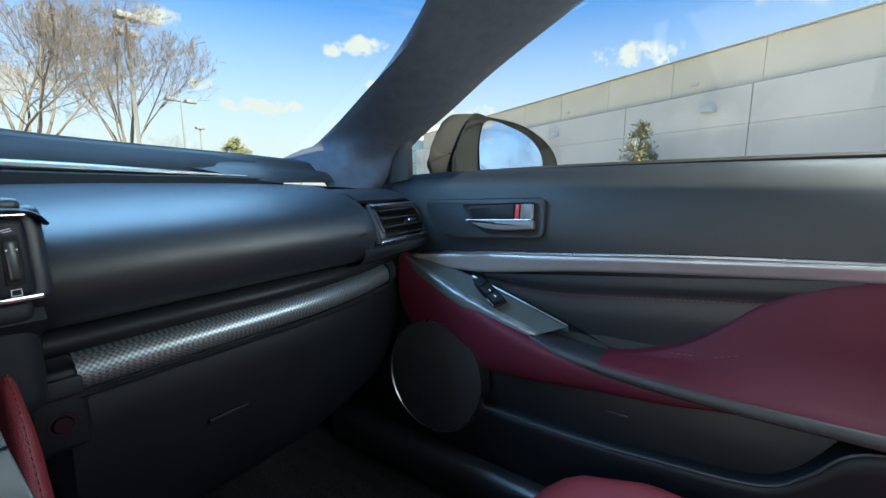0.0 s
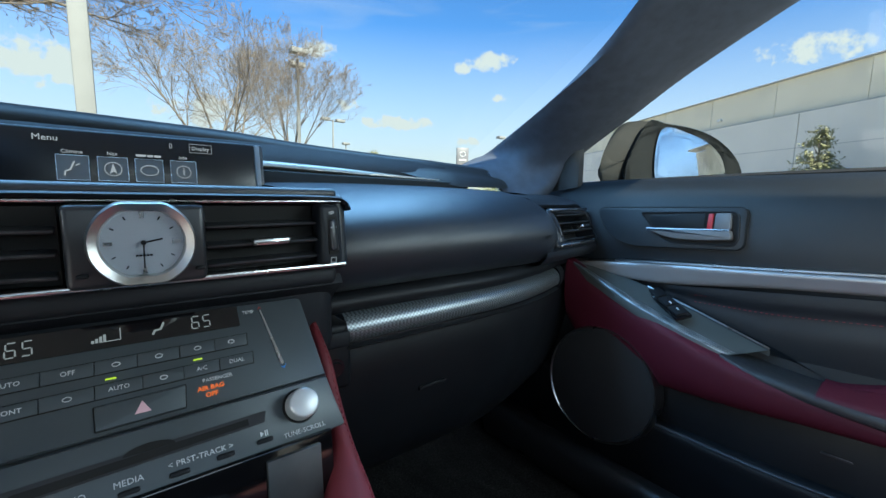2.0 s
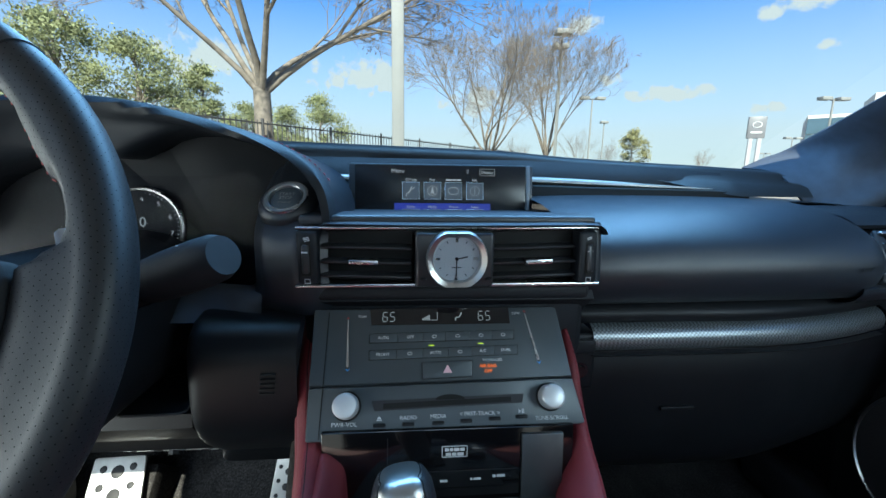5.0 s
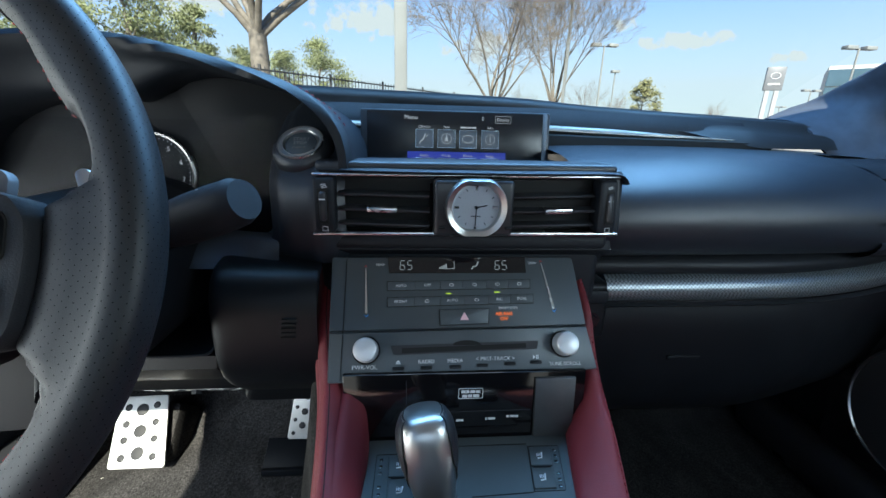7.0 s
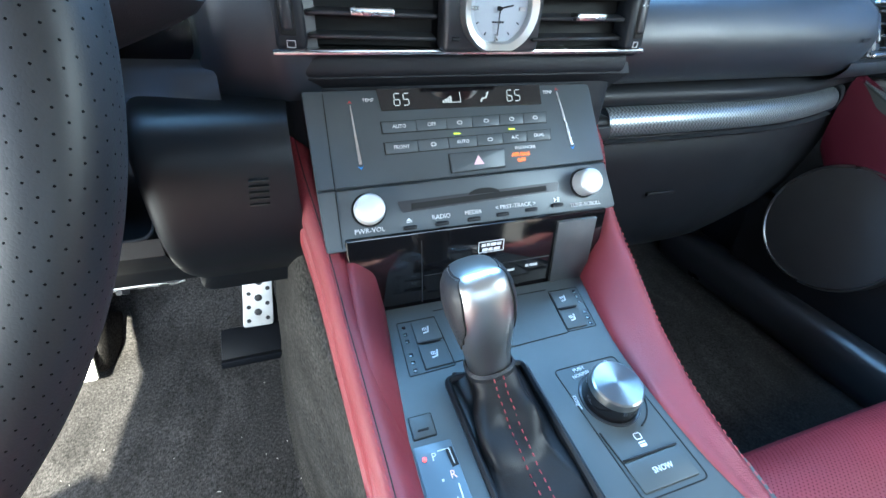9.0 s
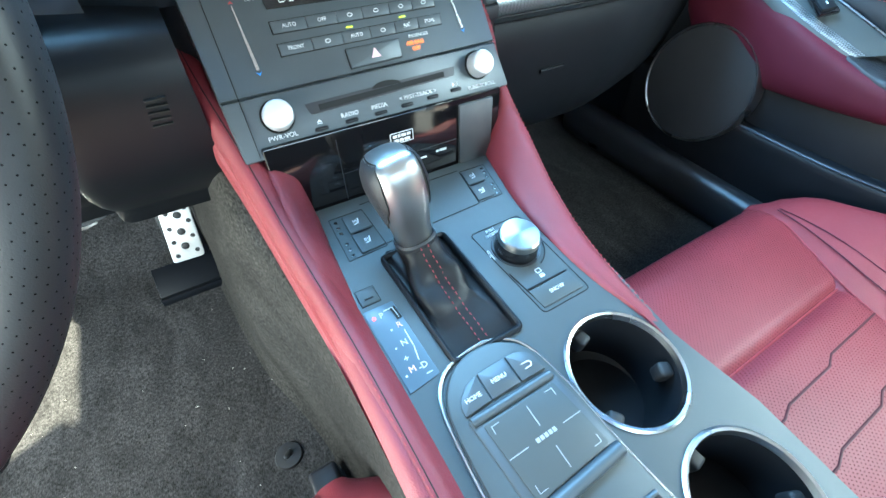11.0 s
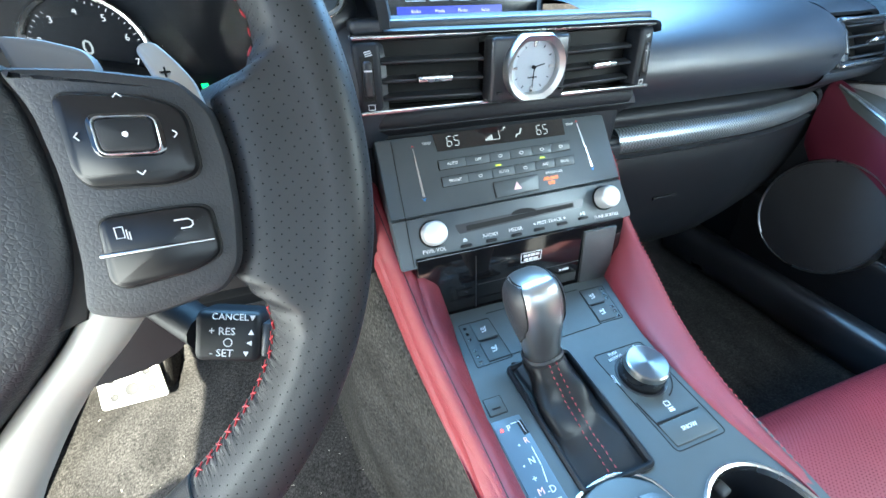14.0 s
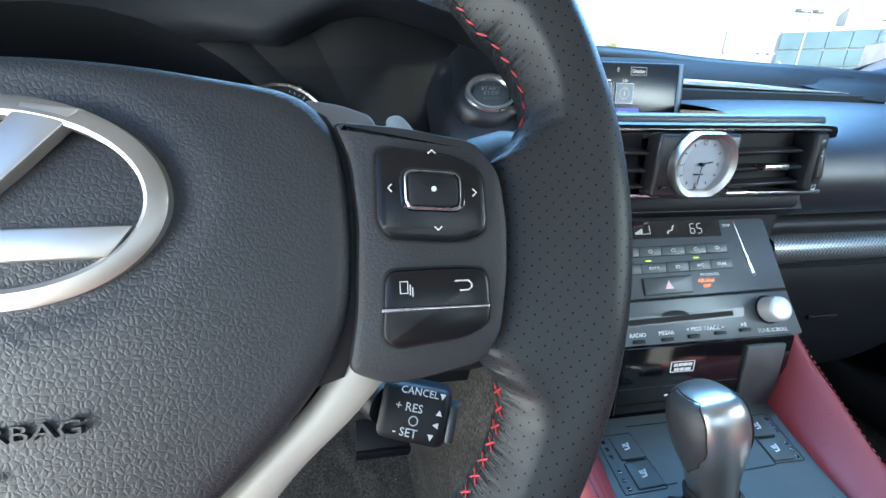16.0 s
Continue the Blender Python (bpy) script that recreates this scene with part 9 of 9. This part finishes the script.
lamp_post(80.0, 88.0, 6.0, 2, "white car park lamp far off", 0.10, True)

# fence of black pickets
fence = thing("metal_fence", "black metal picket fence along the verge", "fence")
FA, FB = Vector((-6.8, 7.5, 0)), Vector((6.6, 25.0, 0))
fd = (FB - FA)
n_pick = 150
for z in (0.55, 2.12):
    part("rail", moved(box(fd.length, 0.035, 0.04, (0, 0, 0), 0.004, 1), Matrix.Translation((FA + FB) / 2 + Vector((0, 0, z))) @ Matrix.Rotation(math.atan2(fd.y, fd.x), 4, "Z")), M_FENCE, fence, smooth=False)
pick = None
for i in range(n_pick):
    p = FA.lerp(FB, i / (n_pick - 1))
    post_ = i % 16 == 0
    if pick is None:
        pick = part("picket", box(0.022, 0.022, 1.95, (0, 0, 1.22), 0), M_FENCE, fence, smooth=False)
        pick.location = p
        postm = None
    elif post_:
        o = part("post", box(0.07, 0.07, 2.25, (p.x, p.y, 1.12), 0.006, 1), M_FENCE, fence, smooth=False)
    else:
        o = new("picket", pick.data)
        o.parent = fence
        o.location = p

# pylon sign
sgn_ = thing("pylon_sign", "grey pylon sign on two posts", "sign")
az = radians(41.4)
sx, sy = 50 * math.sin(az), 50 * math.cos(az)
SG = Matrix.Translation((sx, sy, 0)) @ Matrix.Rotation(-az + 0.25, 4, "Z")
M_SIGN = material("sign_grey", (0.14, 0.145, 0.16), 0.4, scale=2)
part("board", moved(box(1.45, 0.35, 2.0, (0, 0, 5.5), 0.05, 2), SG), M_SIGN, sgn_)
for d in (-0.36, 0.36):
    part("post", moved(box(0.34, 0.28, 4.6, (d, 0, 2.3), 0.03, 1), SG), material("sign_post_grey", (0.30, 0.31, 0.33), 0.45) if d < 0 else bpy.data.materials["sign_post_grey"], sgn_)
part("sign_oval", tube([SG @ Vector((0.36 * math.cos(a), -0.19, 5.75 + 0.26 * math.sin(a))) for a in (2 * math.pi * i / 24 for i in range(24))], 0.035, 5, True), M_LEGEND, sgn_, "pale oval shape")
part("sign_bar", moved(box(0.9, 0.02, 0.14, (0, -0.185, 5.05), 0), SG), M_LEGEND, sgn_)

# glass-fronted building in the distance
gb = thing("office_building", "low white and glass office building across the car park", "building")
az = radians(50.2)
GB = Matrix.Translation((84 * math.sin(az), 84 * math.cos(az), 0)) @ Matrix.Rotation(-az + 0.12, 4, "Z")
M_WHITEWALL = material("white_render", (0.42, 0.42, 0.40), 0.8, scale=0.4, vary=0.06)
M_GLAZE = material("blue_glazing", (0.12, 0.19, 0.24), 0.10, metal=0.6, scale=0.3, vary=0.15)
part("wall", moved(box(26, 12, 10.2, (6.0, 8.0, 5.1), 0.05, 1), GB), M_WHITEWALL, gb, smooth=False)
part("upper_storey", moved(box(19.5, 10, 2.9, (9.9, 9.0, 11.65), 0.05, 1), GB), M_WHITEWALL, gb, smooth=False)
for i in range(5):
    for j in range(4):
        w = part("window", moved(box(2.62, 0.25, 2.25, (-5.6 + i * 2.7, 1.92, 1.2 + j * 2.45), 0.03, 1), GB), M_GLAZE, gb, smooth=False)
for i in range(3):
    part("window", moved(box(3.6, 0.25, 2.0, (10.5 + i * 4.0, 1.92, 7.2), 0.03, 1), GB), M_GLAZE, gb, smooth=False)
part("canopy", moved(box(12, 3, 0.7, (13, 1.0, 4.6), 0.05, 1), GB), M_WHITEWALL, gb, smooth=False)

# lamps and vents on the precast wall
def wall_fixture(s_, z, w, h_, d, label):
    ob = thing("wall_light", label, "wall light")
    part("body", moved(box(w, h_, d, (wall_x(s_), z, d / 2 + (0.0 if z < 5.2 else -0.28)), 0.03, 2), w_m), material("fixture_white", (0.7, 0.7, 0.68), 0.4) if "fixture_white" not in bpy.data.materials else bpy.data.materials["fixture_white"], ob)
    return ob


def wall_s(hx, hy):
    """How far along the wall the ray from the car through (hx, hy) on the plan meets it."""
    e = Vector((0.084, -0.39))
    r = Vector((hx, hy)) - e
    a, d = WALL_A.to_2d(), w_dir.to_2d()
    den = r.x * d.y - r.y * d.x
    t = ((a.x - e.x) * d.y - (a.y - e.y) * d.x) / den
    return ((e + r * t) - a).dot(d)


wall_fixture(wall_s(20, 0.504), 4.35, 0.55, 0.28, 0.45, "grey wall light on the precast wall")
wall_fixture(wall_s(20, 6.731), 4.30, 0.50, 0.28, 0.45, "grey wall light on the precast wall")
wall_fixture(wall_s(20, 1.233), 5.72, 0.34, 0.14, 0.15, "small white fixture on the precast wall")
wall_fixture(wall_s(20, 6.359), 5.70, 0.30, 0.14, 0.15, "small white fixture on the precast wall")


# ---------------------------------------------------------------- seats
SEAT_W = ((0.0, 0.69), (0.089, 0.52), (0.155, 0.38), (0.24, 0.27), (0.40, 0.22))


M_SEAM = material("seam_shadow_red", (0.060, 0.009, 0.012), 0.7, rough_vary=0)


def seat(cx, y0, z0, s, label, flat=False):
    """A sports seat cushion: perforated middle in tufts, raised plain bolsters. s: which side faces the door; flat: no raised bolster beside the console."""
    ob = thing("car_seat", label, "car seat", "front seats")

    def wid(v):
        """Half width of the perforated middle, which narrows towards the back."""
        for (p, a), (q, b) in zip(SEAT_W, SEAT_W[1:]):
            if v <= q:
                return a + (b - a) * max(0.0, v - p) / (q - p)
        return SEAT_W[-1][1]

    def top(u, v):
        """Height of the cushion: u across (-1..1), v back from the front edge in metres."""
        a, w = abs(u), wid(v)
        bol = 0.040 * max(0, min(1, (a - w) / (0.92 - w))) ** 1.3 * min(1, max(0.0, v - 0.02) / 0.12)
        if flat and u * s < 0:
            bol = 0.0
        z = z0 + bol - 0.035 * v
        z += 0.004 * math.cos(u * 2)
        if v < 0.05:
            z -= 0.9 * (0.05 - v) ** 1.5 + 0.012 * ((0.05 - v) / 0.05) ** 3
        return z

    half = 0.235
    seams = [0.155, 0.36]
    # middle panels
    edges = [0.0] + seams
    for i, (v0, v1) in enumerate(zip(edges, edges[1:] + [0.56])):
        rows = []
        for j in range(29):
            v = v0 + (v1 - v0) * j / 28
            g = min(v - v0 if i else 1, v1 - v)
            dip = 0.0085 * max(0, 1 - g / 0.016) ** 2
            row = []
            for k in range(25):
                u = -1 + 2 * k / 24
                uu = u * (0.93 if flat and u * s < 0 else wid(v))
                d2 = 0.004 * max(0, 1 - (1 - abs(u)) / 0.06) ** 2
                row.append((cx + uu * half, y0 - v, top(uu, v) - dip - d2 + (0.004 if i else 0.002) * math.sin(math.pi * j / 28)))
            rows.append(row)
        part("cushion_panel", loft(rows), M_REDPERF, ob, "perforated red leather panel", angle=70)
    # stitched seams sunk between the panels
    for v in seams[:1]:
        w = wid(v)
        pts = [(cx + s * u * half, y0 - v, top(u * s, v) - 0.0066) for u in ((-0.92 if flat else -w), -0.5 * w, 0.0, 0.5 * w, w)]
        part("panel_seam", tube(spline(pts, 20), 0.0013, 5), M_THREADDARK, ob, "dark sunken seam")
    for side in ((s,) if flat else (-1, 1)):
        pts = [(cx + side * wid(v) * half, y0 - v, top(wid(v), v) - 0.0014) for v in (0.01, 0.05, 0.09, 0.12, 0.155, 0.2, 0.25, 0.32)]
        part("side_seam", tube(spline(pts, 30), 0.0014, 5), M_THREADDARK, ob, "dark sunken seam")
    # front skirt
    rows = [[(cx + (-0.78 + 1.56 * k / 24) * half, y0 + dy, top(-0.78 + 1.56 * k / 24, 0) + dz) for k in (range(25) if not flat else range(-3, 25))] for dy, dz in ((0, 0), (0.006, -0.010), (0.009, -0.03), (0.004, -0.08), (-0.02, -0.12), (-0.05, -0.14))]
    part("front_skirt", loft(rows, 14, 0), M_RED, ob, "red leather front")
    for side in (-1, 1):
        rows = []
        for j in range(30):
            v = -0.002 + 0.56 * j / 29
            w = 0.90 if flat and side * s < 0 else wid(max(v, 0)) - 0.03
            f = min(1, max(0.0, (v + 0.002) / 0.05)) ** 0.5
            row = []
            for (u, dz) in ((0.88, -0.014), (0.94, -0.003), (0.985, -0.006), (1.02, -0.016), (1.05, -0.04), (1.06, -0.08), (1.02, -0.15)) if w == 0.90 else ((w - 0.05, -0.014), (w + 0.025, -0.003), ((w + 0.86) / 2, 0.004), (0.86, 0.006), (0.92, 0.006), (1.00, 0.000), (1.05, -0.018), (1.07, -0.05), (1.06, -0.11), (1.02, -0.15)):
                uu = w + (u - w) * (0.35 + 0.65 * f)
                row.append((cx + side * uu * half, y0 - v + 0.006 * (1 - f), top(side * min(uu, 0.92), v) + dz - 0.008 * (1 - f)))
            rows.append(row)
        part("bolster", loft(rows, 0, 30), M_RED, ob, "smooth red leather side bolster", angle=70)
        for q in (() if flat and side * s < 0 else (0.22, 0.40)):
            pts = []
            for v in (0.03, 0.07, 0.12, 0.2, 0.3, 0.4, 0.5):
                u = wid(v) + (0.92 - wid(v)) * q * min(1, (v + 0.03) / 0.12)
                pts.append((cx + side * u * half, y0 - v, top(u, v) + 0.0048))
            part("bolster_seam", tube(spline(pts, 30), 0.0010, 5), M_REDDOOR, ob)
    # embossed stepped lines on the tufts: thin tubes coloured as the creases' shade
    for v in (0.205, 0.255, 0.305):
        w = wid(v) - 0.02
        p = [(-0.90 if flat else -w, v + 0.006), (-0.66 if flat else -0.6 * w, v + 0.006), (-0.58 if flat else -0.4 * w, v), (-0.24, v), (-0.16, v - 0.007), (w, v - 0.007)]
        q = [(cx + u * half * s, y0 - vv, top(u, vv) + 0.0003 + 0.004 * math.sin(math.pi * (vv - 0.155) / 0.205)) for u, vv in p]
        part("stepped_seam", tube(q, 0.0012, 6), M_SEAM, ob, "stepped crease with its shade coloured in as a dark red line")
    part("base", box(0.40, 0.42, 0.12, (cx, y0 - 0.28, z0 - 0.10), 0.02), M_BLACK, ob, "black seat base")
    return ob


seat(0.388, -0.200, 0.494, 1, "red perforated leather passenger seat cushion", True)
seat(-0.345, -0.236, 0.506, -1, "red perforated leather driver seat cushion")
part_rail = thing("seat_rail", "grey metal seat rail on the carpet", "seat rail")
part("rail", box(0.035, 0.10, 0.02, (-0.185, -0.215, 0.345), 0.006, 3), M_SATIN, part_rail)
sill = thing("door_sill_trim", "dark grey plastic sill trim along the door opening", "sill trim")
sec = [[(0.655, y, 0.330), (0.640, y, 0.355), (0.636, y, 0.400), (0.646, y, 0.418), (0.668, y, 0.420), (0.70, y, 0.410)] for y in (0.30, 0.1, -0.1, -0.4, -0.9)]
part("sill_cover", loft(sec, 16, 16), M_SATIN, sill)
sec = [[(-x, y, z) for x, y, z in row] for row in sec]
part("sill_cover", loft([row[:-1] + [(-0.80, row[0][1], 0.415)] for row in sec], 16, 16), M_SATIN, thing("door_sill_trim", "dark grey plastic sill trim under the open driver door", "sill trim"))
